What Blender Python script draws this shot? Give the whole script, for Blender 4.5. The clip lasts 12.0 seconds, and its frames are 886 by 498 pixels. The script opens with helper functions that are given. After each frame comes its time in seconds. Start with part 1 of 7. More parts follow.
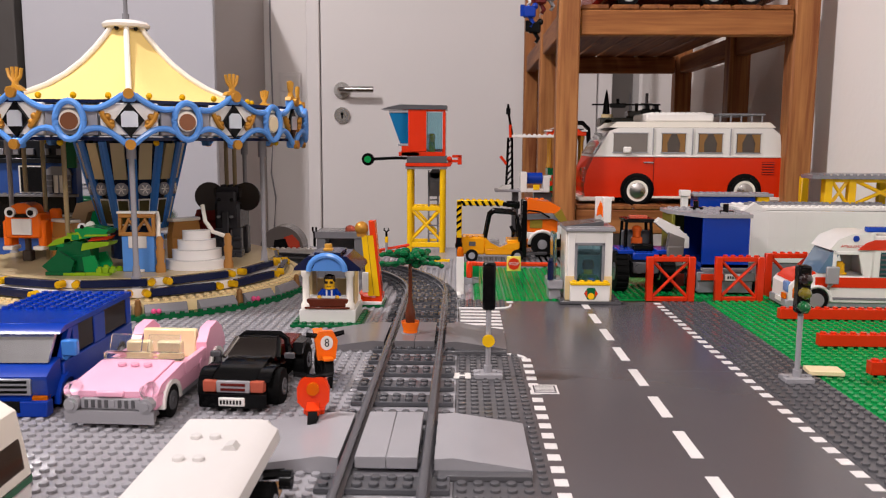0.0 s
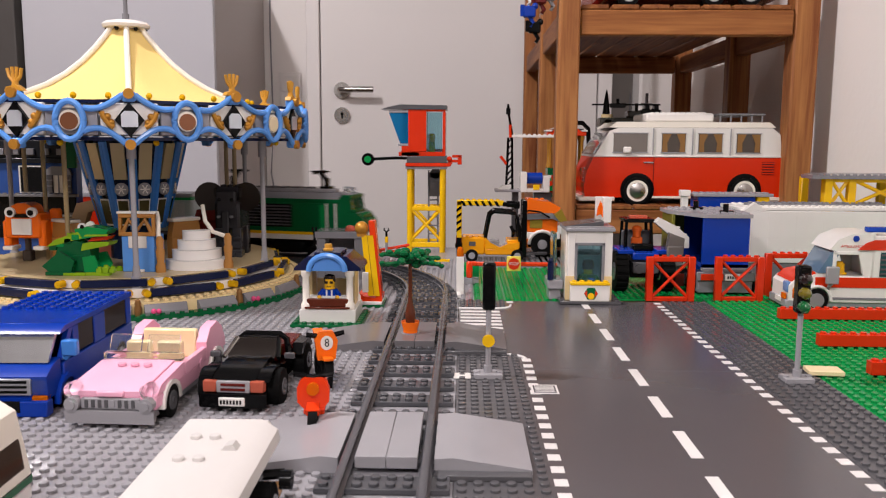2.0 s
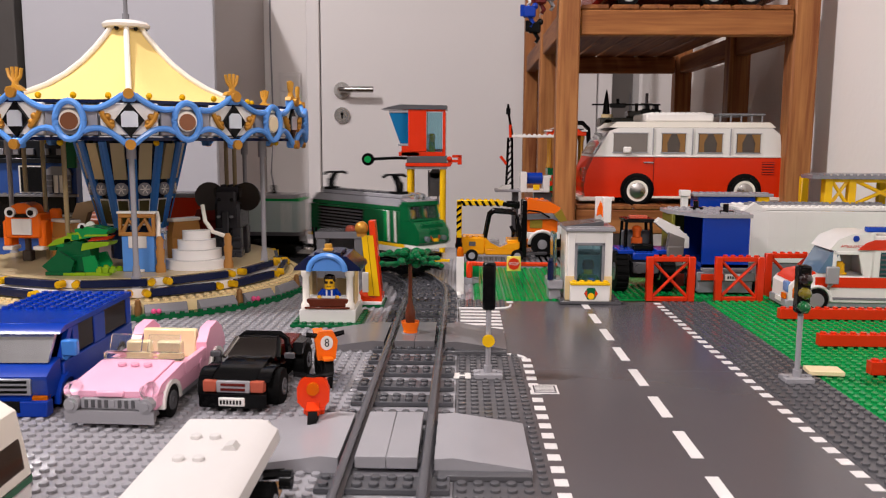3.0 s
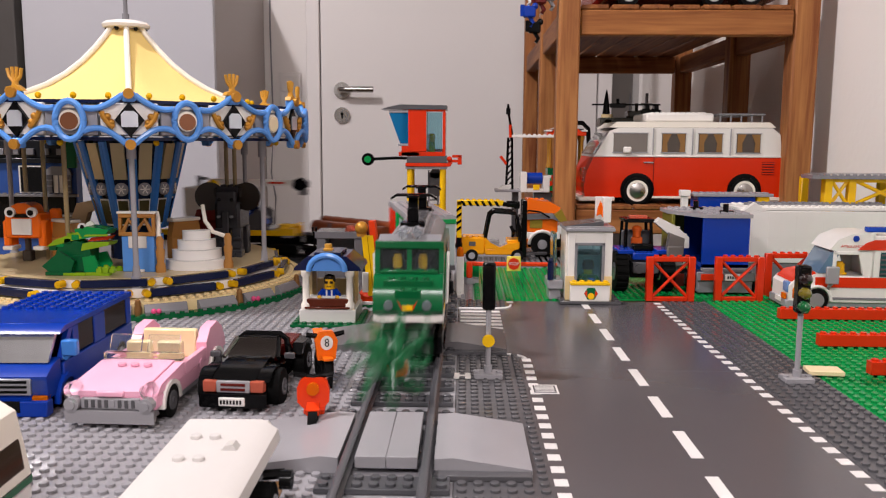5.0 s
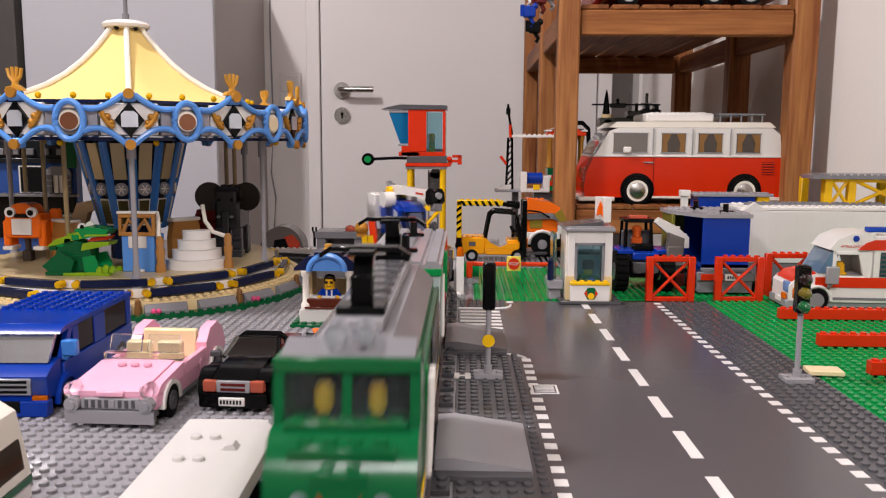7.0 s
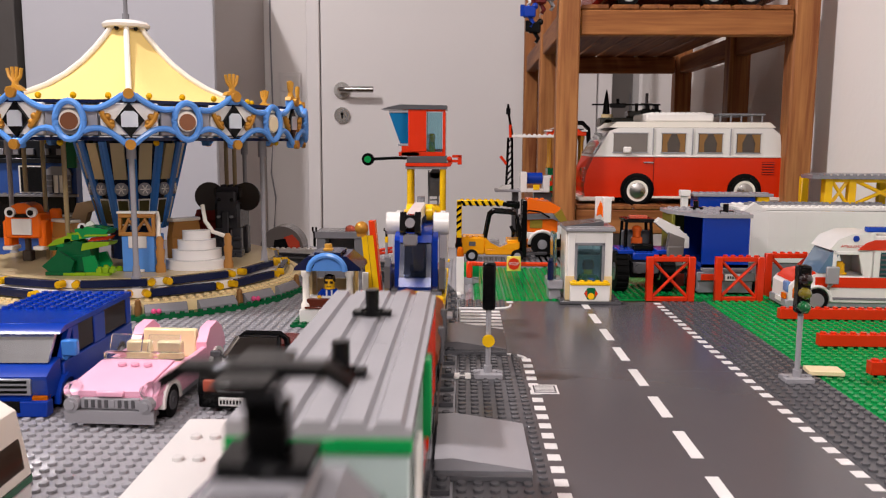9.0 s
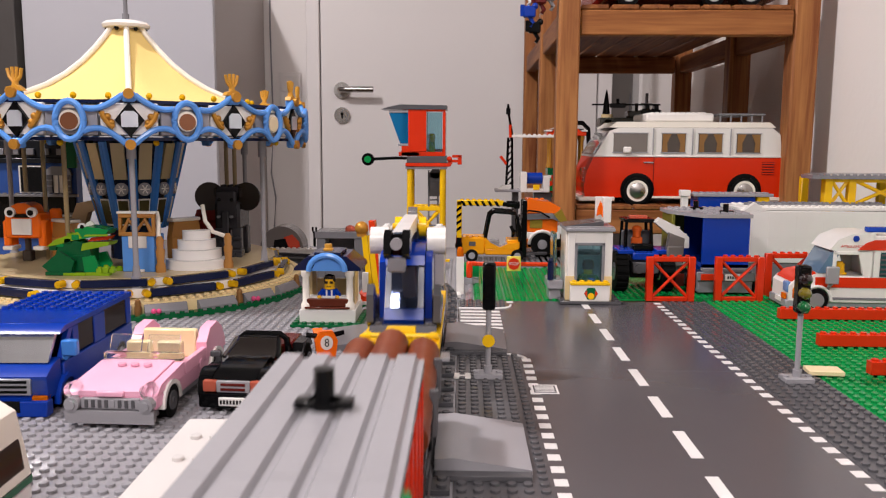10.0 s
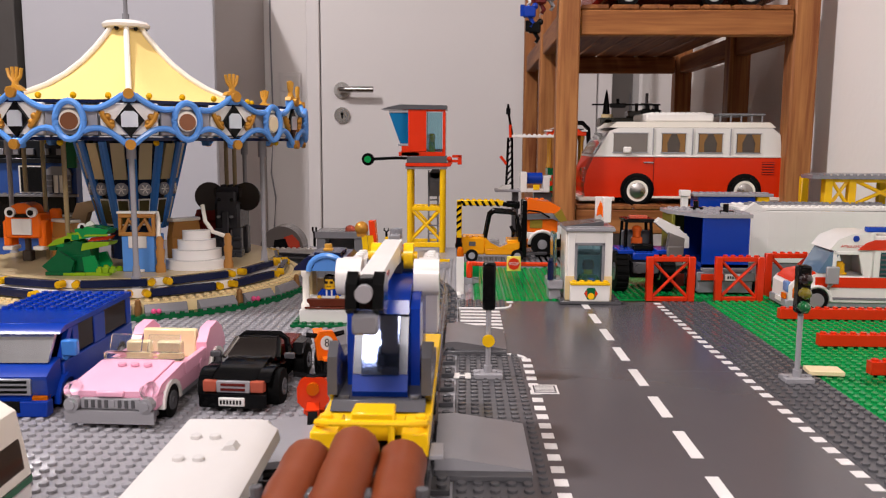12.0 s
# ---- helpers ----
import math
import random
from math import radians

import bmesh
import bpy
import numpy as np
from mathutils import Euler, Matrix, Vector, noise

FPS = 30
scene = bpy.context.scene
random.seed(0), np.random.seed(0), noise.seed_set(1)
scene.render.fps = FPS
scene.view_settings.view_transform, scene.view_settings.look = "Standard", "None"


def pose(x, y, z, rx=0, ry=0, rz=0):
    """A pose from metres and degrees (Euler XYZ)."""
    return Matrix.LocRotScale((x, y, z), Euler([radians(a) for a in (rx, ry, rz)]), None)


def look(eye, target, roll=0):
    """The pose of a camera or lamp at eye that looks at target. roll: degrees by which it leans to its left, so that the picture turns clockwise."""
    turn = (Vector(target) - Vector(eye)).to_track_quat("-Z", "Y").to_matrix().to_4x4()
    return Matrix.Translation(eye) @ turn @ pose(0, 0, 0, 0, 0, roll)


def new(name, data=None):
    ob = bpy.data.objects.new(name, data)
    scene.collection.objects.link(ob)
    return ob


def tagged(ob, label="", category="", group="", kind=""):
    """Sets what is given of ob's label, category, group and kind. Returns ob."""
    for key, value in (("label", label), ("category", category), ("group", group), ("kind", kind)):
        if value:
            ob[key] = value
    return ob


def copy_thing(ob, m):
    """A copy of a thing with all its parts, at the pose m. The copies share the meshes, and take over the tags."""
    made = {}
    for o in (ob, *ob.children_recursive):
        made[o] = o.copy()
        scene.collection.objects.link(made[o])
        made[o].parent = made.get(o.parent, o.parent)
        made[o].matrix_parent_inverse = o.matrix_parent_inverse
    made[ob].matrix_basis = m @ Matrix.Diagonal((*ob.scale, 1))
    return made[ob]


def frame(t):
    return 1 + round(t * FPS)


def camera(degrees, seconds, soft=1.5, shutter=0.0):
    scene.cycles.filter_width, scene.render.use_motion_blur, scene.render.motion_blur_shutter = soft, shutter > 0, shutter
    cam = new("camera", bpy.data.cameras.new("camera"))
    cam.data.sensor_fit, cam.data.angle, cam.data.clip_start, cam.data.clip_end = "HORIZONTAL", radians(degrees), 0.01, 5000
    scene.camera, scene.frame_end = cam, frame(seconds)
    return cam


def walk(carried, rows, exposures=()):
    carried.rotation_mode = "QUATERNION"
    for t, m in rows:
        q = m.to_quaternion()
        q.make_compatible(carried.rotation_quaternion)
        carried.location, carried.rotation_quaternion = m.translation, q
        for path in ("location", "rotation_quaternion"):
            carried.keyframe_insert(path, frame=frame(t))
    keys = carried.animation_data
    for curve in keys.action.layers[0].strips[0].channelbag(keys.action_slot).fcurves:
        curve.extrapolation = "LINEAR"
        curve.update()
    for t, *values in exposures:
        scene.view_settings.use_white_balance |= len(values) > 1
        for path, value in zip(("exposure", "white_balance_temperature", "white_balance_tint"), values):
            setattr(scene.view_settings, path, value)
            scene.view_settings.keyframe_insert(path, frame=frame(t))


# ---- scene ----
# All shapes below are written in millimetres and scaled to metres when they become meshes.
MM = 0.001

# ---------------------------------------------------------------- camera
cam = camera(56.96, 12.0, 1.15, 1.7)
EYE = pose(-0.1244, 0.0, 0.1649, 90 - 7.58, 0, 1.40) @ pose(0, 0, 0, 0, 0, 0.33)
walk(cam, [(0.0, EYE), (12.0, EYE)], [(0.0, 0.0), (12.0, 0.0)])
cam.data.dof.use_dof = True
cam.data.dof.focus_distance = 0.82
cam.data.dof.aperture_fstop = 34.0

# ---------------------------------------------------------------- light
world = bpy.data.worlds.new("world")
world.use_nodes = True
world.node_tree.nodes["Background"].inputs[0].default_value = (0.9, 0.92, 1.0, 1)
world.node_tree.nodes["Background"].inputs[1].default_value = 0.015
scene.world = world


def area_lamp(name, at, target, size_x, size_y, watts, colour):
    data = bpy.data.lights.new(name, "AREA")
    data.shape, data.size, data.size_y, data.energy, data.color = "RECTANGLE", size_x, size_y, watts, colour
    ob = new(name, data)
    ob.matrix_world = look(at, target)
    return ob


bulb = bpy.data.lights.new("ceiling_lamp_light", "POINT")
bulb.energy, bulb.shadow_soft_size, bulb.color = 99, 0.06, (1.0, 0.935, 0.955)
new("ceiling_lamp_light", bulb).matrix_world = pose(-1.12, 0.50, 1.45)
area_lamp("room_lamp_light", (-0.28, -1.40, 1.62), (-0.28, -1.3999, 0.0), 0.6, 0.5, 50, (1.0, 0.935, 0.955))

# ---------------------------------------------------------------- materials


def lin(h):
    c = [int(h[i:i + 2], 16) / 255 for i in (0, 2, 4)]
    return tuple(v / 12.92 if v <= 0.04045 else ((v + 0.055) / 1.055) ** 2.4 for v in c)


MATS = {}


def mat(name, h, rough=0.2, metal=0.0, scale=60.0, var=0.10, bump=0.03, coat=0.0, clear=0.0, emit=0.0, piece=0.05, spec=0.26):
    """A coloured surface with soft stains, fine scuffs in the gloss and a shallow relief."""
    if name in MATS:
        return MATS[name]
    m = bpy.data.materials.new(name)
    m.use_nodes = True
    nt, b = m.node_tree, m.node_tree.nodes["Principled BSDF"]
    col = lin(h)
    tc = nt.nodes.new("ShaderNodeTexCoord")
    n1, n2 = nt.nodes.new("ShaderNodeTexNoise"), nt.nodes.new("ShaderNodeTexNoise")
    n1.inputs["Scale"].default_value, n2.inputs["Scale"].default_value = scale * 0.35, scale * 12
    n1.inputs["Detail"].default_value = 4
    ramp = nt.nodes.new("ShaderNodeMix")
    ramp.data_type = "RGBA"
    ramp.inputs["A"].default_value = (*[c * (1 - var) for c in col], 1)
    ramp.inputs["B"].default_value = (*[min(1, c * (1 + var * 0.6) + 0.004) for c in col], 1)
    nt.links.new(tc.outputs["Object"], n1.inputs["Vector"])
    nt.links.new(tc.outputs["Object"], n2.inputs["Vector"])
    nt.links.new(n1.outputs["Fac"], ramp.inputs["Factor"])
    hs = nt.nodes.new("ShaderNodeHueSaturation")
    info = nt.nodes.new("ShaderNodeObjectInfo")
    mr = nt.nodes.new("ShaderNodeMapRange")
    mr.inputs["To Min"].default_value, mr.inputs["To Max"].default_value = 1 - piece, 1 + piece
    nt.links.new(info.outputs["Random"], mr.inputs["Value"])
    nt.links.new(mr.outputs["Result"], hs.inputs["Value"])
    nt.links.new(ramp.outputs["Result"], hs.inputs["Color"])
    nt.links.new(hs.outputs["Color"], b.inputs["Base Color"])
    rr = nt.nodes.new("ShaderNodeMapRange")
    rr.inputs["To Min"].default_value, rr.inputs["To Max"].default_value = rough * 0.75, min(1, rough * 1.35)
    nt.links.new(n1.outputs["Fac"], rr.inputs["Value"])
    nt.links.new(rr.outputs["Result"], b.inputs["Roughness"])
    bp = nt.nodes.new("ShaderNodeBump")
    bp.inputs["Strength"].default_value, bp.inputs["Distance"].default_value = bump, 0.0006
    nt.links.new(n2.outputs["Fac"], bp.inputs["Height"])
    nt.links.new(bp.outputs["Normal"], b.inputs["Normal"])
    b.inputs["Metallic"].default_value = metal
    b.inputs["Coat Weight"].default_value = coat
    b.inputs["Specular IOR Level"].default_value = spec
    if clear:
        b.inputs["Transmission Weight"].default_value = clear
        b.inputs["IOR"].default_value = 1.2
    if emit:
        b.inputs["Emission Color"].default_value = (*col, 1)
        b.inputs["Emission Strength"].default_value = emit
    MATS[name] = m
    return m


def wood(name, dark, light, scale=9.0, rough=0.55, along="z"):
    m = bpy.data.materials.new(name)
    m.use_nodes = True
    nt, b = m.node_tree, m.node_tree.nodes["Principled BSDF"]
    tc, mp = nt.nodes.new("ShaderNodeTexCoord"), nt.nodes.new("ShaderNodeMapping")
    s = [scale * 6] * 3
    s["xyz".index(along)] = scale * 0.35
    mp.inputs["Scale"].default_value = s
    n1, n2 = nt.nodes.new("ShaderNodeTexNoise"), nt.nodes.new("ShaderNodeTexNoise")
    n1.inputs["Scale"].default_value, n1.inputs["Detail"].default_value, n1.inputs["Distortion"].default_value = 1.0, 8, 1.2
    n2.inputs["Scale"].default_value, n2.inputs["Detail"].default_value = 5.0, 6
    cr = nt.nodes.new("ShaderNodeValToRGB")
    cr.color_ramp.elements[0].position, cr.color_ramp.elements[1].position = 0.3, 0.7
    cr.color_ramp.elements[0].color, cr.color_ramp.elements[1].color = (*lin(dark), 1), (*lin(light), 1)
    mx = nt.nodes.new("ShaderNodeMath")
    mx.operation = "MULTIPLY_ADD"
    mx.inputs[1].default_value = 0.35
    nt.links.new(tc.outputs["Object"], mp.inputs["Vector"])
    nt.links.new(mp.outputs["Vector"], n1.inputs["Vector"])
    nt.links.new(mp.outputs["Vector"], n2.inputs["Vector"])
    ad = nt.nodes.new("ShaderNodeMath")
    ad.operation = "SUBTRACT"
    ad.inputs[1].default_value = 0.17
    nt.links.new(n1.outputs["Fac"], ad.inputs[0])
    nt.links.new(n2.outputs["Fac"], mx.inputs[0])
    nt.links.new(ad.outputs[0], mx.inputs[2])
    nt.links.new(mx.outputs[0], cr.inputs["Fac"])
    nt.links.new(cr.outputs["Color"], b.inputs["Base Color"])
    b.inputs["Roughness"].default_value = rough
    b.inputs["Specular IOR Level"].default_value = 0.2
    bp = nt.nodes.new("ShaderNodeBump")
    bp.inputs["Strength"].default_value, bp.inputs["Distance"].default_value = 0.15, 0.001
    nt.links.new(n2.outputs["Fac"], bp.inputs["Height"])
    nt.links.new(bp.outputs["Normal"], b.inputs["Normal"])
    return m


LGRAY = mat("light_grey_plastic", "98969a", spec=0.32)
DGRAY = mat("dark_grey_plastic", "525154", spec=0.28)
MGRAY = mat("mid_grey_plastic", "7d7c80")
ROAD = mat("printed_road_plastic", "524f52", rough=0.22, scale=25, var=0.06, bump=0.015, spec=0.42)
PAINT = mat("white_road_print", "dedad8", rough=0.3)
WHITE = mat("white_plastic", "e6e2dd")
OLDWHITE = mat("cream_white_plastic", "e9e2d6")
RED = mat("red_plastic", "d2300e")
ORANGE = mat("orange_plastic", "ec6a12")
REDORANGE = mat("red_orange_plastic", "e23c12")
YELLOW = mat("yellow_plastic", "f0be12")
BLUE = mat("blue_plastic", "05359c")
MBLUE = mat("medium_blue_plastic", "5b93dc")
DBLUE = mat("dark_blue_plastic", "111a3c")
GREEN = mat("green_plastic", "0a8a44")
DGREEN = mat("dark_green_plastic", "035a30", spec=0.28)
LIME = mat("lime_plastic", "86ac1c")
TAN = mat("tan_plastic", "dcc594")
DTAN = mat("dark_tan_plastic", "94805c")
PINK = mat("pink_plastic", "eeaec6")
BLACK = mat("black_plastic", "060607", rough=0.12, spec=0.13)
BROWN = mat("brown_plastic", "7a3a1c", rough=0.35)
GOLD = mat("pearl_gold_plastic", "b98230", rough=0.34, metal=0.35)
PALEGOLD = mat("pale_gold_print", "b8a680", rough=0.3, metal=0.1)
SILVER = mat("silver_plastic", "a6a6aa", rough=0.3, metal=0.5)
CHROME = mat("brushed_steel", "b4b0ac", rough=0.25, metal=1.0)
RUBBER = mat("black_rubber", "090909", rough=0.7, bump=0.2, spec=0.08)
CLEAR = mat("clear_plastic", "f2f6f8", rough=0.03, clear=0.97, var=0.02)
SMOKE = mat("smoked_clear_plastic", "4a3c34", rough=0.06, clear=0.7, var=0.02)
CLEARBLUE = mat("clear_blue_plastic", "9ccdd8", rough=0.04, clear=0.95, var=0.02)
CLEARRED = mat("clear_red_plastic", "ee7a60", rough=0.08, clear=0.5, var=0.02)
CLEARORANGE = mat("clear_orange_plastic", "f07a10", rough=0.08, clear=0.45, var=0.02)
CLEARYEL = mat("clear_yellow_plastic", "f2c21c", rough=0.08, clear=0.4, var=0.02)
CLEARGREEN = mat("clear_green_plastic", "1c8a4c", rough=0.08, clear=0.5, var=0.02)
CLOTH = mat("yellow_cloth", "e4c77e", rough=0.85, scale=30, var=0.06, bump=0.4)
AZUREGLASS = mat("clear_azure_plastic", "1f86c4", rough=0.05, clear=0.6, var=0.02)
PALEMIRROR = mat("pale_mirror", "d6dce6", rough=0.3, metal=0.6)
SKIN = mat("toy_yellow", "e8b020")
WALL = mat("white_wall_paint", "e6e1de", rough=0.85, scale=5, var=0.03, bump=0.25)
WALLR = mat("rough_white_plaster", "f0eae6", rough=0.9, scale=8, var=0.04, bump=0.6)
DOORW = mat("white_door_lacquer", "e2dddb", rough=0.45, scale=4, var=0.02, bump=0.02)
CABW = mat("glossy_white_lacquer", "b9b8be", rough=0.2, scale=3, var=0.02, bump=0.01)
GREYWALL = mat("grey_side_panel", "8a8480", rough=0.6, scale=5, var=0.05)
FLOORM = wood("floor_wood", "4a3624", "6e5438", 3, along="y")
# Grey for the unseen ceiling and walls, chosen to lower the fill light.
WALLB = mat("bounce_cutting_grey", "6c6864", rough=0.9, scale=5, var=0.05, bump=0.2)
TABLEM = wood("table_wood", "8a7860", "b8a488", 3, along="x")
SHELFV = wood("shelf_wood_upright", "7a4526", "b07846", 9, along="z")
SHELFX = wood("shelf_wood_beam", "74401f", "a86e3e", 9, along="x")
# Slats and side beams: same wood, darkened to deepen the shelf's inner shade.
SHELFY = wood("shelf_wood_side_shaded", "6a3a1e", "9c6438", 9, along="y")

# ---------------------------------------------------------------- shape tools


class Shape:
    """Collects faces in millimetres."""

    def __init__(self):
        self.v, self.f = [], []

    def add(self, verts, faces):
        k = len(self.v)
        self.v += [tuple(p) for p in verts]
        self.f += [tuple(i + k for i in f) for f in faces]
        return self

    def box(self, x0, y0, z0, x1, y1, z1, bev=0.35, m=None):
        c = ((x0 + x1) / 2, (y0 + y1) / 2, (z0 + z1) / 2)
        h = (abs(x1 - x0) / 2, abs(y1 - y0) / 2, abs(z1 - z0) / 2)
        b = min(bev, *[a * 0.45 for a in h])
        idx, verts = {}, []
        for sx in (-1, 1):
            for sy in (-1, 1):
                for sz in (-1, 1):
                    for ax in range(3):
                        s = (sx, sy, sz)
                        idx[s, ax] = len(verts)
                        verts.append([c[i] + s[i] * (h[i] if i == ax else h[i] - b) for i in range(3)])
        faces = []
        for ax in range(3):
            o = [i for i in range(3) if i != ax]
            for sg in (-1, 1):
                q = []
                for a, e in ((-1, -1), (1, -1), (1, 1), (-1, 1)):
                    s = [0, 0, 0]
                    s[ax], s[o[0]], s[o[1]] = sg, a, e
                    q.append(idx[tuple(s), ax])
                faces.append(q if (sg > 0) == (ax != 1) else q[::-1])
        for ax in range(3):
            o = [i for i in range(3) if i != ax]
            for a in (-1, 1):
                for e in (-1, 1):
                    lo, hi = [0, 0, 0], [0, 0, 0]
                    lo[ax], hi[ax] = -1, 1
                    lo[o[0]] = hi[o[0]] = a
                    lo[o[1]] = hi[o[1]] = e
                    lo, hi = tuple(lo), tuple(hi)
                    q = [idx[lo, o[0]], idx[hi, o[0]], idx[hi, o[1]], idx[lo, o[1]]]
                    faces.append(q if (a * e > 0) == (ax != 1) else q[::-1])
        for sx in (-1, 1):
            for sy in (-1, 1):
                for sz in (-1, 1):
                    s = (sx, sy, sz)
                    q = [idx[s, 0], idx[s, 1], idx[s, 2]]
                    faces.append(q if sx * sy * sz > 0 else q[::-1])
        if m is not None:
            verts = [m @ Vector(p) for p in verts]
        return self.add(verts, faces)

    def cyl(self, p0, p1, r0, r1=None, n=14, cap=True):
        r1 = r0 if r1 is None else r1
        a, b = Vector(p0), Vector(p1)
        q = (b - a).to_track_quat("Z", "Y")
        ring = [Vector((math.cos(2 * math.pi * i / n), math.sin(2 * math.pi * i / n), 0)) for i in range(n)]
        verts = [a + q @ (w * r0) for w in ring] + [b + q @ (w * r1) for w in ring]
        faces = [(i, (i + 1) % n, n + (i + 1) % n, n + i) for i in range(n)]
        if cap:
            faces += [tuple(range(n))[::-1], tuple(range(n, 2 * n))]
        return self.add(verts, faces)

    def studs(self, x0, y0, z, nx, ny, n=10, skip=None):
        """A grid of studs 8 mm apart; x0, y0: the corner of the first cell."""
        for i in range(nx):
            for j in range(ny):
                x, y = x0 + 4 + 8 * i, y0 + 4 + 8 * j
                if skip and skip(x, y):
                    continue
                k = len(self.v)
                for zz, rr in ((z, 2.45), (z + 1.5, 2.45), (z + 1.75, 2.2)):
                    self.v += [(x + rr * math.cos(2 * math.pi * a / n), y + rr * math.sin(2 * math.pi * a / n), zz) for a in range(n)]
                for lv in (0, n):
                    self.f += [(k + lv + a, k + lv + (a + 1) % n, k + lv + n + (a + 1) % n, k + lv + n + a) for a in range(n)]
                self.f.append(tuple(range(k + 2 * n, k + 3 * n)))
        return self

    def prism(self, poly, a, b, axis="x"):
        """A polygon drawn across an axis (x: y,z; y: x,z; z: x,y) and drawn out from a to b."""
        def P(u, v, w):
            return (w, u, v) if axis == "x" else (u, w, v) if axis == "y" else (u, v, w)
        n = len(poly)
        verts = [P(u, v, a) for u, v in poly] + [P(u, v, b) for u, v in poly]
        faces = [(i, (i + 1) % n, n + (i + 1) % n, n + i) for i in range(n)]
        faces += [tuple(range(n))[::-1], tuple(range(n, 2 * n))]
        return self.add(verts, faces)

    def tube(self, pts, r, n=8):
        pts = [Vector(p) for p in pts]
        k = len(self.v)
        for i, p in enumerate(pts):
            d = (pts[min(i + 1, len(pts) - 1)] - pts[max(i - 1, 0)]).normalized()
            q = d.to_track_quat("Z", "Y")
            self.v += [tuple(p + q @ Vector((r * math.cos(2 * math.pi * a / n), r * math.sin(2 * math.pi * a / n), 0))) for a in range(n)]
        for i in range(len(pts) - 1):
            self.f += [(k + i * n + a, k + i * n + (a + 1) % n, k + (i + 1) * n + (a + 1) % n, k + (i + 1) * n + a) for a in range(n)]
        self.f += [tuple(range(k, k + n))[::-1], tuple(range(k + (len(pts) - 1) * n, k + len(pts) * n))]
        return self

    def lathe(self, prof, cx=0, cy=0, n=24, cap=True):
        k = len(self.v)
        for r, z in prof:
            self.v += [(cx + r * math.cos(2 * math.pi * a / n), cy + r * math.sin(2 * math.pi * a / n), z) for a in range(n)]
        for i in range(len(prof) - 1):
            self.f += [(k + i * n + a, k + i * n + (a + 1) % n, k + (i + 1) * n + (a + 1) % n, k + (i + 1) * n + a) for a in range(n)]
        if cap:
            self.f += [tuple(range(k, k + n))[::-1], tuple(range(k + (len(prof) - 1) * n, k + len(prof) * n))]
        return self

    def ball(self, c, r, n=14, m=8, sz=1.0):
        prof = [(r * max(0.02, math.sin(math.pi * i / m)), c[2] - r * sz * math.cos(math.pi * i / m)) for i in range(m + 1)]
        return self.lathe(prof, c[0], c[1], n)

    def move(self, m, since=0):
        self.v[since:] = [tuple(m @ Vector(p)) for p in self.v[since:]]
        return self

    def mesh(self, name, material, angle=38):
        me = bpy.data.meshes.new(name)
        me.from_pydata([(x * MM, y * MM, z * MM) for x, y, z in self.v], [], self.f)
        bm = bmesh.new()
        bm.from_mesh(me)
        bmesh.ops.recalc_face_normals(bm, faces=bm.faces)
        bm.to_mesh(me)
        bm.free()
        me.polygons.foreach_set("use_smooth", [True] * len(me.polygons))
        me.set_sharp_from_angle(angle=radians(angle))
        me.materials.append(material)
        return me


def S():
    return Shape()


def part(name, shape, material, parent, label=""):
    ob = new(name, shape.mesh(name, material))
    ob.parent = parent
    return tagged(ob, label)


def thing(name, label, category, x=0, y=0, z=0, rz=0, group="", kind=""):
    """An empty at a thing's base, in millimetres and degrees."""
    ob = new(name)
    ob.empty_display_size = 0.02
    ob.matrix_world = pose(x * MM, y * MM, z * MM, 0, 0, rz)
    return tagged(ob, label, category, group, kind)


def solid(name, shape, material, label, category, group="", kind="", x=0, y=0, z=0, rz=0):
    ob = new(name, shape.mesh(name, material))
    ob.matrix_world = pose(x * MM, y * MM, z * MM, 0, 0, rz)
    return tagged(ob, label, category, group, kind)


def doll(name, pieces, label, x, y, z, rz=0):
    """One mesh in several colours."""
    whole, cuts = Shape(), []
    for sh, m in pieces:
        whole.add(sh.v, sh.f)
        cuts.append((len(sh.f), m))
    me = whole.mesh(name, cuts[0][1])
    index = []
    for k, (n, m) in enumerate(cuts):
        if k:
            me.materials.append(m)
        index += [k] * n
    me.polygons.foreach_set("material_index", index)
    ob = new(name, me)
    ob.matrix_world = pose(x * MM, y * MM, z * MM, 0, 0, rz)
    return tagged(ob, label, "toy figure")


def lying(parent, mesh_ob, poses, name):
    """More pieces on one mesh."""
    for m in poses:
        ob = new(name, mesh_ob.data)
        ob.parent = parent
        ob.matrix_basis = m


def text_part(name, words, size, material, parent, m, label=""):
    cu = bpy.data.curves.new(name, "FONT")
    cu.body, cu.size, cu.align_x, cu.align_y, cu.extrude = words, size * MM, "CENTER", "CENTER", 0.0001
    tmp = bpy.data.objects.new("tmp", cu)
    scene.collection.objects.link(tmp)
    me = bpy.data.meshes.new_from_object(tmp.evaluated_get(bpy.context.evaluated_depsgraph_get()))
    bpy.data.objects.remove(tmp)
    me.materials.clear()
    me.materials.append(material)
    ob = new(name, me)
    ob.parent = parent
    ob.matrix_basis = m
    return tagged(ob, label)


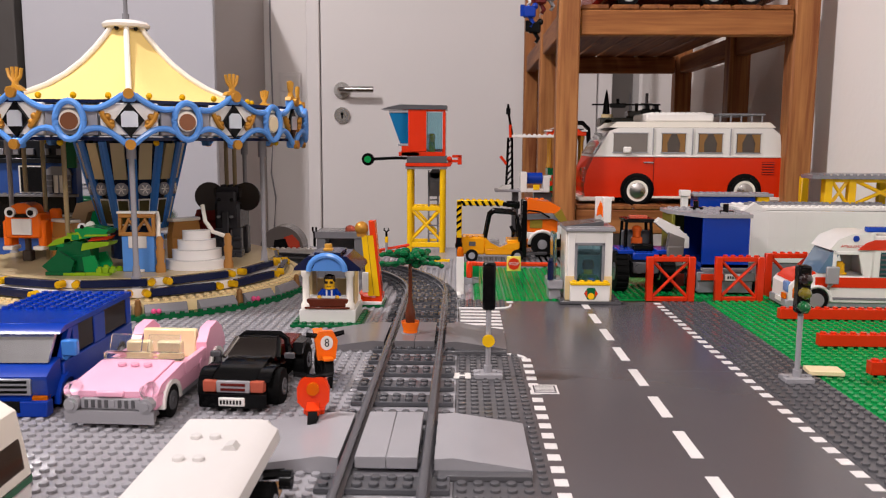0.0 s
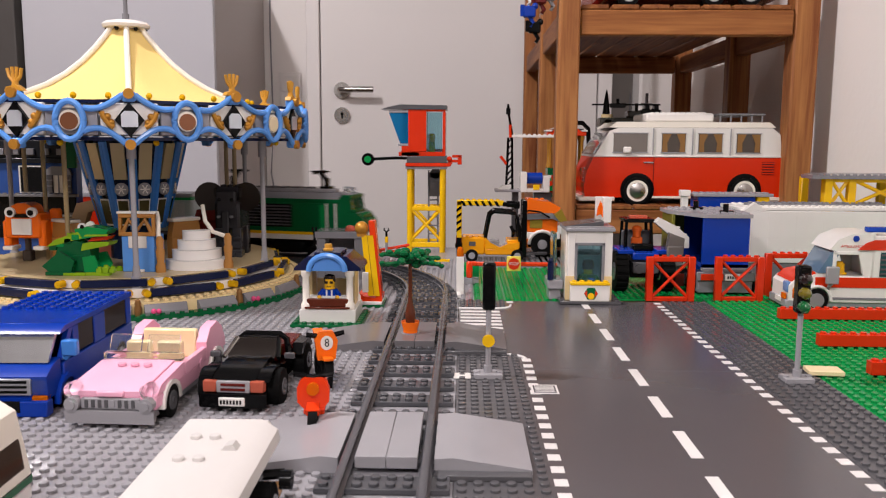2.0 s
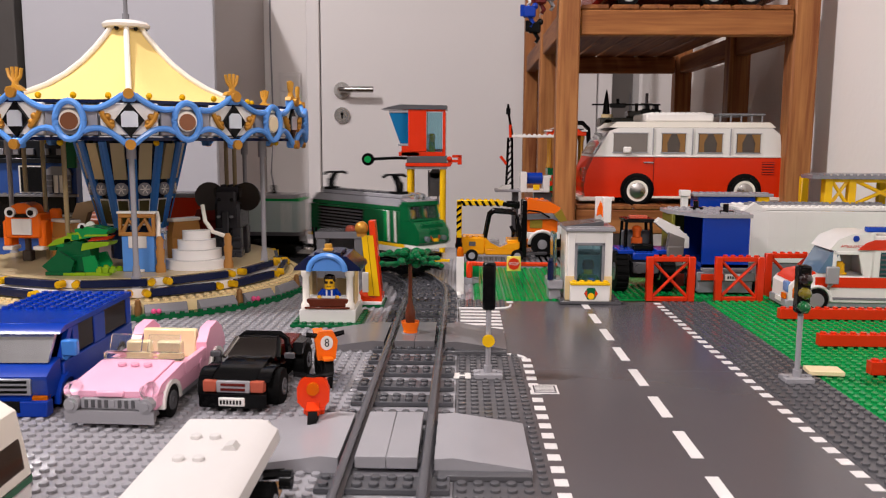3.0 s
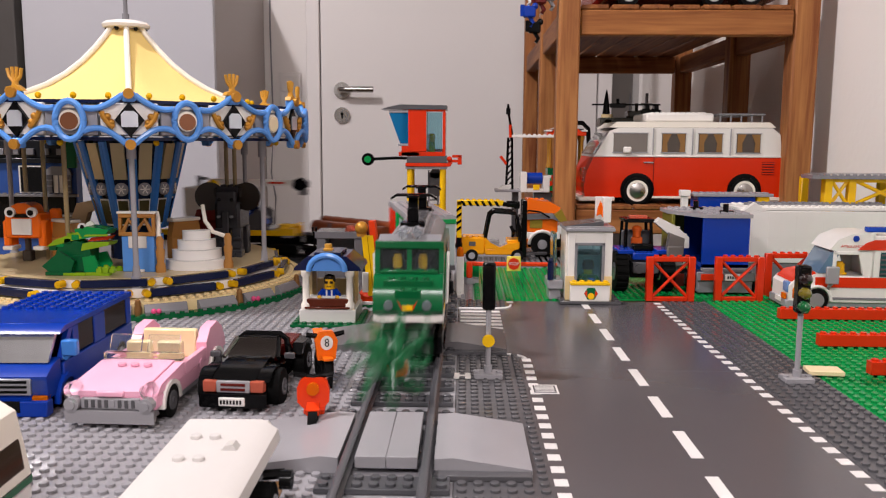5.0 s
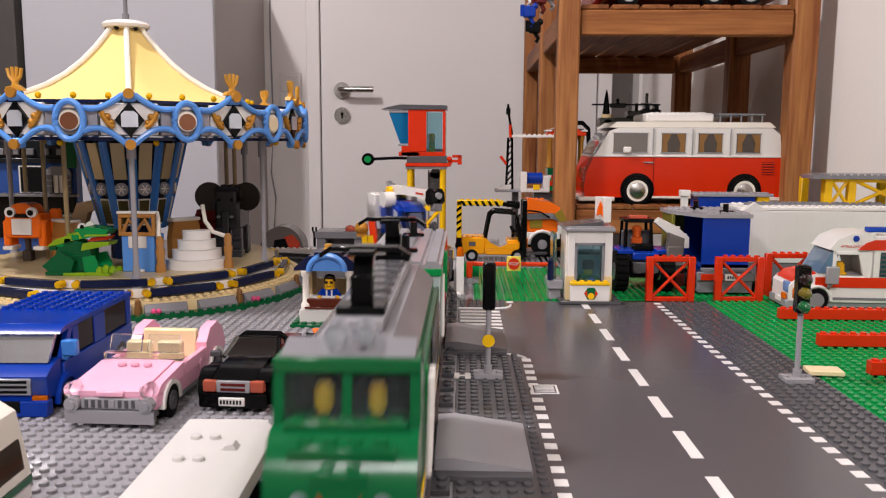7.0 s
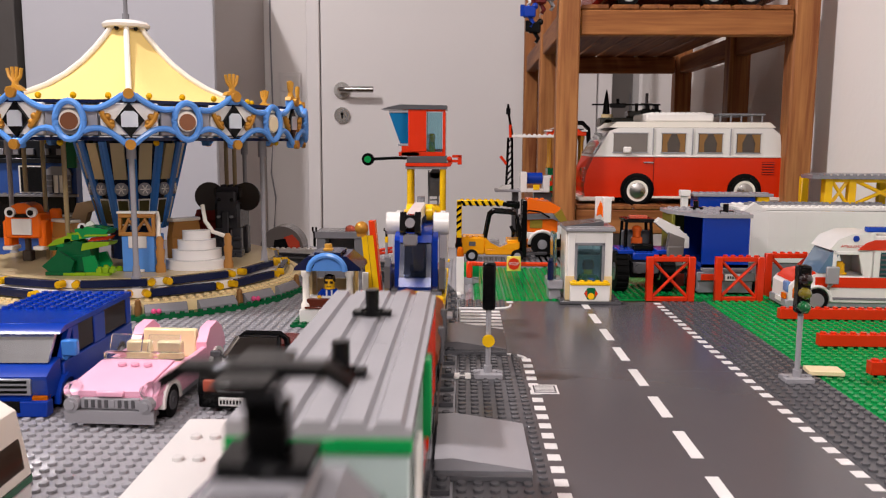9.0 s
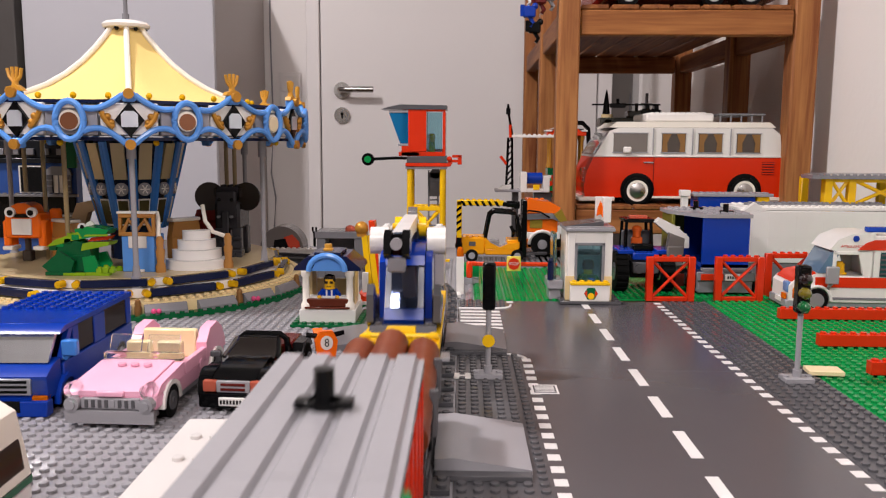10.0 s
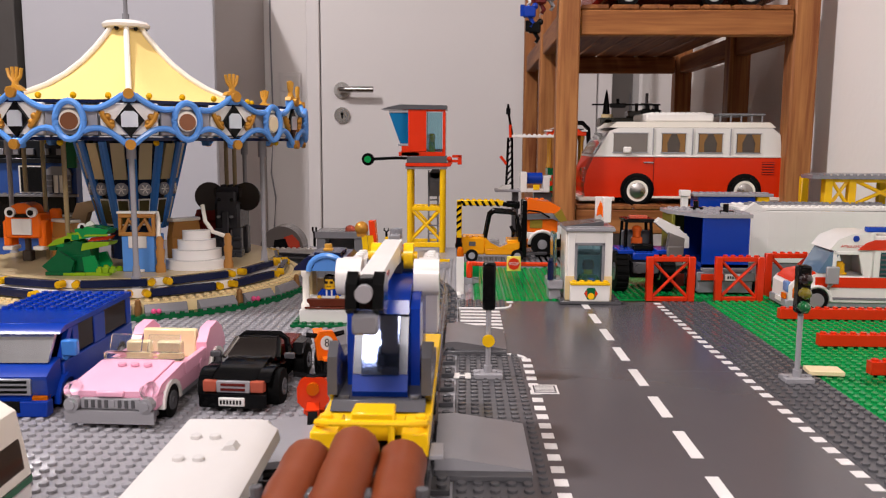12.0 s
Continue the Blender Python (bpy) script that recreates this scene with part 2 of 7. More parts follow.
# ---------------------------------------------------------------- the room
ZF = -750
solid("floor", S().box(-2200, -1800, ZF - 60, 900, 2700, ZF), FLOORM, "brown wooden room floor", "floor", kind="structure")
solid("ceiling", S().box(-2200, -1800, 1700, 900, 2700, 1800), WALLB, "unseen ceiling, greyed to cut bounce light", "ceiling", kind="structure")
solid("wall_north", S().box(-2200, 2602, ZF, -616, 2700, 1700).box(-616, 2602, 1300, 420, 2700, 1700).box(420, 2602, ZF, 560, 2700, 1700), WALL, "white painted room wall round the door", "wall", kind="structure")
solid("wall_east", S().box(430, -1800, ZF, 560, 2600, 1700), WALLR, "white rough plaster wall beside the shelf", "wall", kind="structure")
solid("wall_west", S().box(-2300, -1800, ZF, -2200, 2700, 1700), WALLB, "unseen wall, greyed to cut bounce light", "wall", kind="structure")
solid("wall_south", S().box(-2200, -1900, ZF, 900, -1800, 1700), WALLB, "unseen wall, greyed to cut bounce light", "wall", kind="structure")
solid("hall_wall", S().box(-616, 2702, ZF, 420, 2740, 1700), GREYWALL, "plain wall behind the closed door", "wall", kind="structure")

lamp = thing("ceiling_lamp", "round white ceiling lamp, lit", "lamp", -1120, 500, 1640)
part("canopy", S().lathe([(12, -90), (14, -20), (70, 0), (75, 58), (10, 60)], n=24), WHITE, lamp)
lamp2 = thing("ceiling_lamp", "flat white ceiling lamp, lit", "lamp", -280, -1400, 1632)
part("housing", S().box(-310, -260, 0, 310, 260, 66, 6), WHITE, lamp2)

door = thing("door_1", "closed white lacquered room door", "door", -572, 2590, ZF, kind="structure")
part("door_leaf", S().box(0, 0, 8, 860, 40, 2010, 2), DOORW, door)
part("door_frame", S().box(-44, -12, 0, -3, 60, 2050, 3).box(863, -12, 0, 905, 60, 2050, 3).box(-44, -12, 2013, 905, 60, 2050, 3), DOORW, door)
hd = part("door_handle", S().cyl((66, -10, 1068), (66, 0, 1068), 25, n=28).cyl((66, -50, 1068), (66, -8, 1068), 9, n=14)
          .tube([(66, -50, 1068), (74, -56, 1068), (90, -58, 1068), (170, -58, 1068)], 9.5, 12), CHROME, door, "brushed steel lever handle")
part("keyhole_rosette", S().cyl((66, -8, 991), (66, 0, 991), 25, n=28), CHROME, door, "round steel keyhole rosette")
part("keyhole", S().cyl((66, -9, 995), (66, -7.9, 995), 5, n=12).box(63.5, -9, 981, 68.5, -7.9, 994, 0.3), BLACK, door)

sw = thing("light_switch", "double white light switch on the wall", "switch", -706, 2600, 243)
part("switch_frame", S().box(0, -9, 0, 70, 0, 130, 3), DOORW, sw)
part("rocker", S().box(8, -13, 8, 62, -8, 60, 2), DOORW, sw)
part("rocker", S().box(8, -13, 70, 62, -8, 122, 2), DOORW, sw)

cable = solid("wall_cable", S().tube([(-728, 2596, 1500), (-730, 2596, 500), (-726, 2594, 200), (-735, 2592, 60), (-722, 2590, -20), (-730, 2594, -120), (-738, 2596, -700)], 2.6, 8), LGRAY, "thin grey cable hanging down the wall", "cable")
cb = thing("tall_cabinet", "tall glossy white cabinet, its side greyed as shade", "cabinet", -1400, 2090, ZF)
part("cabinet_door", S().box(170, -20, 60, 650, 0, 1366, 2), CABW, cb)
# The side panel's grey stands in for the shade on that side.
part("side_panel", S().box(631, 2, 0, 650, 508, 1370, 1), mat("shaded_cabinet_side", "a09894", rough=0.35, scale=3, var=0.05), cb, "side panel with shade put into its grey")
part("carcass", S().box(160, 2, 0, 629, 506, 1370, 2), WHITE, cb)
cb2 = thing("dark_cupboard", "dark grey cupboard side", "cabinet", -1800, 2060, ZF)
part("carcass", S().box(0, 0, 0, 556, 520, 1370, 2), mat("anthracite_panel", "4a4644", rough=0.5), cb2)

table = thing("table", "large wooden table under the toy town", "table", 0, 0, ZF)
part("tabletop", S().box(-1480, -250, 720, 426, 1234, 747, 3), TABLEM, table)
for x in (-1440, 350):
    for y in (-220, 1150):
        part("leg", S().box(x, y, 0, x + 60, y + 60, 720, 3), TABLEM, table)

# ---------------------------------------------------------------- wooden shelf
shelf = thing("wooden_shelf", "open brown wooden shelf unit", "shelf", 0, 1240, ZF)


def post(x0, x1, y0, y1):
    part("post", S().box(x0, y0, 0, x1, y1, 1620, 3), SHELFV, shelf)


for y in (0, 290, 680):
    post(14, 46, y, y + 34)
    post(362, 400, y + 10, y + 46)
for z in (1071, 774.5):
    part("front_beam", S().box(48, 8, z, 360, 30, z + 37, 2), SHELFX, shelf)
    part("back_beam", S().box(48, 690, z, 360, 712, z + 37, 2), SHELFX, shelf)
    part("side_beam", S().box(18, 36, z, 40, 288, z + 37, 2), SHELFY, shelf)
    part("side_beam", S().box(18, 326, z, 40, 678, z + 37, 2), SHELFY, shelf)
    part("side_beam", S().box(370, 58, z, 392, 298, z + 37, 2), SHELFY, shelf)
    part("side_beam", S().box(370, 338, z, 392, 688, z + 37, 2), SHELFY, shelf)
    for k in range(7):
        part("slat", S().box(48.5 + 44.6 * k, 8, z + 37.2, 88.6 + 44.6 * k, 712, z + 44.3, 1.5), SHELFY, shelf)

# ---------------------------------------------------------------- ground plates of the toy town


def plate(name, label, x, y, nx, ny, material, skip=None, z=0.0, stud=True):
    ob = thing(name, label, "baseplate", x, y, 0, group="baseplates")
    part("sheet", S().box(0.1, 0.1, z - 2.2, nx * 8 - 0.1, ny * 8 - 0.1, z, 0.3), material, ob)
    if stud:
        st = part("studs", S().studs(0, 0, z, nx, ny, 8, skip=(lambda a, b: skip(a + x, b + y)) if skip else None), material, ob)
        tagged(st, kind="stuff")
    return ob


plate("grey_baseplate", "light grey studded baseplate under the parked cars", -448, 196, 40, 40, LGRAY, lambda x, y: -194 < x)
plate("grey_baseplate", "light grey studded baseplate with the kiosk", -448, 516, 40, 42, LGRAY, lambda x, y: -194 < x and y < 830 or x < -330 and y > 830)
plate("grey_baseplate", "light grey studded baseplate under the merry-go-round", -736, 196, 36, 82, LGRAY, lambda x, y: y > 720 and x > -700)
plate("grey_baseplate", "light grey studded baseplate behind the track", -448, 852, 40, 30, LGRAY, lambda x, y: x < -300 or y > 1110)
plate("grey_baseplate", "light grey studded baseplate by the tower", -128, 838, 2, 32, LGRAY)


def road_plate(label, y, junction):
    ob = thing("road_plate", label, "road plate", 0, y, 0, group="road plates")
    part("sheet", S().box(-127.9, 0.1, -2.2, 127.9, 255.9, 0, 0.3), ROAD, ob)
    st = S()
    st.studs(80, 0, 0, 6, 32, 8)
    if junction:
        st.studs(-128, 0, 0, 6, 5, 8).studs(-128, 216, 0, 6, 5, 8)
    else:
        st.studs(-128, 0, 0, 6, 32, 8)
    tagged(part("studs", st, DGRAY, ob), kind="stuff")
    strips = [(80, 0, 128, 256)]
    strips += [(-128, 0, -82, 38), (-128, 218, -82, 256)] if junction else [(-128, 0, -80, 256)]
    for x0, y0, x1, y1 in strips:
        part("pavement_strip", S().box(x0, y0, 0, x1, y1, 0.25, 0.05), DGRAY, ob)
    sq = part("edge_mark", S().box(-3.4, -4, 0, 3.4, 4, 0.3, 0.05), PAINT, ob)
    sq.matrix_basis = pose(0.0755, 0.008, 0)
    spots = [(75.5, 8 + 16 * k) for k in range(1, 16)]
    spots += [(-75.5, 8 + 16 * k) for k in range(16) if not junction or k < 2 or k > 14]
    lying(ob, sq, [pose(a * MM, b * MM, 0) for a, b in spots], "edge_mark")
    da = part("centre_dash", S().box(-3.3, -20, 0, 3.3, 20, 0.3, 0.05), PAINT, ob)
    da.matrix_basis = pose(0, 0.046, 0)
    lying(ob, da, [pose(0, (46 + 64 * k) * MM, 0) for k in range(1, 4)], "centre_dash")
    return ob


R1 = road_plate("dark grey road plate with a storm drain", 68, False)
R2 = road_plate("dark grey road plate with white dashes and a drain", 324, False)
R3 = road_plate("dark grey junction plate with a zebra crossing", 580, True)
dr = S().box(-78, 196, 0.3, -60, 216, 0.6, 0.05)
part("drain_border", dr, PAINT, R2)
part("drain_slots", S().box(-76.5, 198, 0.6, -61.5, 214, 0.8, 0.05), DGRAY, R2)
for k in range(5):
    part("drain_bar", S().box(-75.5, 199.5 + 2.9 * k, 0.8, -62.5, 200.7 + 2.9 * k, 1.0, 0.05), PAINT, R2)
for k in range(7):
    part("zebra_stripe", S().box(-126, 112 + 14 * k, 0, -88, 119 + 14 * k, 0.4, 0.05), PAINT, R3)
part("kerb_line", S().tube([(-128, 41, 0), (-92, 41, 0), (-82, 38, 0), (-77, 32, 0), (-75.5, 26, 0)], 1.2, 6), PAINT, R3)
part("kerb_line", S().tube([(-128, 215, 0), (-92, 215, 0), (-82, 218, 0), (-77, 224, 0), (-75.5, 234, 0)], 1.2, 6), PAINT, R3)

plate("green_baseplate", "bright green studded baseplate beside the road", 128, 324, 32, 32, GREEN)
plate("green_baseplate", "bright green studded baseplate under the ambulance", 128, 580, 37, 34, GREEN, None)
plate("green_baseplate", "bright green studded baseplate behind the gates", -20, 852, 56, 47, GREEN, lambda x, y: y > 940)

# ---------------------------------------------------------------- railway
TX, TY, TR = -161.5, 834.0, 265.0


def rail_shape(pts):
    sh = S()
    pts = [Vector((a, b, 0)) for a, b in pts]
    k, prof = 0, [(-3.2, 3.2), (-3.2, 4.6), (-1.4, 5.4), (-1.4, 7.6), (-2.0, 8.2), (-2.0, 9.4), (-1.5, 9.7), (1.5, 9.7), (2.0, 9.4), (2.0, 8.2), (1.4, 7.6), (1.4, 5.4), (3.2, 4.6), (3.2, 3.2)]
    n = len(prof)
    for i, p in enumerate(pts):
        d = (pts[min(i + 1, len(pts) - 1)] - pts[max(i - 1, 0)]).normalized()
        side = Vector((d.y, -d.x, 0))
        sh.v += [tuple(p + side * u + Vector((0, 0, w))) for u, w in prof]
    for i in range(len(pts) - 1):
        sh.f += [(i * n + a, i * n + (a + 1) % n, (i + 1) * n + (a + 1) % n, (i + 1) * n + a) for a in range(n)]
    sh.f += [tuple(range(n))[::-1], tuple(range((len(pts) - 1) * n, len(pts) * n))]
    return sh


TRACKM = mat("dark_grey_track_plastic", "4e4e52", rough=0.22)
TIE = S().box(-7.8, -32, 0.4, 7.8, 32, 3.2, 0.3).studs(-8, -32, 3.2, 2, 2, 8).studs(-8, -16, 3.2, 2, 4, 8).studs(-8, 16, 3.2, 2, 2, 8)


def straight_track(x, y, rz):
    ob = thing("straight_track", "dark grey straight railway track piece", "railway track", x, y, 0, rz, group="track pieces")
    part("rail", rail_shape([(0, -20), (127.6, -20)]), TRACKM, ob)
    part("rail", rail_shape([(0, 20), (127.6, 20)]), TRACKM, ob)
    tie = part("tie", TIE, TRACKM, ob)
    tie.matrix_basis = pose(0.016, 0, 0)
    lying(ob, tie, [pose((16 + 32 * k) * MM, 0, 0) for k in (1, 2, 3)], "tie")
    return ob


first = straight_track(TX, TY, -90)
for k in range(1, 7):
    copy_thing(first, pose(TX * MM, (TY - 128 * k) * MM, 0, 0, 0, -90))
for k in range(8):
    copy_thing(first, pose((TX - TR - 128 * k) * MM, (TY + TR) * MM, 0, 0, 0, 180))


def curved_track():
    ob = thing("curved_track", "dark grey curved railway track piece", "railway track", TX, TY, 0, 0, group="track pieces")
    for r in (TR - 20, TR + 20):
        part("rail", rail_shape([(-TR + r * math.cos(radians(22.4 * k / 8)), r * math.sin(radians(22.4 * k / 8))) for k in range(9)]), TRACKM, ob)
    tie = part("tie", TIE, TRACKM, ob)
    ms = [pose((-TR + TR * math.cos(radians(a))) * MM, TR * math.sin(radians(a)) * MM, 0, 0, 0, 90 + a) for a in (2.9, 8.5, 14.0, 19.6)]
    tie.matrix_basis = ms[0]
    lying(ob, tie, ms[1:], "tie")
    return ob


curve = curved_track()
for k in (1, 2, 3):
    a = radians(22.5 * k)
    copy_thing(curve, pose((TX - TR + TR * math.cos(a)) * MM, (TY + TR * math.sin(a)) * MM, 0, 0, 0, 22.5 * k))


def crossing(name, label, y0, y1, material, x_in):
    ob = thing(name, label, "level crossing", TX, y0, 0)
    d = y1 - y0
    part("ramp", S().prism([(24, 0.6), (24, 8.6), (33, 9.4), (72.5, 3.6), (72.5, 0.6)], 0, d, "y"), material, ob)
    part("ramp", S().prism([(-24, 0.6), (-24, 8.6), (-33, 9.4), (-72.5, 3.6), (-72.5, 0.6)], 0, d, "y"), material, ob)
    part("centre_tile", S().box(-15.6, 0, 3.4, -0.1, d, 9.6, 0.3), material, ob)
    part("centre_tile", S().box(0.1, 0, 3.4, 15.6, d, 9.6, 0.3), material, ob)
    part("side_strip", S().box(24, -7, 0.4, 72, -0.2, 3.2, 0.3).studs(24, -8, 1.6, 6, 1, 8), DGRAY, ob)
    return ob


crossing("level_crossing", "light grey level crossing ramps between the rails", 386, 454, LGRAY, 15)
crossing("level_crossing", "dark grey level crossing ramps between the rails", 622, 690, mat("ramp_grey_plastic", "6c696b"), 15)

# ---------------------------------------------------------------- the train


def bogie(parent, x):
    bg = part("bogie", S().box(x - 26, -20, 12, x + 26, 20, 22, 1).box(x - 30, -23, 14, x + 30, -19, 27, 1).box(x - 30, 19, 14, x + 30, 23, 27, 1).cyl((x, 0, 20), (x, 0, 31), 7), BLACK, parent)
    for wx in (x - 16, x + 16):
        for wy in (-18.5, 18.5):
            part("wheel", S().cyl((wx, wy - 3, 18.3), (wx, wy + 3, 18.3), 8.6, n=20).cyl((wx, wy - 3.6, 18.3), (wx, wy + 3.6, 18.3), 3, n=12), BLACK, bg)


def clip(parent, x, z, h=13):
    part("roof_clip", S().cyl((x, 0, z), (x, 0, z + 2.4), 4.8).box(x - 3, -8, z, x + 3, 8, z + 2.4, 0.5).cyl((x, 0, z), (x, 0, z + h), 2.8), BLACK, parent)


def pantograph(parent, x, z, lean):
    pg = part("pantograph", S().box(x - 7, -9, z, x + 7, 9, z + 3.2), BLACK, parent)
    part("post", S().box(x - 3, -4.2, z + 3, x + 3, 4.2, z + 14, 0.8).prism([(x - 3, z + 10), (x + 3, z + 10), (x + 9 * lean + 2.4, z + 22), (x + 9 * lean - 2.4, z + 22)], -3.6, 3.6, "y"), BLACK, pg)
    u = x + 9 * lean
    part("blade", S().box(u - 12, -5, z + 21, u + 12, 5, z + 23, 0.6).box(u - 3, -13, z + 21.4, u + 3, 13, z + 23.6, 0.6).prism([(-13, z + 23.4), (-13, z + 21.4), (-17, z + 18.8), (-17.6, z + 20.4)], u - 3, u + 3, "x").prism([(13, z + 23.4), (13, z + 21.4), (17, z + 18.8), (17.6, z + 20.4)], u - 3, u + 3, "x"), BLACK, pg)


def locomotive():
    ob = thing("locomotive", "dark green toy electric locomotive with grey roof", "locomotive", group="train")
    h, rear = 131, -82
    part("underframe", S().box(rear + 1, -18, 29, h - 6, 18, 36, 1).box(-12, -22, 18, 44, 22, 34, 2), BLACK, ob)
    bogie(ob, -48)
    bogie(ob, 78)
    part("white_skirt", S().box(rear, -24, 36, h - 26, 24, 42.5, 0.4), WHITE, ob, "white skirt strip")
    part("front_bumper", S().prism([(-24, h - 26), (24, h - 26), (24, h - 6), (18, h), (-18, h), (-24, h - 6)], 42.5, 46.5, "z").move(Matrix(((0, 1, 0, 0), (1, 0, 0, 0), (0, 0, 1, 0), (0, 0, 0, 1)))), WHITE, ob, "white rounded front bumper")
    part("yellow_stripe", S().box(rear, -24.3, 42.7, h - 27, 24.3, 46.2, 0.3), YELLOW, ob, "yellow side stripe")
    part("body", S().box(rear, -24, 46.4, h - 36, 24, 84, 0.5).box(rear, -21, 84, h - 36, 21, 89, 0.5), DGREEN, ob)
    part("nose", S().prism([(h - 35.8, 46.6), (h - 5, 46.6), (h - 1, 50), (h - 2, 62), (h - 10, 72), (h - 16, 73.5), (h - 35.8, 73.5)], -23.8, 23.8, "y"), DGREEN, ob)
    part("nose_bricks", S().box(h - 22, -20, 73.4, h - 14, 20, 75.4).studs(h - 24, -20, 74.4, 1, 5, 10).box(h - 14, -17, 64, h - 5, 17, 70.5, 0.5).studs(h - 13.5, -16, 70.3, 1, 4, 8).box(h - 8, -9, 58, h - 1.5, 9, 64, 0.5).studs(h - 9, -8, 63.8, 1, 2, 8), DGREEN, ob)
    part("cab_pillar", S().prism([(h - 35.6, 73.7), (h - 18, 73.7), (h - 21.5, 92), (h - 35.6, 92)], -24, -20.5, "y").prism([(h - 35.6, 73.7), (h - 18, 73.7), (h - 21.5, 92), (h - 35.6, 92)], 20.5, 24, "y").box(h - 33, -24, 90, h - 20, 24, 95, 0.5).prism([(h - 24, 74), (h - 18.5, 74), (h - 22, 92), (h - 27, 92)], -1.6, 1.6, "y"), DGREEN, ob)
    part("windscreen", S().prism([(h - 20.4, 74), (h - 19.8, 74), (h - 22.8, 91), (h - 23.4, 91)], -20.3, 20.3, "y"), mat("locomotive_glass", "e2eef2", rough=0.02, clear=0.98, var=0.02), ob, "clear sloped windscreen")
    # Thin black sheet over the green wall, added as the cab's inner shade.
    part("cab_wall", S().box(h - 35.7, -20.4, 73.6, h - 35.2, 20.4, 92, 0.05), BLACK, ob)
    for y in (-9, 9):
        part("driver", S().cyl((h - 30, y, 76), (h - 30, y, 83), 3.3).cyl((h - 30, y, 83), (h - 30, y, 85), 2.4).cyl((h - 30, y, 73.6), (h - 30, y, 76), 2.2), SKIN, ob, "yellow toy driver head")
    for y in (-13, 13):
        part("headlight", S().cyl((h - 4, y, 54), (h + 1.6, y, 54), 3.6, 3.2, 16), mat("headlight_lens", "8d989c", rough=0.06, clear=0.5), ob, "clear round headlight")
    part("emblem", S().prism([(-3.5, 50.5), (3.5, 50.5), (3.5, 54), (-3.5, 54)], h - 1, h + 0.5, "x"), YELLOW, ob, "yellow emblem")
    part("emblem_wing", S().prism([(-7, 57.5), (-3.7, 53), (-3.7, 50.5)], h - 1, h + 0.3, "x").prism([(7, 57.5), (3.7, 53), (3.7, 50.5)], h - 1, h + 0.3, "x"), RED, ob, "red emblem wings")
    part("roof", S().prism([(-21, 89), (-13, 97), (13, 97), (21, 89)], rear + 3, h - 34, "x").prism([(h - 36, 95.2), (h - 22, 95.2), (h - 36, 98.4)], -22, 22, "y"), MGRAY, ob, "grey sloped roof")
    part("roof_ridge", S().box(rear + 7, -9, 97, h - 48, 9, 101.5, 0.6), LGRAY, ob)
    for k in range(6):
        part("roof_vent", S().box(-50 + 18 * k, -7, 101.5, -38 + 18 * k, 7, 103.6, 0.6).studs(-48 + 18 * k, -8, 102, 1, 2, 8), DGRAY, ob)
    for y in (-4.6, 4.6):
        part("roof_lamp", S().cyl((h - 36, y, 101), (h - 27, y, 100), 3.9, n=16).ball((h - 27, y, 100), 3.9), CLEAR, ob, "clear round roof lamp")
    pantograph(ob, h - 62, 101.6, -1)
    pantograph(ob, -66, 101.6, 1)
    for sy in (-1, 1):
        grill = part("side_grille", S().box(-60, sy * 24 - 0.6, 52, 30, sy * 24 + 0.6, 82, 0.2), BLACK, ob)
        for k in range(7):
            part("slat", S().box(-58, sy * 24.4 - 0.8, 54 + 4 * k, 28, sy * 24.4 + 0.8, 56 + 4 * k, 0.2), DGRAY, grill)
        part("side_rail", S().tube([(h - 40, sy * 25.6, 48), (h - 40, sy * 26.6, 84)], 1.2).tube([(h - 52, sy * 25.6, 48), (h - 52, sy * 26.6, 84)], 1.2), WHITE, ob, "white handrail")
        part("cab_door", S().box(h - 62, sy * 24 - 0.7, 48, h - 56, sy * 24 + 0.7, 82, 0.2), GREEN, ob)
    part("rear_coupler", S().box(rear - 40, -3, 20, rear + 4, 3, 25, 1), BLACK, ob)
    part("coupler", S().box(h - 8, -4, 20, h + 6, 4, 26, 1).cyl((h + 5, 0, 23), (h + 9, 0, 23), 4.4), BLACK, ob)
    return ob


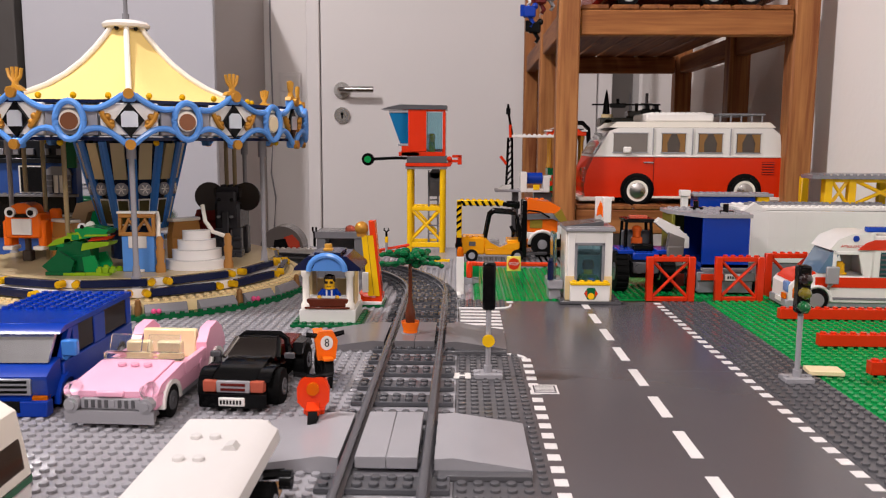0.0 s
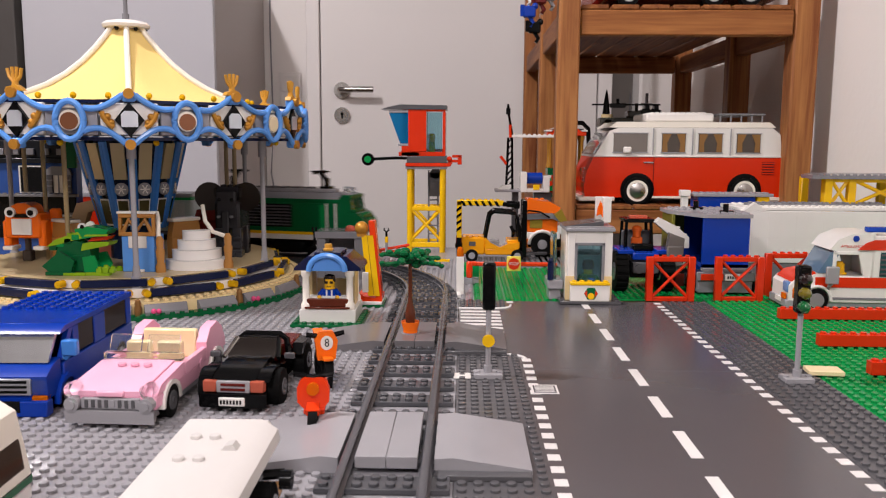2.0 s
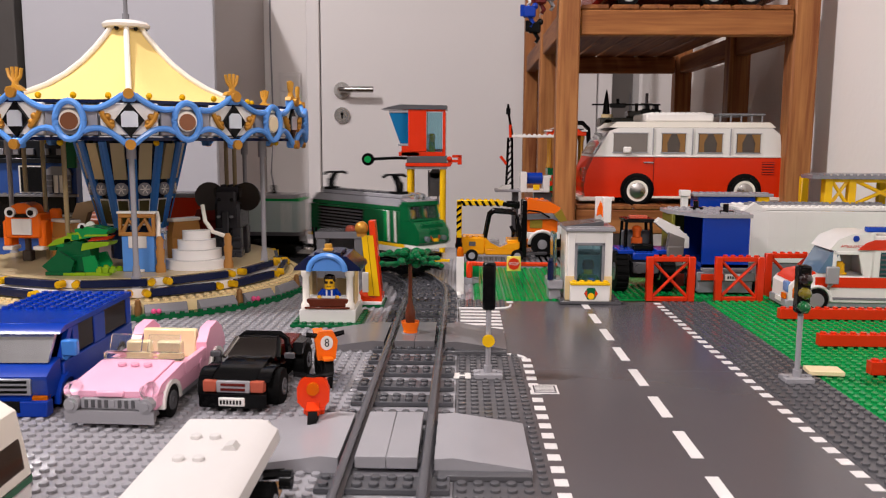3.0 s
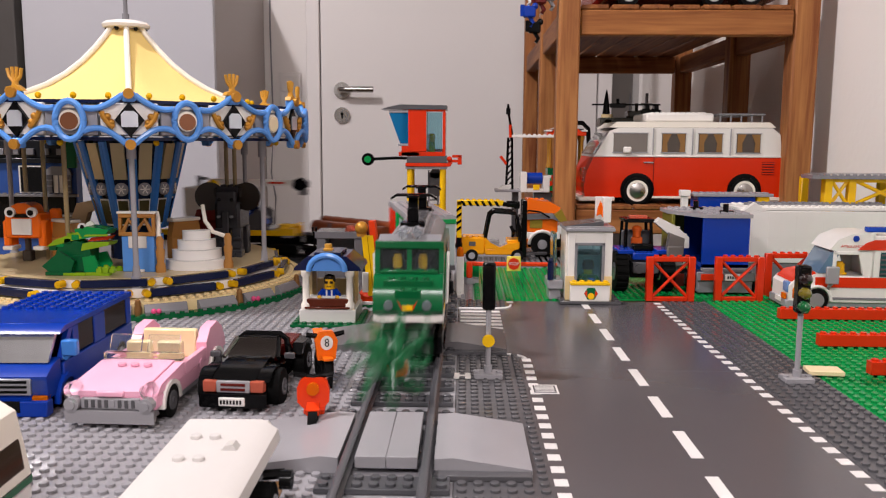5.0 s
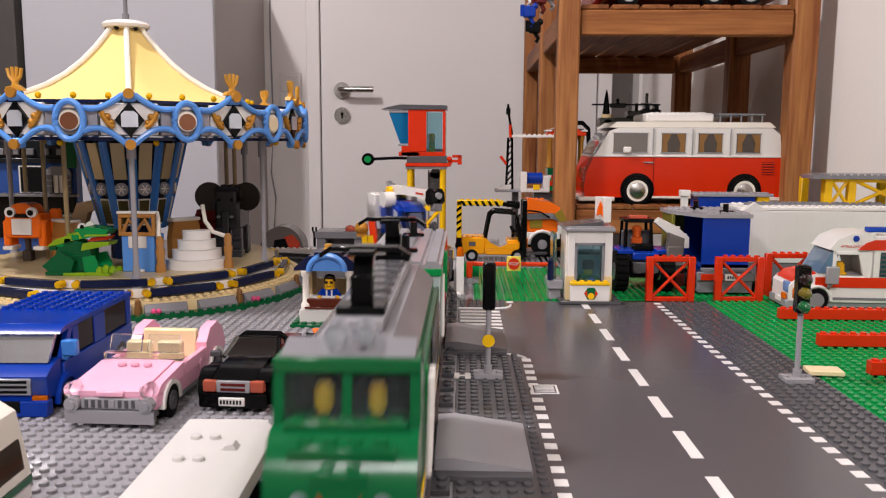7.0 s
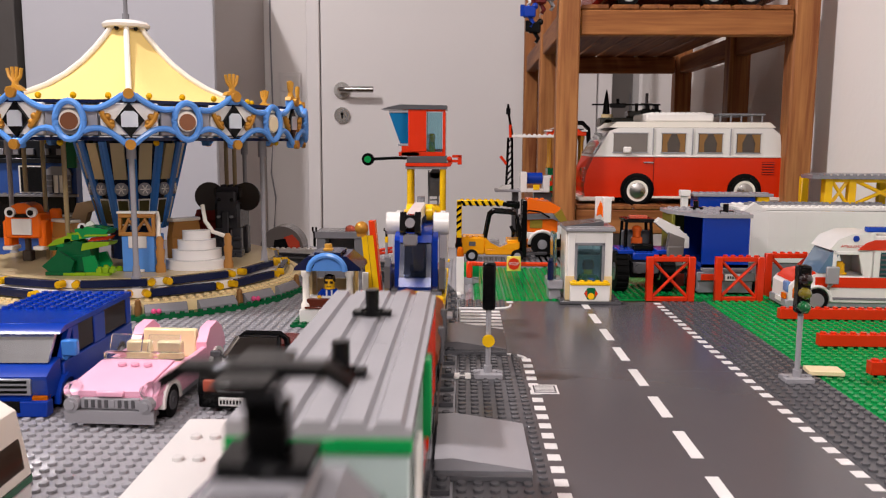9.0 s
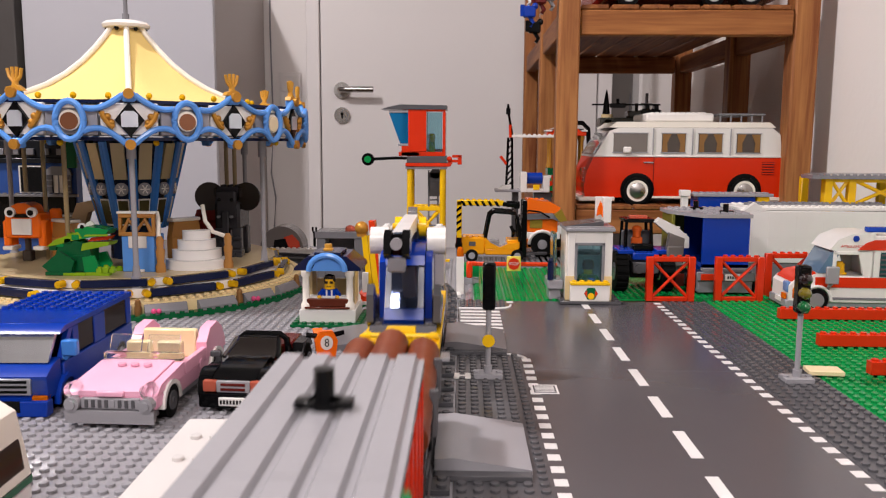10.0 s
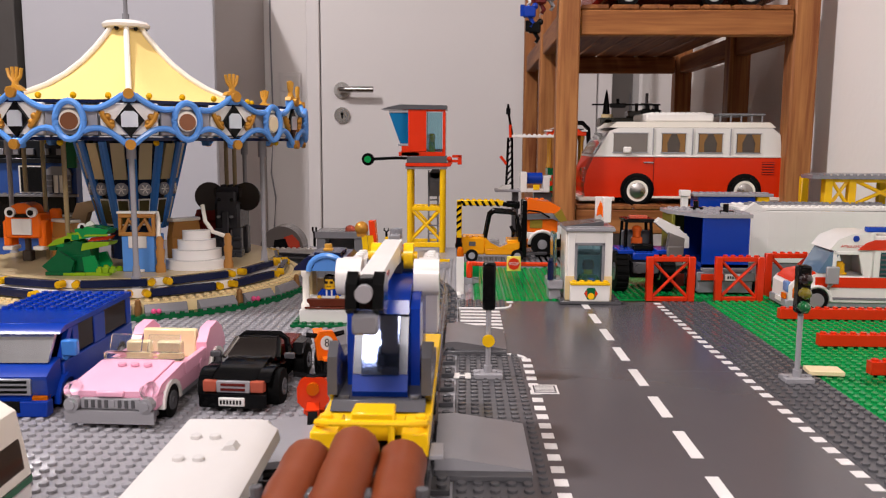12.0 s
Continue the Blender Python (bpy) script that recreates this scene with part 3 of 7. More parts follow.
def box_wagon():
    ob = thing("box_wagon", "white, red and green box wagon with ribbed grey roof", "train wagon", group="train")
    h = 92
    part("underframe", S().box(-h, -20, 29, h, 20, 38, 1).box(-40, -23, 20, 40, 23, 34, 2), BLACK, ob)
    bogie(ob, -58)
    bogie(ob, 58)
    part("floor_strip", S().box(-h, -24, 38, h, 24, 43, 0.4), DGRAY, ob)
    part("front_body", S().box(10, -23.6, 43, h - 1, 23.6, 84, 0.5), mat("pale_teal_plastic", "a9b8b6"), ob, "pale grey-teal front container")
    part("rear_body", S().box(-h, -23.6, 43, 8, 23.6, 87.5, 0.5), RED, ob, "red rear container")
    part("trim", S().box(h - 6, -24.6, 84, h + 0.6, 24.6, 88.6, 0.5).box(6, -26.5, 60, 16, -22, 88.6, 0.6).box(6, 22, 60, 16, 26.5, 88.6, 0.6).box(10, -24, 84, h - 6, 24, 87.5, 0.4), GREEN, ob, "green corner posts and trim")
    poly = [(-24.4, 87.6)]
    for k in range(5):
        y = -24.4 + 9.76 * k
        poly += [(y, 91.6), (y + 0.9, 93.0), (y + 6.9, 93.0), (y + 7.8, 91.2), (y + 9.76, 91.2)]
    poly += [(24.4, 87.6)]
    part("roof", S().prism(poly, -h, 9.8, "x"), LGRAY, ob, "light grey ribbed roof")
    part("roof", S().prism(poly, 10.2, h, "x"), LGRAY, ob, "light grey ribbed roof")
    for x in (-36, 51):
        clip(ob, x, 93, 11)
    for sy in (-1, 1):
        for k in range(5):
            part("panel_rib", S().box(-86 + 18 * k, sy * 23.6 - 0.9, 45, -83 + 18 * k, sy * 23.6 + 0.9, 86, 0.3), RED, ob)
        part("ladder", S().tube([(h - 14, sy * 25, 44), (h - 14, sy * 25, 82)], 1).tube([(h - 22, sy * 25, 44), (h - 22, sy * 25, 82)], 1), WHITE, ob)
    return ob


def log_wagon():
    ob = thing("log_wagon", "black flat wagon loaded with brown logs", "train wagon", group="train")
    h = 76
    part("underframe", S().box(-h, -20, 28, h, 20, 38, 1).box(-h + 4, -23, 34, h - 4, 23, 40, 0.6), BLACK, ob)
    bogie(ob, -46)
    bogie(ob, 46)
    part("bed", S().box(-h + 2, -22, 40, h - 2, 22, 44, 0.4), DGRAY, ob)
    for k, (y, z) in enumerate(((-16.6, 52.5), (0, 57), (16.6, 52.5))):
        log = S().lathe([(8.6 * (1 + 0.035 * math.sin(i * 2.1 + k)), -58 + 8 * i) for i in range(17)], 0, 0, 14).cyl((0, 0, -59), (0, 0, 71), 3.6, n=12)
        part("log", log.move(Matrix.Translation((0, y, z)) @ Euler((0, radians(90), 0)).to_matrix().to_4x4()), BROWN, ob, "round brown log")
    for x in (-20, 30):
        for y in (-25, 25):
            part("stake", S().tube([(x, y, 40), (x, y * 1.02, 60)], 2, 8), DGRAY, ob)
        for y in (-8.4, 8.4):
            part("clamp", S().box(x - 3, y - 1.8, 44, x + 3, y + 1.8, 59, 1), DGRAY, ob)
    return ob


def crane_wagon():
    ob = thing("crane_wagon", "yellow crane wagon with blue cab and white boom", "train wagon", group="train")
    h = 96
    part("underframe", S().box(-h, -20, 28, h, 20, 38, 1), BLACK, ob)
    bogie(ob, -62)
    bogie(ob, 62)
    part("chassis", S().box(-h, -24, 38, h - 32, 24, 45, 0.5).box(h - 32, -24, 38, h - 8, -13, 48, 0.6).box(h - 32, 13, 38, h - 8, 24, 48, 0.6).box(h - 34, -9, 40, h - 20, 9, 52, 0.6).studs(h - 30, -24, 48, 2, 1).studs(h - 30, 16, 48, 2, 1), YELLOW, ob)
    part("guard_rail", S().tube([(h - 30, -23, 46), (h - 14, -22, 50), (h - 8, -16, 52), (h - 8, 16, 52), (h - 14, 22, 50), (h - 30, 23, 46)], 1.5).tube([(h - 8, -9, 40), (h - 8, -9, 52)], 1.4).tube([(h - 8, 9, 40), (h - 8, 9, 52)], 1.4), YELLOW, ob, "yellow front guard rail")
    part("step", S().box(h - 24, -30, 36, h - 10, -24.2, 38.4, 0.4).box(h - 24, 24.2, 36, h - 10, 30, 38.4, 0.4), LGRAY, ob)
    part("turntable", S().cyl((2, 0, 43), (2, 0, 47), 20, n=28), DGRAY, ob)
    part("cab_base", S().box(-60, -21, 50, 50, 21, 55, 0.6).prism([(50, 50), (56, 52), (50, 55)], -21, 21, "y").studs(42, -20, 55, 1, 1).studs(42, 12, 55, 1, 1).move(Matrix.Translation((0, 0, -6))), DGRAY, ob)
    for s in (-1, 1):
        part("side_plate", S().prism([(-20, 55), (40, 52), (48, 57), (47, 74), (40, 80), (22, 68), (-20, 62)], s * 19, s * 23.4, "y").move(Matrix.Translation((0, 0, -6))), DGRAY, ob, "dark grey rounded side plate")
        part("cab_side", S().prism([(-34, 55), (26, 55), (26, 92), (16, 97), (-34, 97)], s * 12.8, s * 17.2, "y").move(Matrix.Translation((0, 0, -6))), BLUE, ob)
        part("side_window", S().prism([(10, 74), (24, 74), (24, 90), (14, 93)], s * 17.2, s * 17.8, "y").move(Matrix.Translation((0, 0, -6))), PALEMIRROR, ob, "pale reflecting side window")
        part("side_drum", S().cyl((0, s * 13, 97), (0, s * 25.5, 97), 9.2, n=20).box(-14, s * 14, 89, 0, s * 25, 105, 0.8), WHITE, ob, "white round drum")
        part("winch_drum", S().cyl((-26, s * 6, 104), (-26, s * 11, 104), 7, n=16).cyl((-26, s * 4, 104), (-26, s * 13, 104), 2.4, n=10), YELLOW, ob, "yellow winch drum")
        part("house_side", S().box(-62, s * 15, 60, -34, s * 24, 101, 0.8).studs(-60, s * 19.5 - 4, 101, 3, 1), WHITE, ob)
    part("cab", S().prism([(-34, 55), (44, 55), (46, 58), (43, 65), (26, 65), (26, 92), (33, 91), (30, 97), (20, 101), (-34, 101)], -12.6, 12.6, "y").move(Matrix.Translation((0, 0, -6))), BLUE, ob, "blue crane cab")
    glass = mat("dark_cab_glass", "39435e", rough=0.05, metal=0.85, coat=1.0)
    part("windscreen", S().prism([(27, 65.4), (45, 65.4), (42, 71.5), (38.2, 79), (34, 86.5), (31, 92), (27, 92)], -8.4, 8.4, "y").move(Matrix.Translation((0, 0, -6))), glass, ob, "dark glossy curved windscreen")
    part("windscreen_edge", S().prism([(27, 65.4), (43.4, 65.4), (40.4, 71.5), (36.6, 79), (32.6, 86.5), (30, 92), (27, 92)], -12.4, -8.6, "y").prism([(27, 65.4), (43.4, 65.4), (40.4, 71.5), (36.6, 79), (32.6, 86.5), (30, 92), (27, 92)], 8.6, 12.4, "y").move(Matrix.Translation((0, 0, -6))), DBLUE, ob, "dark blue windscreen frame")
    part("machine_house", S().box(-60, -14.8, 49, -36, 14.8, 93, 0.6).box(-58, -14, 93, -40, 14, 98, 0.6), WHITE, ob, "white machine house")
    part("hinge", S().cyl((-30, -14, 98), (-30, 14, 98), 4, n=14).box(-40, -5, 93, -24, 5, 104, 0.8), DGRAY, ob)
    part("boom", S().prism([(-40, 100), (-32, 112), (6, 112), (84, 111), (88, 107.5), (84, 103.5), (6, 103)], -4.6, 4.6, "y"), WHITE, ob, "white crane boom")
    part("boom_mark", S().box(48, -4.9, 106, 70, 4.9, 108.4, 0.2), RED, ob, "faded red print on the boom")
    part("boom_head", S().prism([(82, 101), (84, 111.5), (92, 114.5), (99, 110.5), (101, 101.5), (96, 98.5), (88, 97)], -7.4, -3, "y").prism([(82, 101), (84, 111.5), (92, 114.5), (99, 110.5), (101, 101.5), (96, 98.5), (88, 97)], 3, 7.4, "y").box(86, -3, 100, 96, 3, 112.5, 0.6), BLACK, ob, "black boom head")
    part("hook_block", S().box(90, -5, 91, 100, 5, 99, 1), MGRAY, ob)
    part("sheave", S().cyl((99, 0, 107.5), (103, 0, 107.5), 3.4, n=14), LGRAY, ob)
    part("winch_rope", S().tube([(-26, -8, 110), (-34, -12, 104), (-40, -15.4, 94)], 0.7, 6), BLACK, ob)
    part("exhaust", S().tube([(-48, 0, 98), (-48, 0, 116)], 3.4).box(-44, -3, 110, -36, 3, 114, 0.6), MGRAY, ob)
    return ob


TRAIN = [(locomotive(), 131, 78), (box_wagon(), 340, 58), (log_wagon(), 528, 46), (crane_wagon(), 715, 62)]

# ---------------------------------------------------------------- the little tree on the track
tree = thing("potted_tree", "small dark green toy tree in an orange pot", "toy tree", TX - 5, 649, 9.7)
part("pot", S().lathe([(5.6, 0), (6, 1.4), (5.6, 2.6), (7.4, 8), (7.4, 9.5), (6.6, 9.5), (6, 8)], n=18), ORANGE, tree, "orange pot")
part("trunk", S().lathe([(3.4, 8), (4.4, 13), (4.2, 18), (2.2, 24), (1.7, 30), (1.5, 60)], n=12), mat("bark_brown_plastic", "5a2c1a"), tree)
part("foot_plate", S().lathe([(7.6, -1.2), (7.8, 0.2), (7, 0.4)], n=18), MGRAY, tree)
crown = S().cyl((0, 0, 58), (0, 0, 62), 6)
for k in range(9):
    a = 2 * math.pi * k / 9 + 0.2
    L = 27 if k % 3 == 0 else 23 + 2 * (k % 2)
    z = 60 + 3.0 * (k % 3) - 2
    for j in range(1, 5):
        f = j / 4
        crown.ball((L * f * math.cos(a + 0.12 * j), L * f * math.sin(a + 0.12 * j), z + 1.5 * math.sin(j * 2 + k)), 4.6 - 0.5 * j, 8, 5, 0.75)
    crown.tube([(0, 0, z), (L * math.cos(a + 0.4), L * math.sin(a + 0.4), z)], 1.8, 6)
for k in range(6):
    a = 2 * math.pi * k / 6
    crown.ball((9 * math.cos(a), 9 * math.sin(a), 66), 4.2, 8, 5, 0.7)
part("crown", crown, DGREEN, tree, "flat knobbly dark green crown")

# ---------------------------------------------------------------- merry-go-round
CX, CY = -490, 897
mg = thing("merry_go_round", "blue toy merry-go-round with a yellow tent roof", "merry-go-round", CX, CY, 0)
RIB = [-68 + 30 * k for k in range(12)]


def polar(r, a, z=0.0):
    return Vector((r * math.cos(radians(a)), r * math.sin(radians(a)), z))


def ringpart(name, r0, r1, z0, z1, material, n=12, label="", off=0.0):
    """A ring with n flat sides."""
    sh = S().lathe([(r0, z0), (r1, z0), (r1, z1), (r0, z1), (r0, z0)], 0, 0, n, cap=False)
    sh.move(Matrix.Rotation(radians(-68 + off), 4, "Z"))
    return part(name, sh, material, mg, label)


ringpart("green_border", 150, 196, 0.4, 5, DGREEN, 24)
st = S()
for k in range(140):
    p = polar(192.5, 360 / 140 * k)
    st.lathe([(2.4, 5), (2.4, 6.6), (2.2, 6.8)], p.x, p.y, 8)
tagged(part("border_studs", st, DGREEN, mg), kind="stuff")
for k in range(24):
    a = -68 + 15 * k
    m = Matrix.Translation(polar(187, a + 7.5)) @ Euler((0, 0, radians(a + 97.5))).to_matrix().to_4x4()
    part("kerb_block", S().prism([(-4, 5), (4, 5), (4, 14), (1.5, 14), (-4, 8)], -19, 19, "x").move(m), MGRAY, mg)
    if k % 2 == 0:
        p = polar(187, a)
        part("bollard", S().lathe([(3.4, 5), (3.4, 12), (2.6, 14), (3, 16), (2.2, 19), (0.6, 20)], p.x, p.y, 12), mat("bronze_plastic", "8a6238", rough=0.35, metal=0.4), mg)
        p = polar(192, a + 4)
        part("flower", S().ball((p.x, p.y, 8.6), 2.6, 8, 5).ball((p.x + 4, p.y + 2, 8.4), 2.4, 8, 5).ball((p.x - 3, p.y + 3, 8.6), 2.2, 8, 5), mat("dark_pink_plastic", "d84a7c"), mg)
ringpart("tan_ring", 150, 184, 5, 15.4, TAN, 24)
st = S()
for r, n in ((180, 138), (172, 132)):
    for k in range(n):
        p = polar(r - 1.5, 360 / n * k)
        st.lathe([(2.4, 15.4), (2.4, 17), (2.2, 17.2)], p.x, p.y, 8)
tagged(part("ring_studs", st, TAN, mg), kind="stuff")
ringpart("deck_core", 20, 150, 5, 33.6, TAN, 24)
for r, z0, z1, sh0 in ((164, 17.4, 25, 0), (155, 26.4, 33.4, 7.5)):
    ringpart("step_ring", 140, r - 3, z0 - 1, z1 - 0.4, WHITE, 24)
    for k in range(12):
        a = RIB[k] + sh0
        m = Matrix.Translation(polar(r - 2.2, a + 15)) @ Euler((0, 0, radians(a + 105))).to_matrix().to_4x4()
        w = r * 0.19
        part("step_panel", S().box(-w, -3, z0, w, 3, z1, 0.5).move(m), DBLUE, mg)
        for s in (-1, 1):
            q = Vector((s * (w + 4), 0, 0))
            part("step_lamp", S().cyl((q.x, 3.4, (z0 + z1) / 2), (q.x, -4.6, (z0 + z1) / 2), 3.7, 3.4, 14).move(m), CLEARYEL, mg, "clear yellow round step lamp")
ringpart("deck", 20, 153, 33.6, 34.4, mat("tan_tile", "cdb78c"), 24)

# roof
ringpart("roof_underside", 40, 184, 163, 166, DBLUE)
ringpart("roof_slope", 120, 183, 196, 199, DBLUE)
tent = S()
prof = [(128, 203), (106, 209.5), (88, 217), (68, 229), (50, 243), (34, 259), (22, 273), (13, 286)]
for i, (r, z) in enumerate(prof):
    for k in range(24):
        u = abs((k % 4) - 2) / 2
        p = polar(r * (0.89 + 0.11 * u * u), -68 + 15 * k)
        tent.v.append((p.x, p.y, z - (2.5 * (1 - u) if i < 6 else 0)))
for i in range(len(prof) - 1):
    tent.f += [(i * 24 + k, i * 24 + (k + 1) % 24, (i + 1) * 24 + (k + 1) % 24, (i + 1) * 24 + k) for k in range(24)]
part("tent", tent, CLOTH, mg, "pale yellow cloth tent roof")
for k in range(12):
    if k % 2 == 0:
        part("tent_rib", S().tube([tuple(polar(r + 1.5, RIB[k], z + 1.2)) for r, z in prof], 3.0, 8), OLDWHITE, mg, "white tent rib")
    for s in (-1, 1):
        p = polar(130, RIB[k] + 8 * s)
        part("roof_clip", S().ball((p.x, p.y, 205), 3.2, 8, 5), CLEARYEL, mg)
part("apex_disc", S().lathe([(10, 280), (24, 283), (25, 286), (22, 289), (12, 291), (4, 292)], n=24), WHITE, mg, "white apex disc")
part("mast", S().cyl((0, 0, 291), (0, 0, 360), 2.2).cyl((0, 0, 291), (0, 0, 298), 3.6), MGRAY, mg)
for k in range(12):
    p = polar(12, RIB[k])
    part("apex_bead", S().ball((p.x * 1.6, p.y * 1.6, 281), 2.6, 8, 5), BLACK, mg)

# frieze round the roof
FR = 188
for k in range(12):
    a = RIB[k]
    m = Matrix.Translation(polar(FR - 4, a)) @ Euler((0, 0, radians(a + 90))).to_matrix().to_4x4()
    mm = Matrix.Translation(polar(FR - 3, a + 15)) @ Euler((0, 0, radians(a + 105))).to_matrix().to_4x4()
    part("frieze_panel", S().box(-24, 0, 168, 24, 5, 196, 0.6).move(m), WHITE, mg)
    part("frieze_panel", S().box(-22, 0.5, 168, 22, 5, 194, 0.6).move(mm), LGRAY, mg)
    dm = part("diamond", S().prism([(0, 166), (12.5, 181), (0, 197), (-12.5, 181)], -3.4, -0.4, "y").move(m), BLACK, mg, "black lattice diamond")
    part("mirror", S().prism([(-7, 175), (7, 175), (7, 186), (4, 189), (-4, 189), (-7, 186)], -4.4, -3.2, "y").move(m), PALEMIRROR, dm, "small silver mirror")
    for s in (-1, 1):
        part("gold_scroll", S().tube([(s * 13, -2, 175), (s * 17, -2.4, 177), (s * 21, -2.4, 183), (s * 23, -2, 188)], 2.4, 8).ball((s * 18, -2, 184), 3.2, 8, 5).ball((s * 15, -2, 179), 3, 8, 5).move(m), GOLD, mg)
    part("rib_head", S().box(-6, -5, 197, 6, 4, 206, 1.5).move(m), MBLUE, mg)
    part("rib_foot", S().box(-5, -5, 156, 5, 4, 165, 1.5).move(m), MBLUE, mg)
    for z in (204, 159.5):
        part("knob", S().cyl((0, -8, z), (0, -4, z), 4.6, n=18).move(m), GOLD, mg, "gold round knob")
    h = math.tan(radians(7.5)) * FR * 2
    for s in (-1, 1):
        part("swag", S().tube([(s * (5 + (h - 17) * u), -3 + 1.4 * u, 203 - 12.5 * math.sin(u * math.pi * 0.62)) for u in [i / 7 for i in range(8)]], 2.7, 8).move(m), MBLUE, mg)
        part("swag", S().tube([(s * (4 + (h - 15) * u), -3 + 1.4 * u, 160.5 + 13.5 * math.sin(u * math.pi * 0.72)) for u in [i / 7 for i in range(8)]], 2.7, 8).move(m), MBLUE, mg)
    part("oval_ring", S().tube([(11.8 * math.cos(2 * math.pi * i / 20), -4.5, 180.5 + 16.5 * math.sin(2 * math.pi * i / 20)) for i in range(21)], 2.9, 8).move(mm), MBLUE, mg)
    dk = part("disc", S().cyl((0, -4.6, 180.5), (0, 0.4, 180.5), 9.0, n=24).move(mm), OLDWHITE, mg, "white disc in the oval ring")
    # Three face colours imitate what the mirrored discs reflect.
    part("disc_face", S().cyl((0, -5.6, 179.9), (0, -4.4, 179.9), 7.5, n=24).move(mm), (mat("brown_reflection_disc", "8a5a40", rough=0.12, metal=0.3), mat("dark_reflection_disc", "5a5c60", rough=0.08, metal=0.9), mat("cream_reflection_disc", "e0cfae", rough=0.2))[(k + 1) % 3 if k % 2 else k % 3], dk, "round mirrored face with a painted reflection colour")
    part("disc_cap", S().box(-8, -3.6, 191, 8, 0, 195, 1.2).move(mm), OLDWHITE, mg)
    if k != 0:
        orn = S().cyl((0, 0, 206), (0, 0, 214), 3.4, 2.6, 10).prism([(-9, 205.6), (9, 205.6), (6, 209), (2, 211), (-7, 209)], -3, 3, "y")
        for f in (-1.5, -0.5, 0.5, 1.5):
            orn.tube([(0.6 * f, 0, 213), (3.6 * f, 0, 218), (4.6 * f, 0, 225 + 1.2 * (1.5 - abs(f)))], 1.5, 6)
        part("crown", orn.move(m), mat("flat_gold_plastic", "d09838", rough=0.35), mg, "gold crown ornament")
    part("under_lamp", S().ball((polar(160, a + 8).x, polar(160, a + 8).y, 161), 3, 8, 5), CLEARYEL, mg)

# poles and column
for a in RIB[::2]:
    p = polar(151, a)
    part("pole", S().cyl((p.x, p.y, 34), (p.x, p.y, 45), 4, 3.2).cyl((p.x, p.y, 45), (p.x, p.y, 164), 2.6).cyl((p.x, p.y, 146), (p.x, p.y, 164), 4.4).box(p.x - 4, p.y - 4, 24, p.x + 4, p.y + 4, 36, 0.6), LGRAY, mg, "light grey pole")
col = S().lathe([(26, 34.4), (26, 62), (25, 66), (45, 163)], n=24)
# Core is coloured dark blue as shade between the ribs and panels.
part("column_core", col, mat("painted_shade_blue", "10203e"), mg)
for k in range(12):
    a = RIB[k] + 15
    def on(u, w, z, e=0.0):
        r = 31 + (z - 68) / 95 * 23 + e
        c = polar(r, a)
        t = polar(1, a + 90)
        return (c.x + t.x * w, c.y + t.y * w, z)
    for s in (-1, 1):
        part("column_rib", S().tube([on(0, s * (6.6 + (z - 68) / 95 * 6.4), z, 1.2) for z in (68, 100, 130, 162)], 3.0, 6), mat("azure_plastic", "3b78c4"), mg)
    def panel(name, w, z0, z1, e, material, label=""):
        q = [on(0, -w, z0, e), on(0, w, z0, e), on(0, w, z1, e), on(0, -w, z1, e)]
        i = [on(0, -w, z0, -1), on(0, w, z0, -1), on(0, w, z1, -1), on(0, -w, z1, -1)]
        return part(name, S().add(q + i, [(0, 1, 2, 3), (0, 4, 5, 1), (1, 5, 6, 2), (2, 6, 7, 3), (3, 7, 4, 0), (7, 6, 5, 4)]), material, mg, label)
    panel("column_panel", 6.6, 122, 160, 2.6, PALEGOLD, "pale gold column panel")
    panel("column_panel", 6.4, 72, 101, 2.6, WHITE)
    panel("column_window", 4.9, 74, 99.4, 3.4, mat("olive_window", "5c5636", rough=0.15, metal=0.4), "dark gilt window")
    c0, c1 = Vector(on(0, 0, 111.5, 1.4)), polar(1, a)
    part("snow_disc", S().cyl(tuple(c0), tuple(c0 + Vector((c1.x * 2.4, c1.y * 2.4, 0))), 7.0, n=20), LGRAY, mg, "light grey round ornament")
    for i in range(3):
        b = Vector((-c1.y, c1.x, 0))
        u = b * math.cos(i * math.pi / 3) * 5 + Vector((0, 0, math.sin(i * math.pi / 3) * 5))
        part("star_bar", S().tube([tuple(c0 + c1 * 2.6 - u), tuple(c0 + c1 * 2.6 + u)], 0.7, 6), WHITE, mg)
NOUGAT = mat("nougat_plastic", "a9763c")
for x, y, rz in ((-58, -40, -30), (60, -14, 50), (70, 34, 80), (-20, 74, 0), (-80, 20, 90)):
    m = Matrix.Translation((x, y, 0)) @ Euler((0, 0, radians(rz))).to_matrix().to_4x4()
    bb = part("side_booth", S().box(-18, -6, 34.4, 18, 6, 60, 0.8).prism([(-18, 60), (18, 60), (15, 76), (-15, 76)], -5, 5, "y").move(m), NOUGAT, mg, "brown carved booth")
    part("booth_trim", S().box(-17, -6.4, 76, 17, 6.4, 79.6, 0.8).move(m), OLDWHITE, bb)
part("red_seat", S().box(62, 10, 34.4, 96, 40, 74, 3).prism([(62, 74), (96, 74), (90, 90), (66, 86)], 12, 38, "y"), mat("dark_red_plastic", "5c1410"), mg, "dark red seat")
part("tan_horse", S().box(-98, -18, 52, -58, 2, 78, 4).prism([(-66, 74), (-58, 94), (-40, 98), (-30, 90), (-46, 84), (-52, 66)], -14, -2, "y").box(-92, -16, 34.4, -86, -10, 54, 1).box(-66, -16, 34.4, -60, -10, 54, 1), mat("pale_tan_plastic", "cdb088"), mg, "pale tan horse shape")

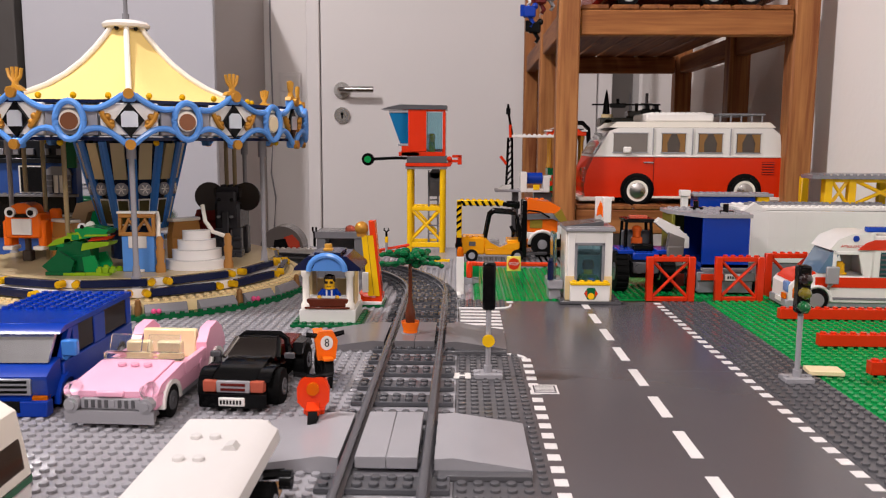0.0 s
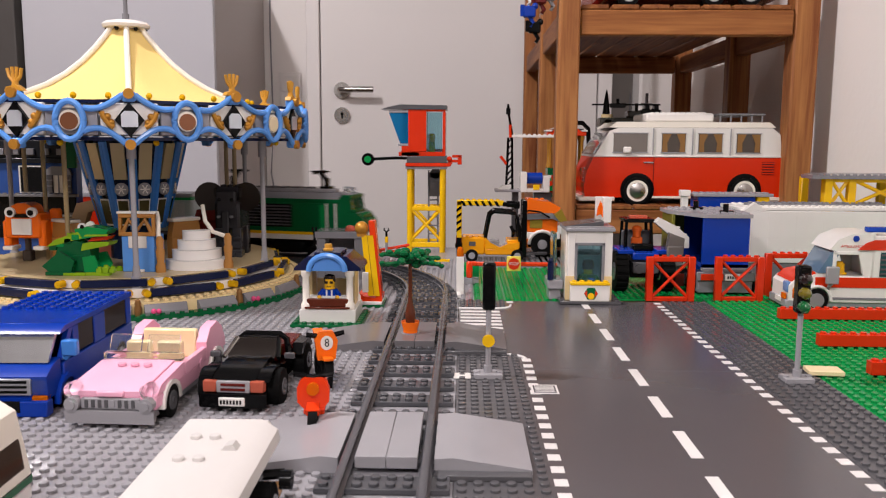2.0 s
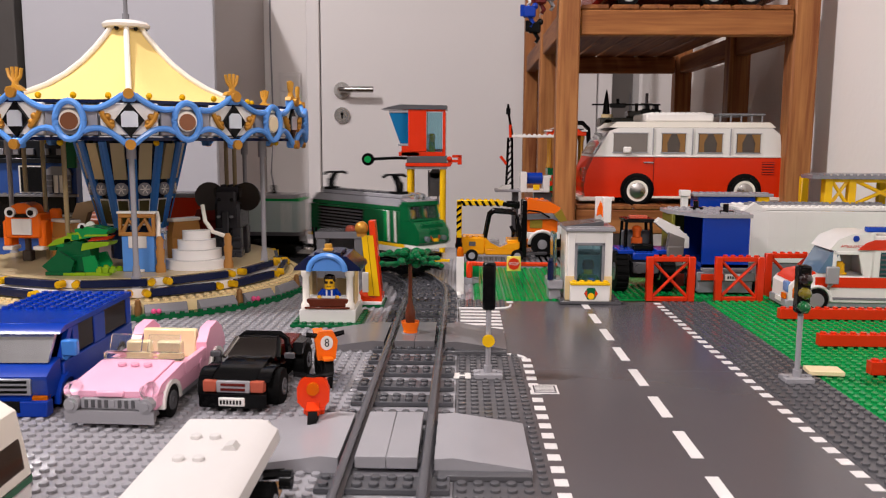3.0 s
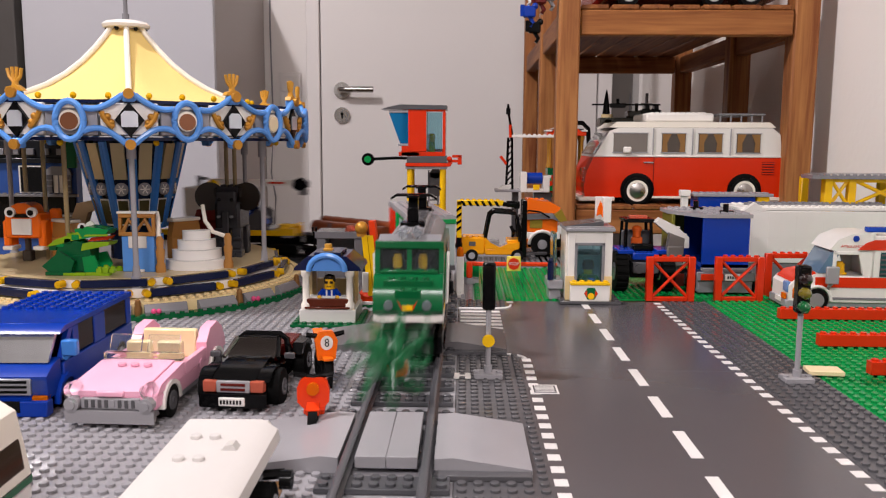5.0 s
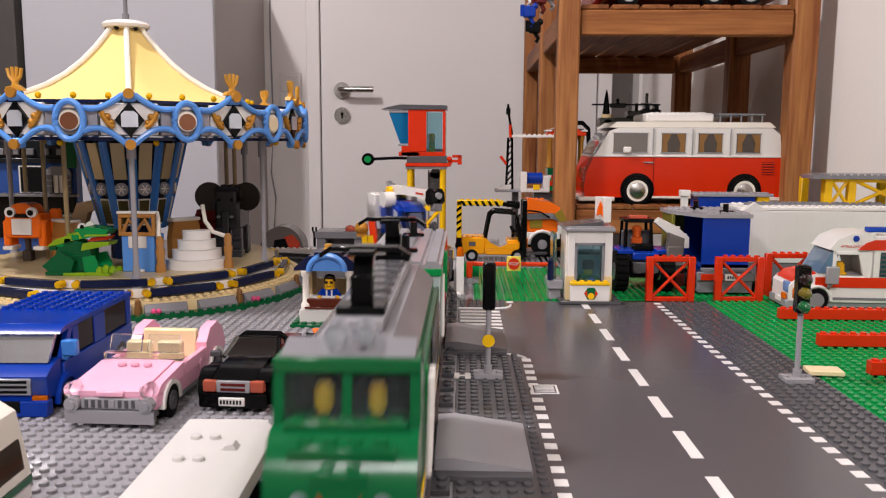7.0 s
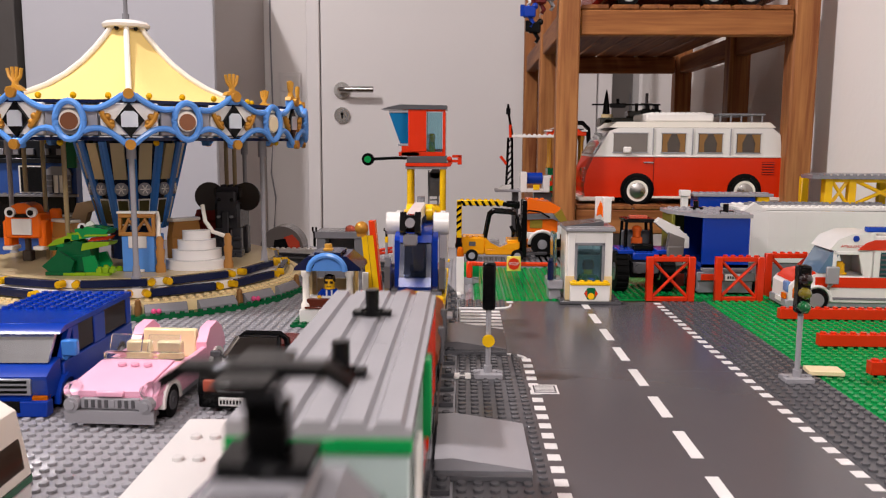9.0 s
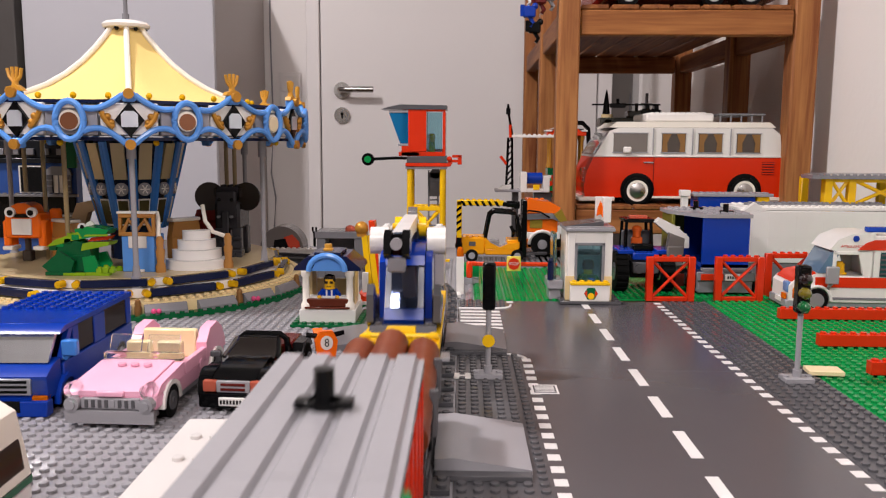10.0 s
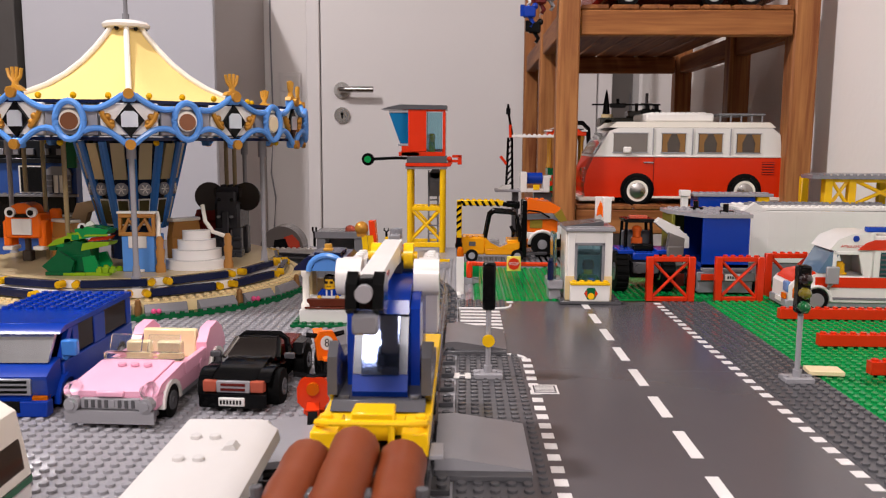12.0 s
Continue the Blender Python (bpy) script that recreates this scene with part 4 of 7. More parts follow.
# stairs and ticket box on the deck
for k in range(4):
    r = (31, 24.5, 19, 14)[k]
    part("stair_step", S().prism([(92 + r * math.cos(radians(-68 + 95 * (i / 8 - 1))), -70 + r * math.sin(radians(-68 + 95 * (i / 8 - 1)))) for i in range(17)], 34.4 + 9.6 * k, 43.8 + 9.6 * k, "z"), WHITE, mg)
part("stair_rail", S().tube([(60, -92, 92), (63, -97, 86), (65, -103, 70), (67, -106, 62)], 2.2, 8), OLDWHITE, mg, "white curved stair rail")
part("stair_rail", S().tube([(92, -48, 96), (97, -56, 80), (108, -66, 70), (124, -72, 66)], 2.2, 8), OLDWHITE, mg, "white curved stair rail")
for x, y in ((68, -108), (126, -76)):
    part("newel_post", S().lathe([(5, 34.4), (5, 40), (3.6, 44), (4.6, 56), (3.4, 58), (4, 66), (2, 70)], x, y, 12), mat("nougat_plastic", "a9763c"), mg)
tb = part("ticket_box", S().box(30, -108, 34.4, 62, -80, 70, 0.6), MBLUE, mg, "medium blue ticket box")
part("ticket_lattice", S().box(28, -110, 70, 64, -106, 74, 0.5).box(28, -110, 88, 64, -104, 92, 0.6).tube([(32, -108, 74), (38, -108, 86), (46, -108, 76), (54, -108, 86), (60, -108, 74)], 2.4, 6).box(28, -110, 74, 31, -106, 88, 0.4).box(61, -110, 74, 64, -106, 88, 0.4), mat("nougat_plastic", "a9763c"), tb, "brown lattice")
part("ticket_trim", S().box(27, -111, 92, 65, -103, 94.5, 0.6), WHITE, tb)
part("ticket_flap", S().box(37, -109.4, 58, 55, -107.6, 70, 0.4), WHITE, tb)
part("ticket_foot", S().box(40, -109.2, 34.6, 52, -107.6, 37, 0.4), WHITE, tb)


def figure_pole(x, y, z0):
    part("ride_pole", S().cyl((x, y, z0), (x, y, 163), 2.3), DTAN, mg)


# elephant
ex, ey = 103, 22
el = thing("toy_elephant", "dark grey brick-built elephant on the merry-go-round", "toy elephant", CX + ex, CY + ey, 34.4)
part("body", S().box(-14, -20, 30, 14, 24, 62, 3).box(-11, -24, 44, 11, -16, 74, 3).prism([(-24, 60), (-14, 78), (16, 78), (24, 62)], -12, 12, "x"), mat("elephant_grey_plastic", "343336", spec=0.2), el)
part("trunk", S().box(-4, -29, 16, 4, -22, 52, 1.5).box(-3.4, -33, 10, 3.4, -25, 18, 1.5), mat("elephant_grey_plastic", "343336", spec=0.2), el)
for s in (-1, 1):
    part("leg", S().box(s * 10 - 5, -20, 0, s * 10 + 5, -9, 32, 1.2).box(s * 10 - 6, -22, 0, s * 10 + 6, -8, 8, 1), mat("elephant_grey_plastic", "343336", spec=0.2), el)
    part("leg", S().box(s * 10 - 5, 10, 0, s * 10 + 5, 22, 32, 1.2), mat("elephant_grey_plastic", "343336", spec=0.2), el)
    part("ear", S().cyl((s * 21, -13, 67), (s * 22, -9, 67), 16, 15, 22).box(s * 10, -13, 66, s * 16, -9, 76, 1), mat("elephant_ear_plastic", "2b2420"), el, "dark round ear")
    part("eye", S().ball((s * 7, -24.5, 64), 2, 8, 5), BLACK, el)
for s in (-1, 1):
    part("knee_block", S().box(s * 10 - 6.4, -22.6, 10, s * 10 + 6.4, -19, 16, 0.5).box(s * 10 - 6.4, -22.6, 19, s * 10 + 6.4, -19, 22, 0.5).studs(s * 10 - 4, -24, 22, 1, 1), mat("elephant_grey_plastic", "343336", spec=0.2), el)
    part("toe", S().box(s * 10 - 7, -26, 0, s * 10 - 1, -21, 5, 0.5).box(s * 10 + 1, -26, 0, s * 10 + 7, -21, 5, 0.5), mat("elephant_grey_plastic", "343336", spec=0.2), el)
    part("tusk", S().box(s * 7 - 1.6, -30, 44, s * 7 + 1.6, -24, 47, 0.8), MGRAY, el)
part("back_studs", S().studs(-12, -10, 78, 3, 3), mat("elephant_grey_plastic", "343336", spec=0.2), el)
figure_pole(ex - 6, ey + 4, 110)
figure_pole(ex + 5, ey - 2, 110)

# frog
fg = thing("toy_frog", "green brick-built frog with an open red mouth", "toy frog", CX - 4, CY - 116, 34.4)
fg.scale = (0.88, 0.8, 0.88)
part("body", S().prism([(-30, 14), (-22, 34), (-6, 38), (12, 32), (12, 14), (0, 6), (-20, 8)], -12, 12, "y").box(-10, -13, 2, 8, 13, 22, 2), DGREEN, fg)
for k in range(3):
    part("toe_brick", S().box(22 + 7 * k, -24, 3.4, 28 + 7 * k, -16, 8 + 2 * (k % 2), 0.6).studs(21 + 7 * k, -24, 8 + 2 * (k % 2), 1, 1), LIME, fg)
part("back_slope", S().prism([(-36, 30), (-26, 38), (0, 47), (4, 40), (-22, 33)], -14, 14, "y").studs(-18, -8, 43, 1, 2), LIME, fg, "lime sloped back")
part("upper_jaw", S().prism([(-2, 38), (30, 44), (34, 49), (10, 53), (-4, 50)], -13, 13, "y"), GREEN, fg)
part("lower_jaw", S().prism([(2, 26), (32, 32), (34, 36), (14, 36), (4, 34)], -13, 13, "y"), LIME, fg)
part("tongue", S().prism([(8, 36), (30, 38), (33, 42), (12, 40)], -8, 8, "y"), RED, fg, "red tongue")
for s in (-1, 1):
    part("eye", S().cyl((4, s * 10, 52), (4, s * 12.6, 52), 4.6, n=18), WHITE, fg, "white round eye")
    part("pupil", S().cyl((4.6, s * 11, 52.6), (4.6, s * 13.4, 52.6), 2.2, n=14), BLACK, fg)
    part("hind_leg", S().prism([(-38, 10), (-18, 26), (-2, 16), (-6, 4), (-30, 3)], s * 16, s * 22, "y").box(-34, s * 14, 0, -2, s * 24, 4, 0.6), DGREEN, fg)
    part("front_leg", S().prism([(6, 20), (18, 22), (24, 8), (22, 2), (8, 2)], s * 15, s * 20, "y"), GREEN, fg)
    part("foot", S().box(10, s * 14, 0, 36, s * 23, 3.6, 0.6).studs(20, s * 18 - 4, 3.6, 2, 1).box(-14, s * 17, 0, 10, s * 25, 3.2, 0.6), LIME, fg, "lime foot")
for k in range(4):
    part("back_brick", S().box(-34 + 9 * k, -12 - k, 26 + 4 * k, -26 + 9 * k, -4, 32 + 4 * k, 0.6).studs(-34 + 9 * k, -12, 32 + 4 * k, 1, 1), GREEN if k % 2 else DGREEN, fg)
part("mouth_edge", S().prism([(6, 42), (32, 42.4), (33, 44.6), (8, 44)], -13.4, -12.8, "y"), LIME, fg)
figure_pole(-18, -118, 70)

# orange creature
og = thing("toy_clownfish", "orange brick-built creature with a white bib", "toy figure", CX - 100, CY - 40, 34.4)
og.scale = (0.96, 0.96, 0.96)
part("body", S().box(-20, -10, 26, 20, 14, 54, 2).prism([(-15, 54), (15, 54), (11, 62), (4, 65), (-4, 65), (-11, 62)], -10, 12, "y").box(-24, -8, 16, -15, 10, 46, 2).box(15, -8, 16, 24, 10, 46, 2).box(22, 6, 30, 34, 14, 58, 2), ORANGE, og)
part("bib", S().box(-11, -13, 30, 11, -10, 48, 0.8), WHITE, og, "white square bib")
part("leg", S().cyl((0, 0, 0), (0, 0, 27), 3.4).box(-5, -5, 0, 5, 5, 12, 1), mat("dark_brown_plastic", "3c332e"), og)
for s in (-1, 1):
    part("eye", S().cyl((s * 12, -13, 55), (s * 12, -9, 55), 5.6, n=18), WHITE, og)
    part("pupil", S().cyl((s * 11.4, -14, 54.6), (s * 11.4, -12.4, 54.6), 3.2, n=14), BLACK, og)
part("strap", S().box(-9, -10.8, 49, 9, -9.4, 53, 0.4), BLACK, og)
for x in (-17, 17):
    part("foot", S().box(x - 6, -12, 13, x + 6, 6, 17.6, 1), WHITE, og)
figure_pole(-100, -38, 108)
figure_pole(-84, -30, 34)

# ---------------------------------------------------------------- ticket kiosk
kk = thing("kiosk", "white toy kiosk with dark blue roof and arch", "kiosk", -276, 700, 0)
part("green_plate", S().box(0, 0, 0.4, 64, 64, 3.4).studs(0, 0, 3.4, 8, 1).studs(0, 8, 3.4, 1, 7).studs(56, 8, 3.4, 1, 7), DGREEN, kk)
part("base", S().box(7, 8, 3.4, 57, 58, 15.4, 0.6), WHITE, kk)
part("back_wall", S().box(10, 52, 15.4, 54, 57, 36, 0.5), TAN, kk)
for x in (10, 49):
    part("side_wall", S().box(x, 30, 15.4, x + 5, 51.6, 49, 0.5), TAN, kk)
    for y in (12, 53):
        part("column", S().lathe([(4.6, 15.4), (4.6, 20), (3.2, 22), (3, 44), (4.4, 46), (4.4, 50)], x + 2.5, y, 14), OLDWHITE, kk, "white round column")
part("counter", S().box(13, 9, 18, 51, 13, 25, 0.6).box(12, 7, 16, 52, 14, 18, 0.4), mat("reddish_brown_plastic", "5a2616"), kk, "reddish brown counter")
part("counter_top", S().box(13, 14, 23, 51, 24, 26, 0.6), WHITE, kk)
rf = part("roof", S().prism([(2, 50), (62, 50), (61, 53), (49, 63), (15, 63), (3, 53)], 10, 60, "y"), DBLUE, kk, "dark blue sloped roof")
part("roof_studs", S().studs(12, 20, 60, 1, 4).studs(44, 20, 60, 1, 4).box(20, 12, 63, 44, 50, 66, 0.6), DBLUE, rf)
part("arch", S().tube([(32 - 16 * math.cos(math.pi * i / 12), 7.5, 50 + 14 * math.sin(math.pi * i / 12)) for i in range(13)], 2.6, 8), MBLUE, kk, "medium blue arch over the front")
part("arch_panel", S().prism([(18, 50), (46, 50), (42, 58), (32, 62), (22, 58)], 8.8, 9.8, "y"), MBLUE, kk)
part("finial", S().box(28, 14, 67, 36, 22, 69.4, 0.6).cyl((32, 18, 69), (32, 18, 73), 3.4), mat("flat_gold_plastic", "d09838", rough=0.35), kk)
doll("toy_vendor", [(S().prism([(-6, 0), (6, 0), (5, 13), (-5, 13)], -3, 3, "y").tube([(-5, 0, 12), (-8.5, -2, 8), (-8, -6, 6)], 2.2).tube([(5, 0, 12), (8.5, -2, 8), (8, -6, 6)], 2.2), BLUE),
                    (S().cyl((0, 0, 13), (0, 0, 22), 4.7, n=16).ball((-8, -7, 6), 2.3, 8, 5).ball((8, -7, 6), 2.3, 8, 5), SKIN),
                    (S().lathe([(5.2, 19), (5.4, 22), (4.4, 25), (1, 26)], 0, 0.9, 14).box(-3.8, -5, 18.2, -0.8, -4.4, 20.4, 0.2).box(0.8, -5, 18.2, 3.8, -4.4, 20.4, 0.2).box(-2, -4.9, 15, 2, -4.4, 15.7, 0.1), mat("dark_hair_plastic", "2a211c")),
                    (S().box(-3, -3.5, 0, -1.6, -2.9, 12, 0.1).box(1.6, -3.5, 0, 3, -2.9, 12, 0.1), WHITE)], "small toy vendor in a blue striped shirt", -244, 722, 19)

# ---------------------------------------------------------------- strength tester
sk = thing("strength_tester", "red and yellow toy strength tester with a gold bell", "fairground game", -232, 790, 0)
part("base", S().box(0, 0, 0.4, 30, 40, 3.4, 0.5), DGREEN, sk)
part("white_plate", S().box(0, 0, 3.4, 28, 36, 6.6, 0.5), WHITE, sk)
part("red_step", S().prism([(0, 6.6), (28, 6.6), (28, 12), (20, 10), (4, 13)], 2, 30, "y").cyl((5, 1, 11), (5, 5, 11), 4), REDORANGE, sk)
part("tower_back", S().prism([(22, 8), (28, 8), (21, 86), (15, 86)], 4, 20, "y"), REDORANGE, sk)
for x in (7.5, 13.5):
    part("yellow_column", S().prism([(x + 7, 12), (x + 12.4, 12), (x + 6, 72), (x + 0.6, 72)], 2, 8, "y"), YELLOW, sk)
part("bell", S().ball((8, 6, 79), 6.8, 16, 9).cyl((8, 6, 71), (8, 6, 74), 5), GOLD, sk, "gold round bell")
part("slider", S().box(9, -1, 16, 15, 2, 36, 1.2), WHITE, sk)
part("target", S().cyl((4, -1.4, 10), (4, 1.8, 10), 4.4, n=14), REDORANGE, sk)

# ---------------------------------------------------------------- grey signal box with a red button
gb = thing("signal_box", "dark grey toy signal box with a red lamp", "signal box", -296, 948, 0)
for x0, y0, x1, y1, z1 in ((0, 0, 10, 40, 50), (44, 0, 54, 40, 50), (10, 34, 44, 40, 50), (10, 0, 44, 30, 34)):
    part("wall", S().box(x0, y0, 0.4, x1, y1, z1, 0.5), MGRAY, gb)
part("roof", S().box(-2, -2, 50, 56, 42, 58, 0.6), MGRAY, gb)
part("red_lamp", S().lathe([(6, 58), (6, 60), (5, 63), (2, 64.6)], 38, 12, 14), CLEARRED, gb, "clear red round lamp")
part("wrench_holder", S().cyl((-3, 3, 40), (-3, 3, 56), 1.6).cyl((-3, 3, 56), (-3, 3, 58), 2.4).box(-6, 1.6, 58, -4, 4, 63).box(-2, 1.6, 58, 0, 4, 63), BLACK, gb)

# ---------------------------------------------------------------- lookout tower
tw = thing("control_tower", "yellow legged toy control tower with red cabin", "control tower", -207, 1196, 0)
for x in (0, 48):
    for y in (0, 46):
        part("leg", S().cyl((x + 4, y + 4, 0.4), (x + 4, y + 4, 123), 4.2, n=12), YELLOW, tw)
for y in (4, 50):
    part("cross_brace", S().tube([(4, y, 16), (52, y, 66)], 2.2, 8).tube([(52, y, 16), (4, y, 66)], 2.2, 8).box(4, y - 3, 8, 52, y + 3, 15, 0.6).box(4, y - 3, 62, 52, y + 3, 68, 0.6), YELLOW, tw)
part("mid_plate_studs", S().studs(8, 0, 68, 5, 1), YELLOW, tw)
part("ladder", S().tube([(30, 46, 4), (30, 46, 120)], 1.4, 6).tube([(44, 46, 4), (44, 46, 120)], 1.4, 6), MGRAY, tw)
for k in range(8):
    part("rung", S().tube([(30, 46, 10 + 13 * k), (44, 46, 10 + 13 * k)], 1.2, 6), MGRAY, tw)
part("counterweight", S().box(32, 20, 82, 50, 38, 118, 1).cyl((41, 20, 116), (41, 24, 116), 8), DGRAY, tw)
part("platform", S().box(-2, -2, 123, 58, 58, 127, 0.5), LGRAY, tw)
part("platform_base", S().box(-2, -4, 127, 64, 58, 132, 0.5).box(60, 0, 130, 66, 10, 136, 0.5), RED, tw)
part("slewing_ring", S().box(0, -4, 132, 58, 58, 142, 0.8), DGRAY, tw)
cbn = part("cabin", S().prism([(-12, 148), (2, 148), (2, 208), (-10, 208)], 52, 58, "y").box(2, -0.5, 148.6, 28, 57.5, 209, 0.4).box(-12, 0, 142, 56, 58, 148, 0.5).box(28, 0, 206, 56, 4, 211, 0.5).box(52, 0, 148, 56, 58, 206, 0.5).box(28, 54, 148, 52, 58, 152, 0.5).box(-8, 0, 142, 18, 4, 158, 0.4), RED, tw, "red cabin")
part("front_window", S().prism([(-10, 160), (2, 160), (2, 204), (-26, 204)], 0.5, 51.8, "y"), AZUREGLASS, cbn, "clear blue sloped window")
part("side_window", S().box(29, 0.8, 149, 51.5, 3.4, 205, 0.3), CLEARBLUE, cbn, "clear pale blue window")
part("window_frame", S().box(-13, -0.6, 156.6, 2, 3, 159.8, 0.4).box(-26, -0.6, 204.2, 2, 3, 208, 0.4), LGRAY, cbn)
part("cabin_roof", S().prism([(-38, 209), (-28, 212), (-10, 216), (58, 215), (58, 209)], -2, 60, "y"), DGRAY, cbn, "dark grey roof")
doll("toy_operator", [(S().box(-5, -3, 0, 5, 3, 14, 1.5), LIME), (S().cyl((0, 0, 14), (0, 0, 23), 4.6), SKIN), (S().lathe([(5.2, 21), (5, 25), (2, 27)], 0, 0, 12), YELLOW)],
     "small toy operator in a lime vest", -172, 1222, 148)
part("lamp_arm", S().tube([(0, -2, 139), (-20, -4, 139), (-54, -4, 137)], 2.2, 8), BLACK, tw)
part("lamp_drum", S().cyl((-56, -10, 137), (-56, 0, 137), 9, n=20), BLACK, tw)
part("lamp_lens", S().cyl((-56, -12, 137), (-56, -9.8, 137), 5, n=16), GREEN, tw, "green lamp lens")
part("grab", S().ball((62, 0, 138), 4, 10, 6).box(66, -4, 133, 74, 6, 137, 0.6).box(66, -4, 140, 80, 6, 144, 0.6).box(74, -4, 130, 80, 6, 144, 0.6), RED, tw, "red grab")

# ---------------------------------------------------------------- blue house far behind the merry-go-round
bh = thing("blue_house", "medium blue toy house front with grey arched window", "house", -790, 1012, 0)
# The wall's blue is darkened for the shade the house stands in.
part("wall", S().box(0, 0, 17.6, 182, 15, 134, 0.6), mat("shaded_blue_plastic", "2e4f92"), bh)
part("foundation", S().box(0, 1, 0.4, 110, 15, 17.4, 0.4), DGRAY, bh)
part("shop_front", S().box(4, -2, 40, 180, 0, 92, 0.6), BLACK, bh, "black shop front")
part("roof", S().box(-4, -4, 134, 182, 15, 140, 0.6).box(0, -1, 140, 180, 14, 162, 1), mat("dark_roof_plastic", "1c1e22"), bh, "dark flat roof")
for k in range(9):
    part("roof_bracket", S().box(8 + 19 * k, -5, 144, 18 + 19 * k, -1.2, 152, 0.6), MGRAY, bh)
part("ledge", S().box(-4, -6, 92, 184, -0.1, 95.6, 0.5).studs(0, -8, 95.2, 22, 1), MGRAY, bh, "grey studded ledge")
w1 = part("window", S().box(110, -2.4, 96.4, 144, 0, 131, 0.5), WHITE, bh, "white framed dark window")
part("pane", S().box(112.4, -3.2, 98, 141.6, -2.2, 129, 0.3), mat("black_glass", "08090c", rough=0.05, coat=1.0), w1)
ww = part("window", S().box(145, -4, 96.4, 153, 0, 120, 0.5).box(168, -4, 96.4, 176, 0, 120, 0.5).prism([(143, 119), (146, 126), (153, 130), (168, 130), (175, 126), (178, 119)], -4.6, 0, "y"), MGRAY, bh, "grey arched window surround")
part("pane", S().box(153.4, -2.6, 96.4, 167.6, -0.2, 118.8, 0.3), OLDWHITE, ww)
part("window_bar", S().box(159.6, -3.4, 96.4, 161.4, -2.4, 118.8, 0.3), MGRAY, ww)
for k in range(3):
    part("joint_brick", S().box(144.4, -4.8, 99 + 7.4 * k, 153.4, -3.8, 104.6 + 7.4 * k, 0.5), DGRAY, ww)
    part("joint_brick", S().box(167.6, -4.8, 99 + 7.4 * k, 176.6, -3.8, 104.6 + 7.4 * k, 0.5), DGRAY, ww)
part("vine", S().box(168, -8, 128, 186, -3, 170, 2), DGREEN, bh, "dark green hanging leaves")

# ---------------------------------------------------------------- wheels and cars


def wheel(parent, x, y, r, w, rim=None, rad=None):
    """A wheel with its axle along x; the outer face looks away from the car's middle."""
    s = 1 if x > 0 else -1
    rad = rad or r * 0.56
    ty = part("wheel", S().cyl((x - s * w, y, r), (x - s * 0.6, y, r), r, n=20).cyl((x - s * 0.7, y, r), (x, y, r), r * 0.97, r * 0.86, 20), RUBBER, parent, "black rubber tyre")
    part("rim", S().cyl((x - s * 1.2, y, r), (x + s * 0.5, y, r), rad, rad * 0.9, 18).cyl((x, y, r), (x + s * 1.2, y, r), rad * 0.34, n=10), rim or LGRAY, ty)


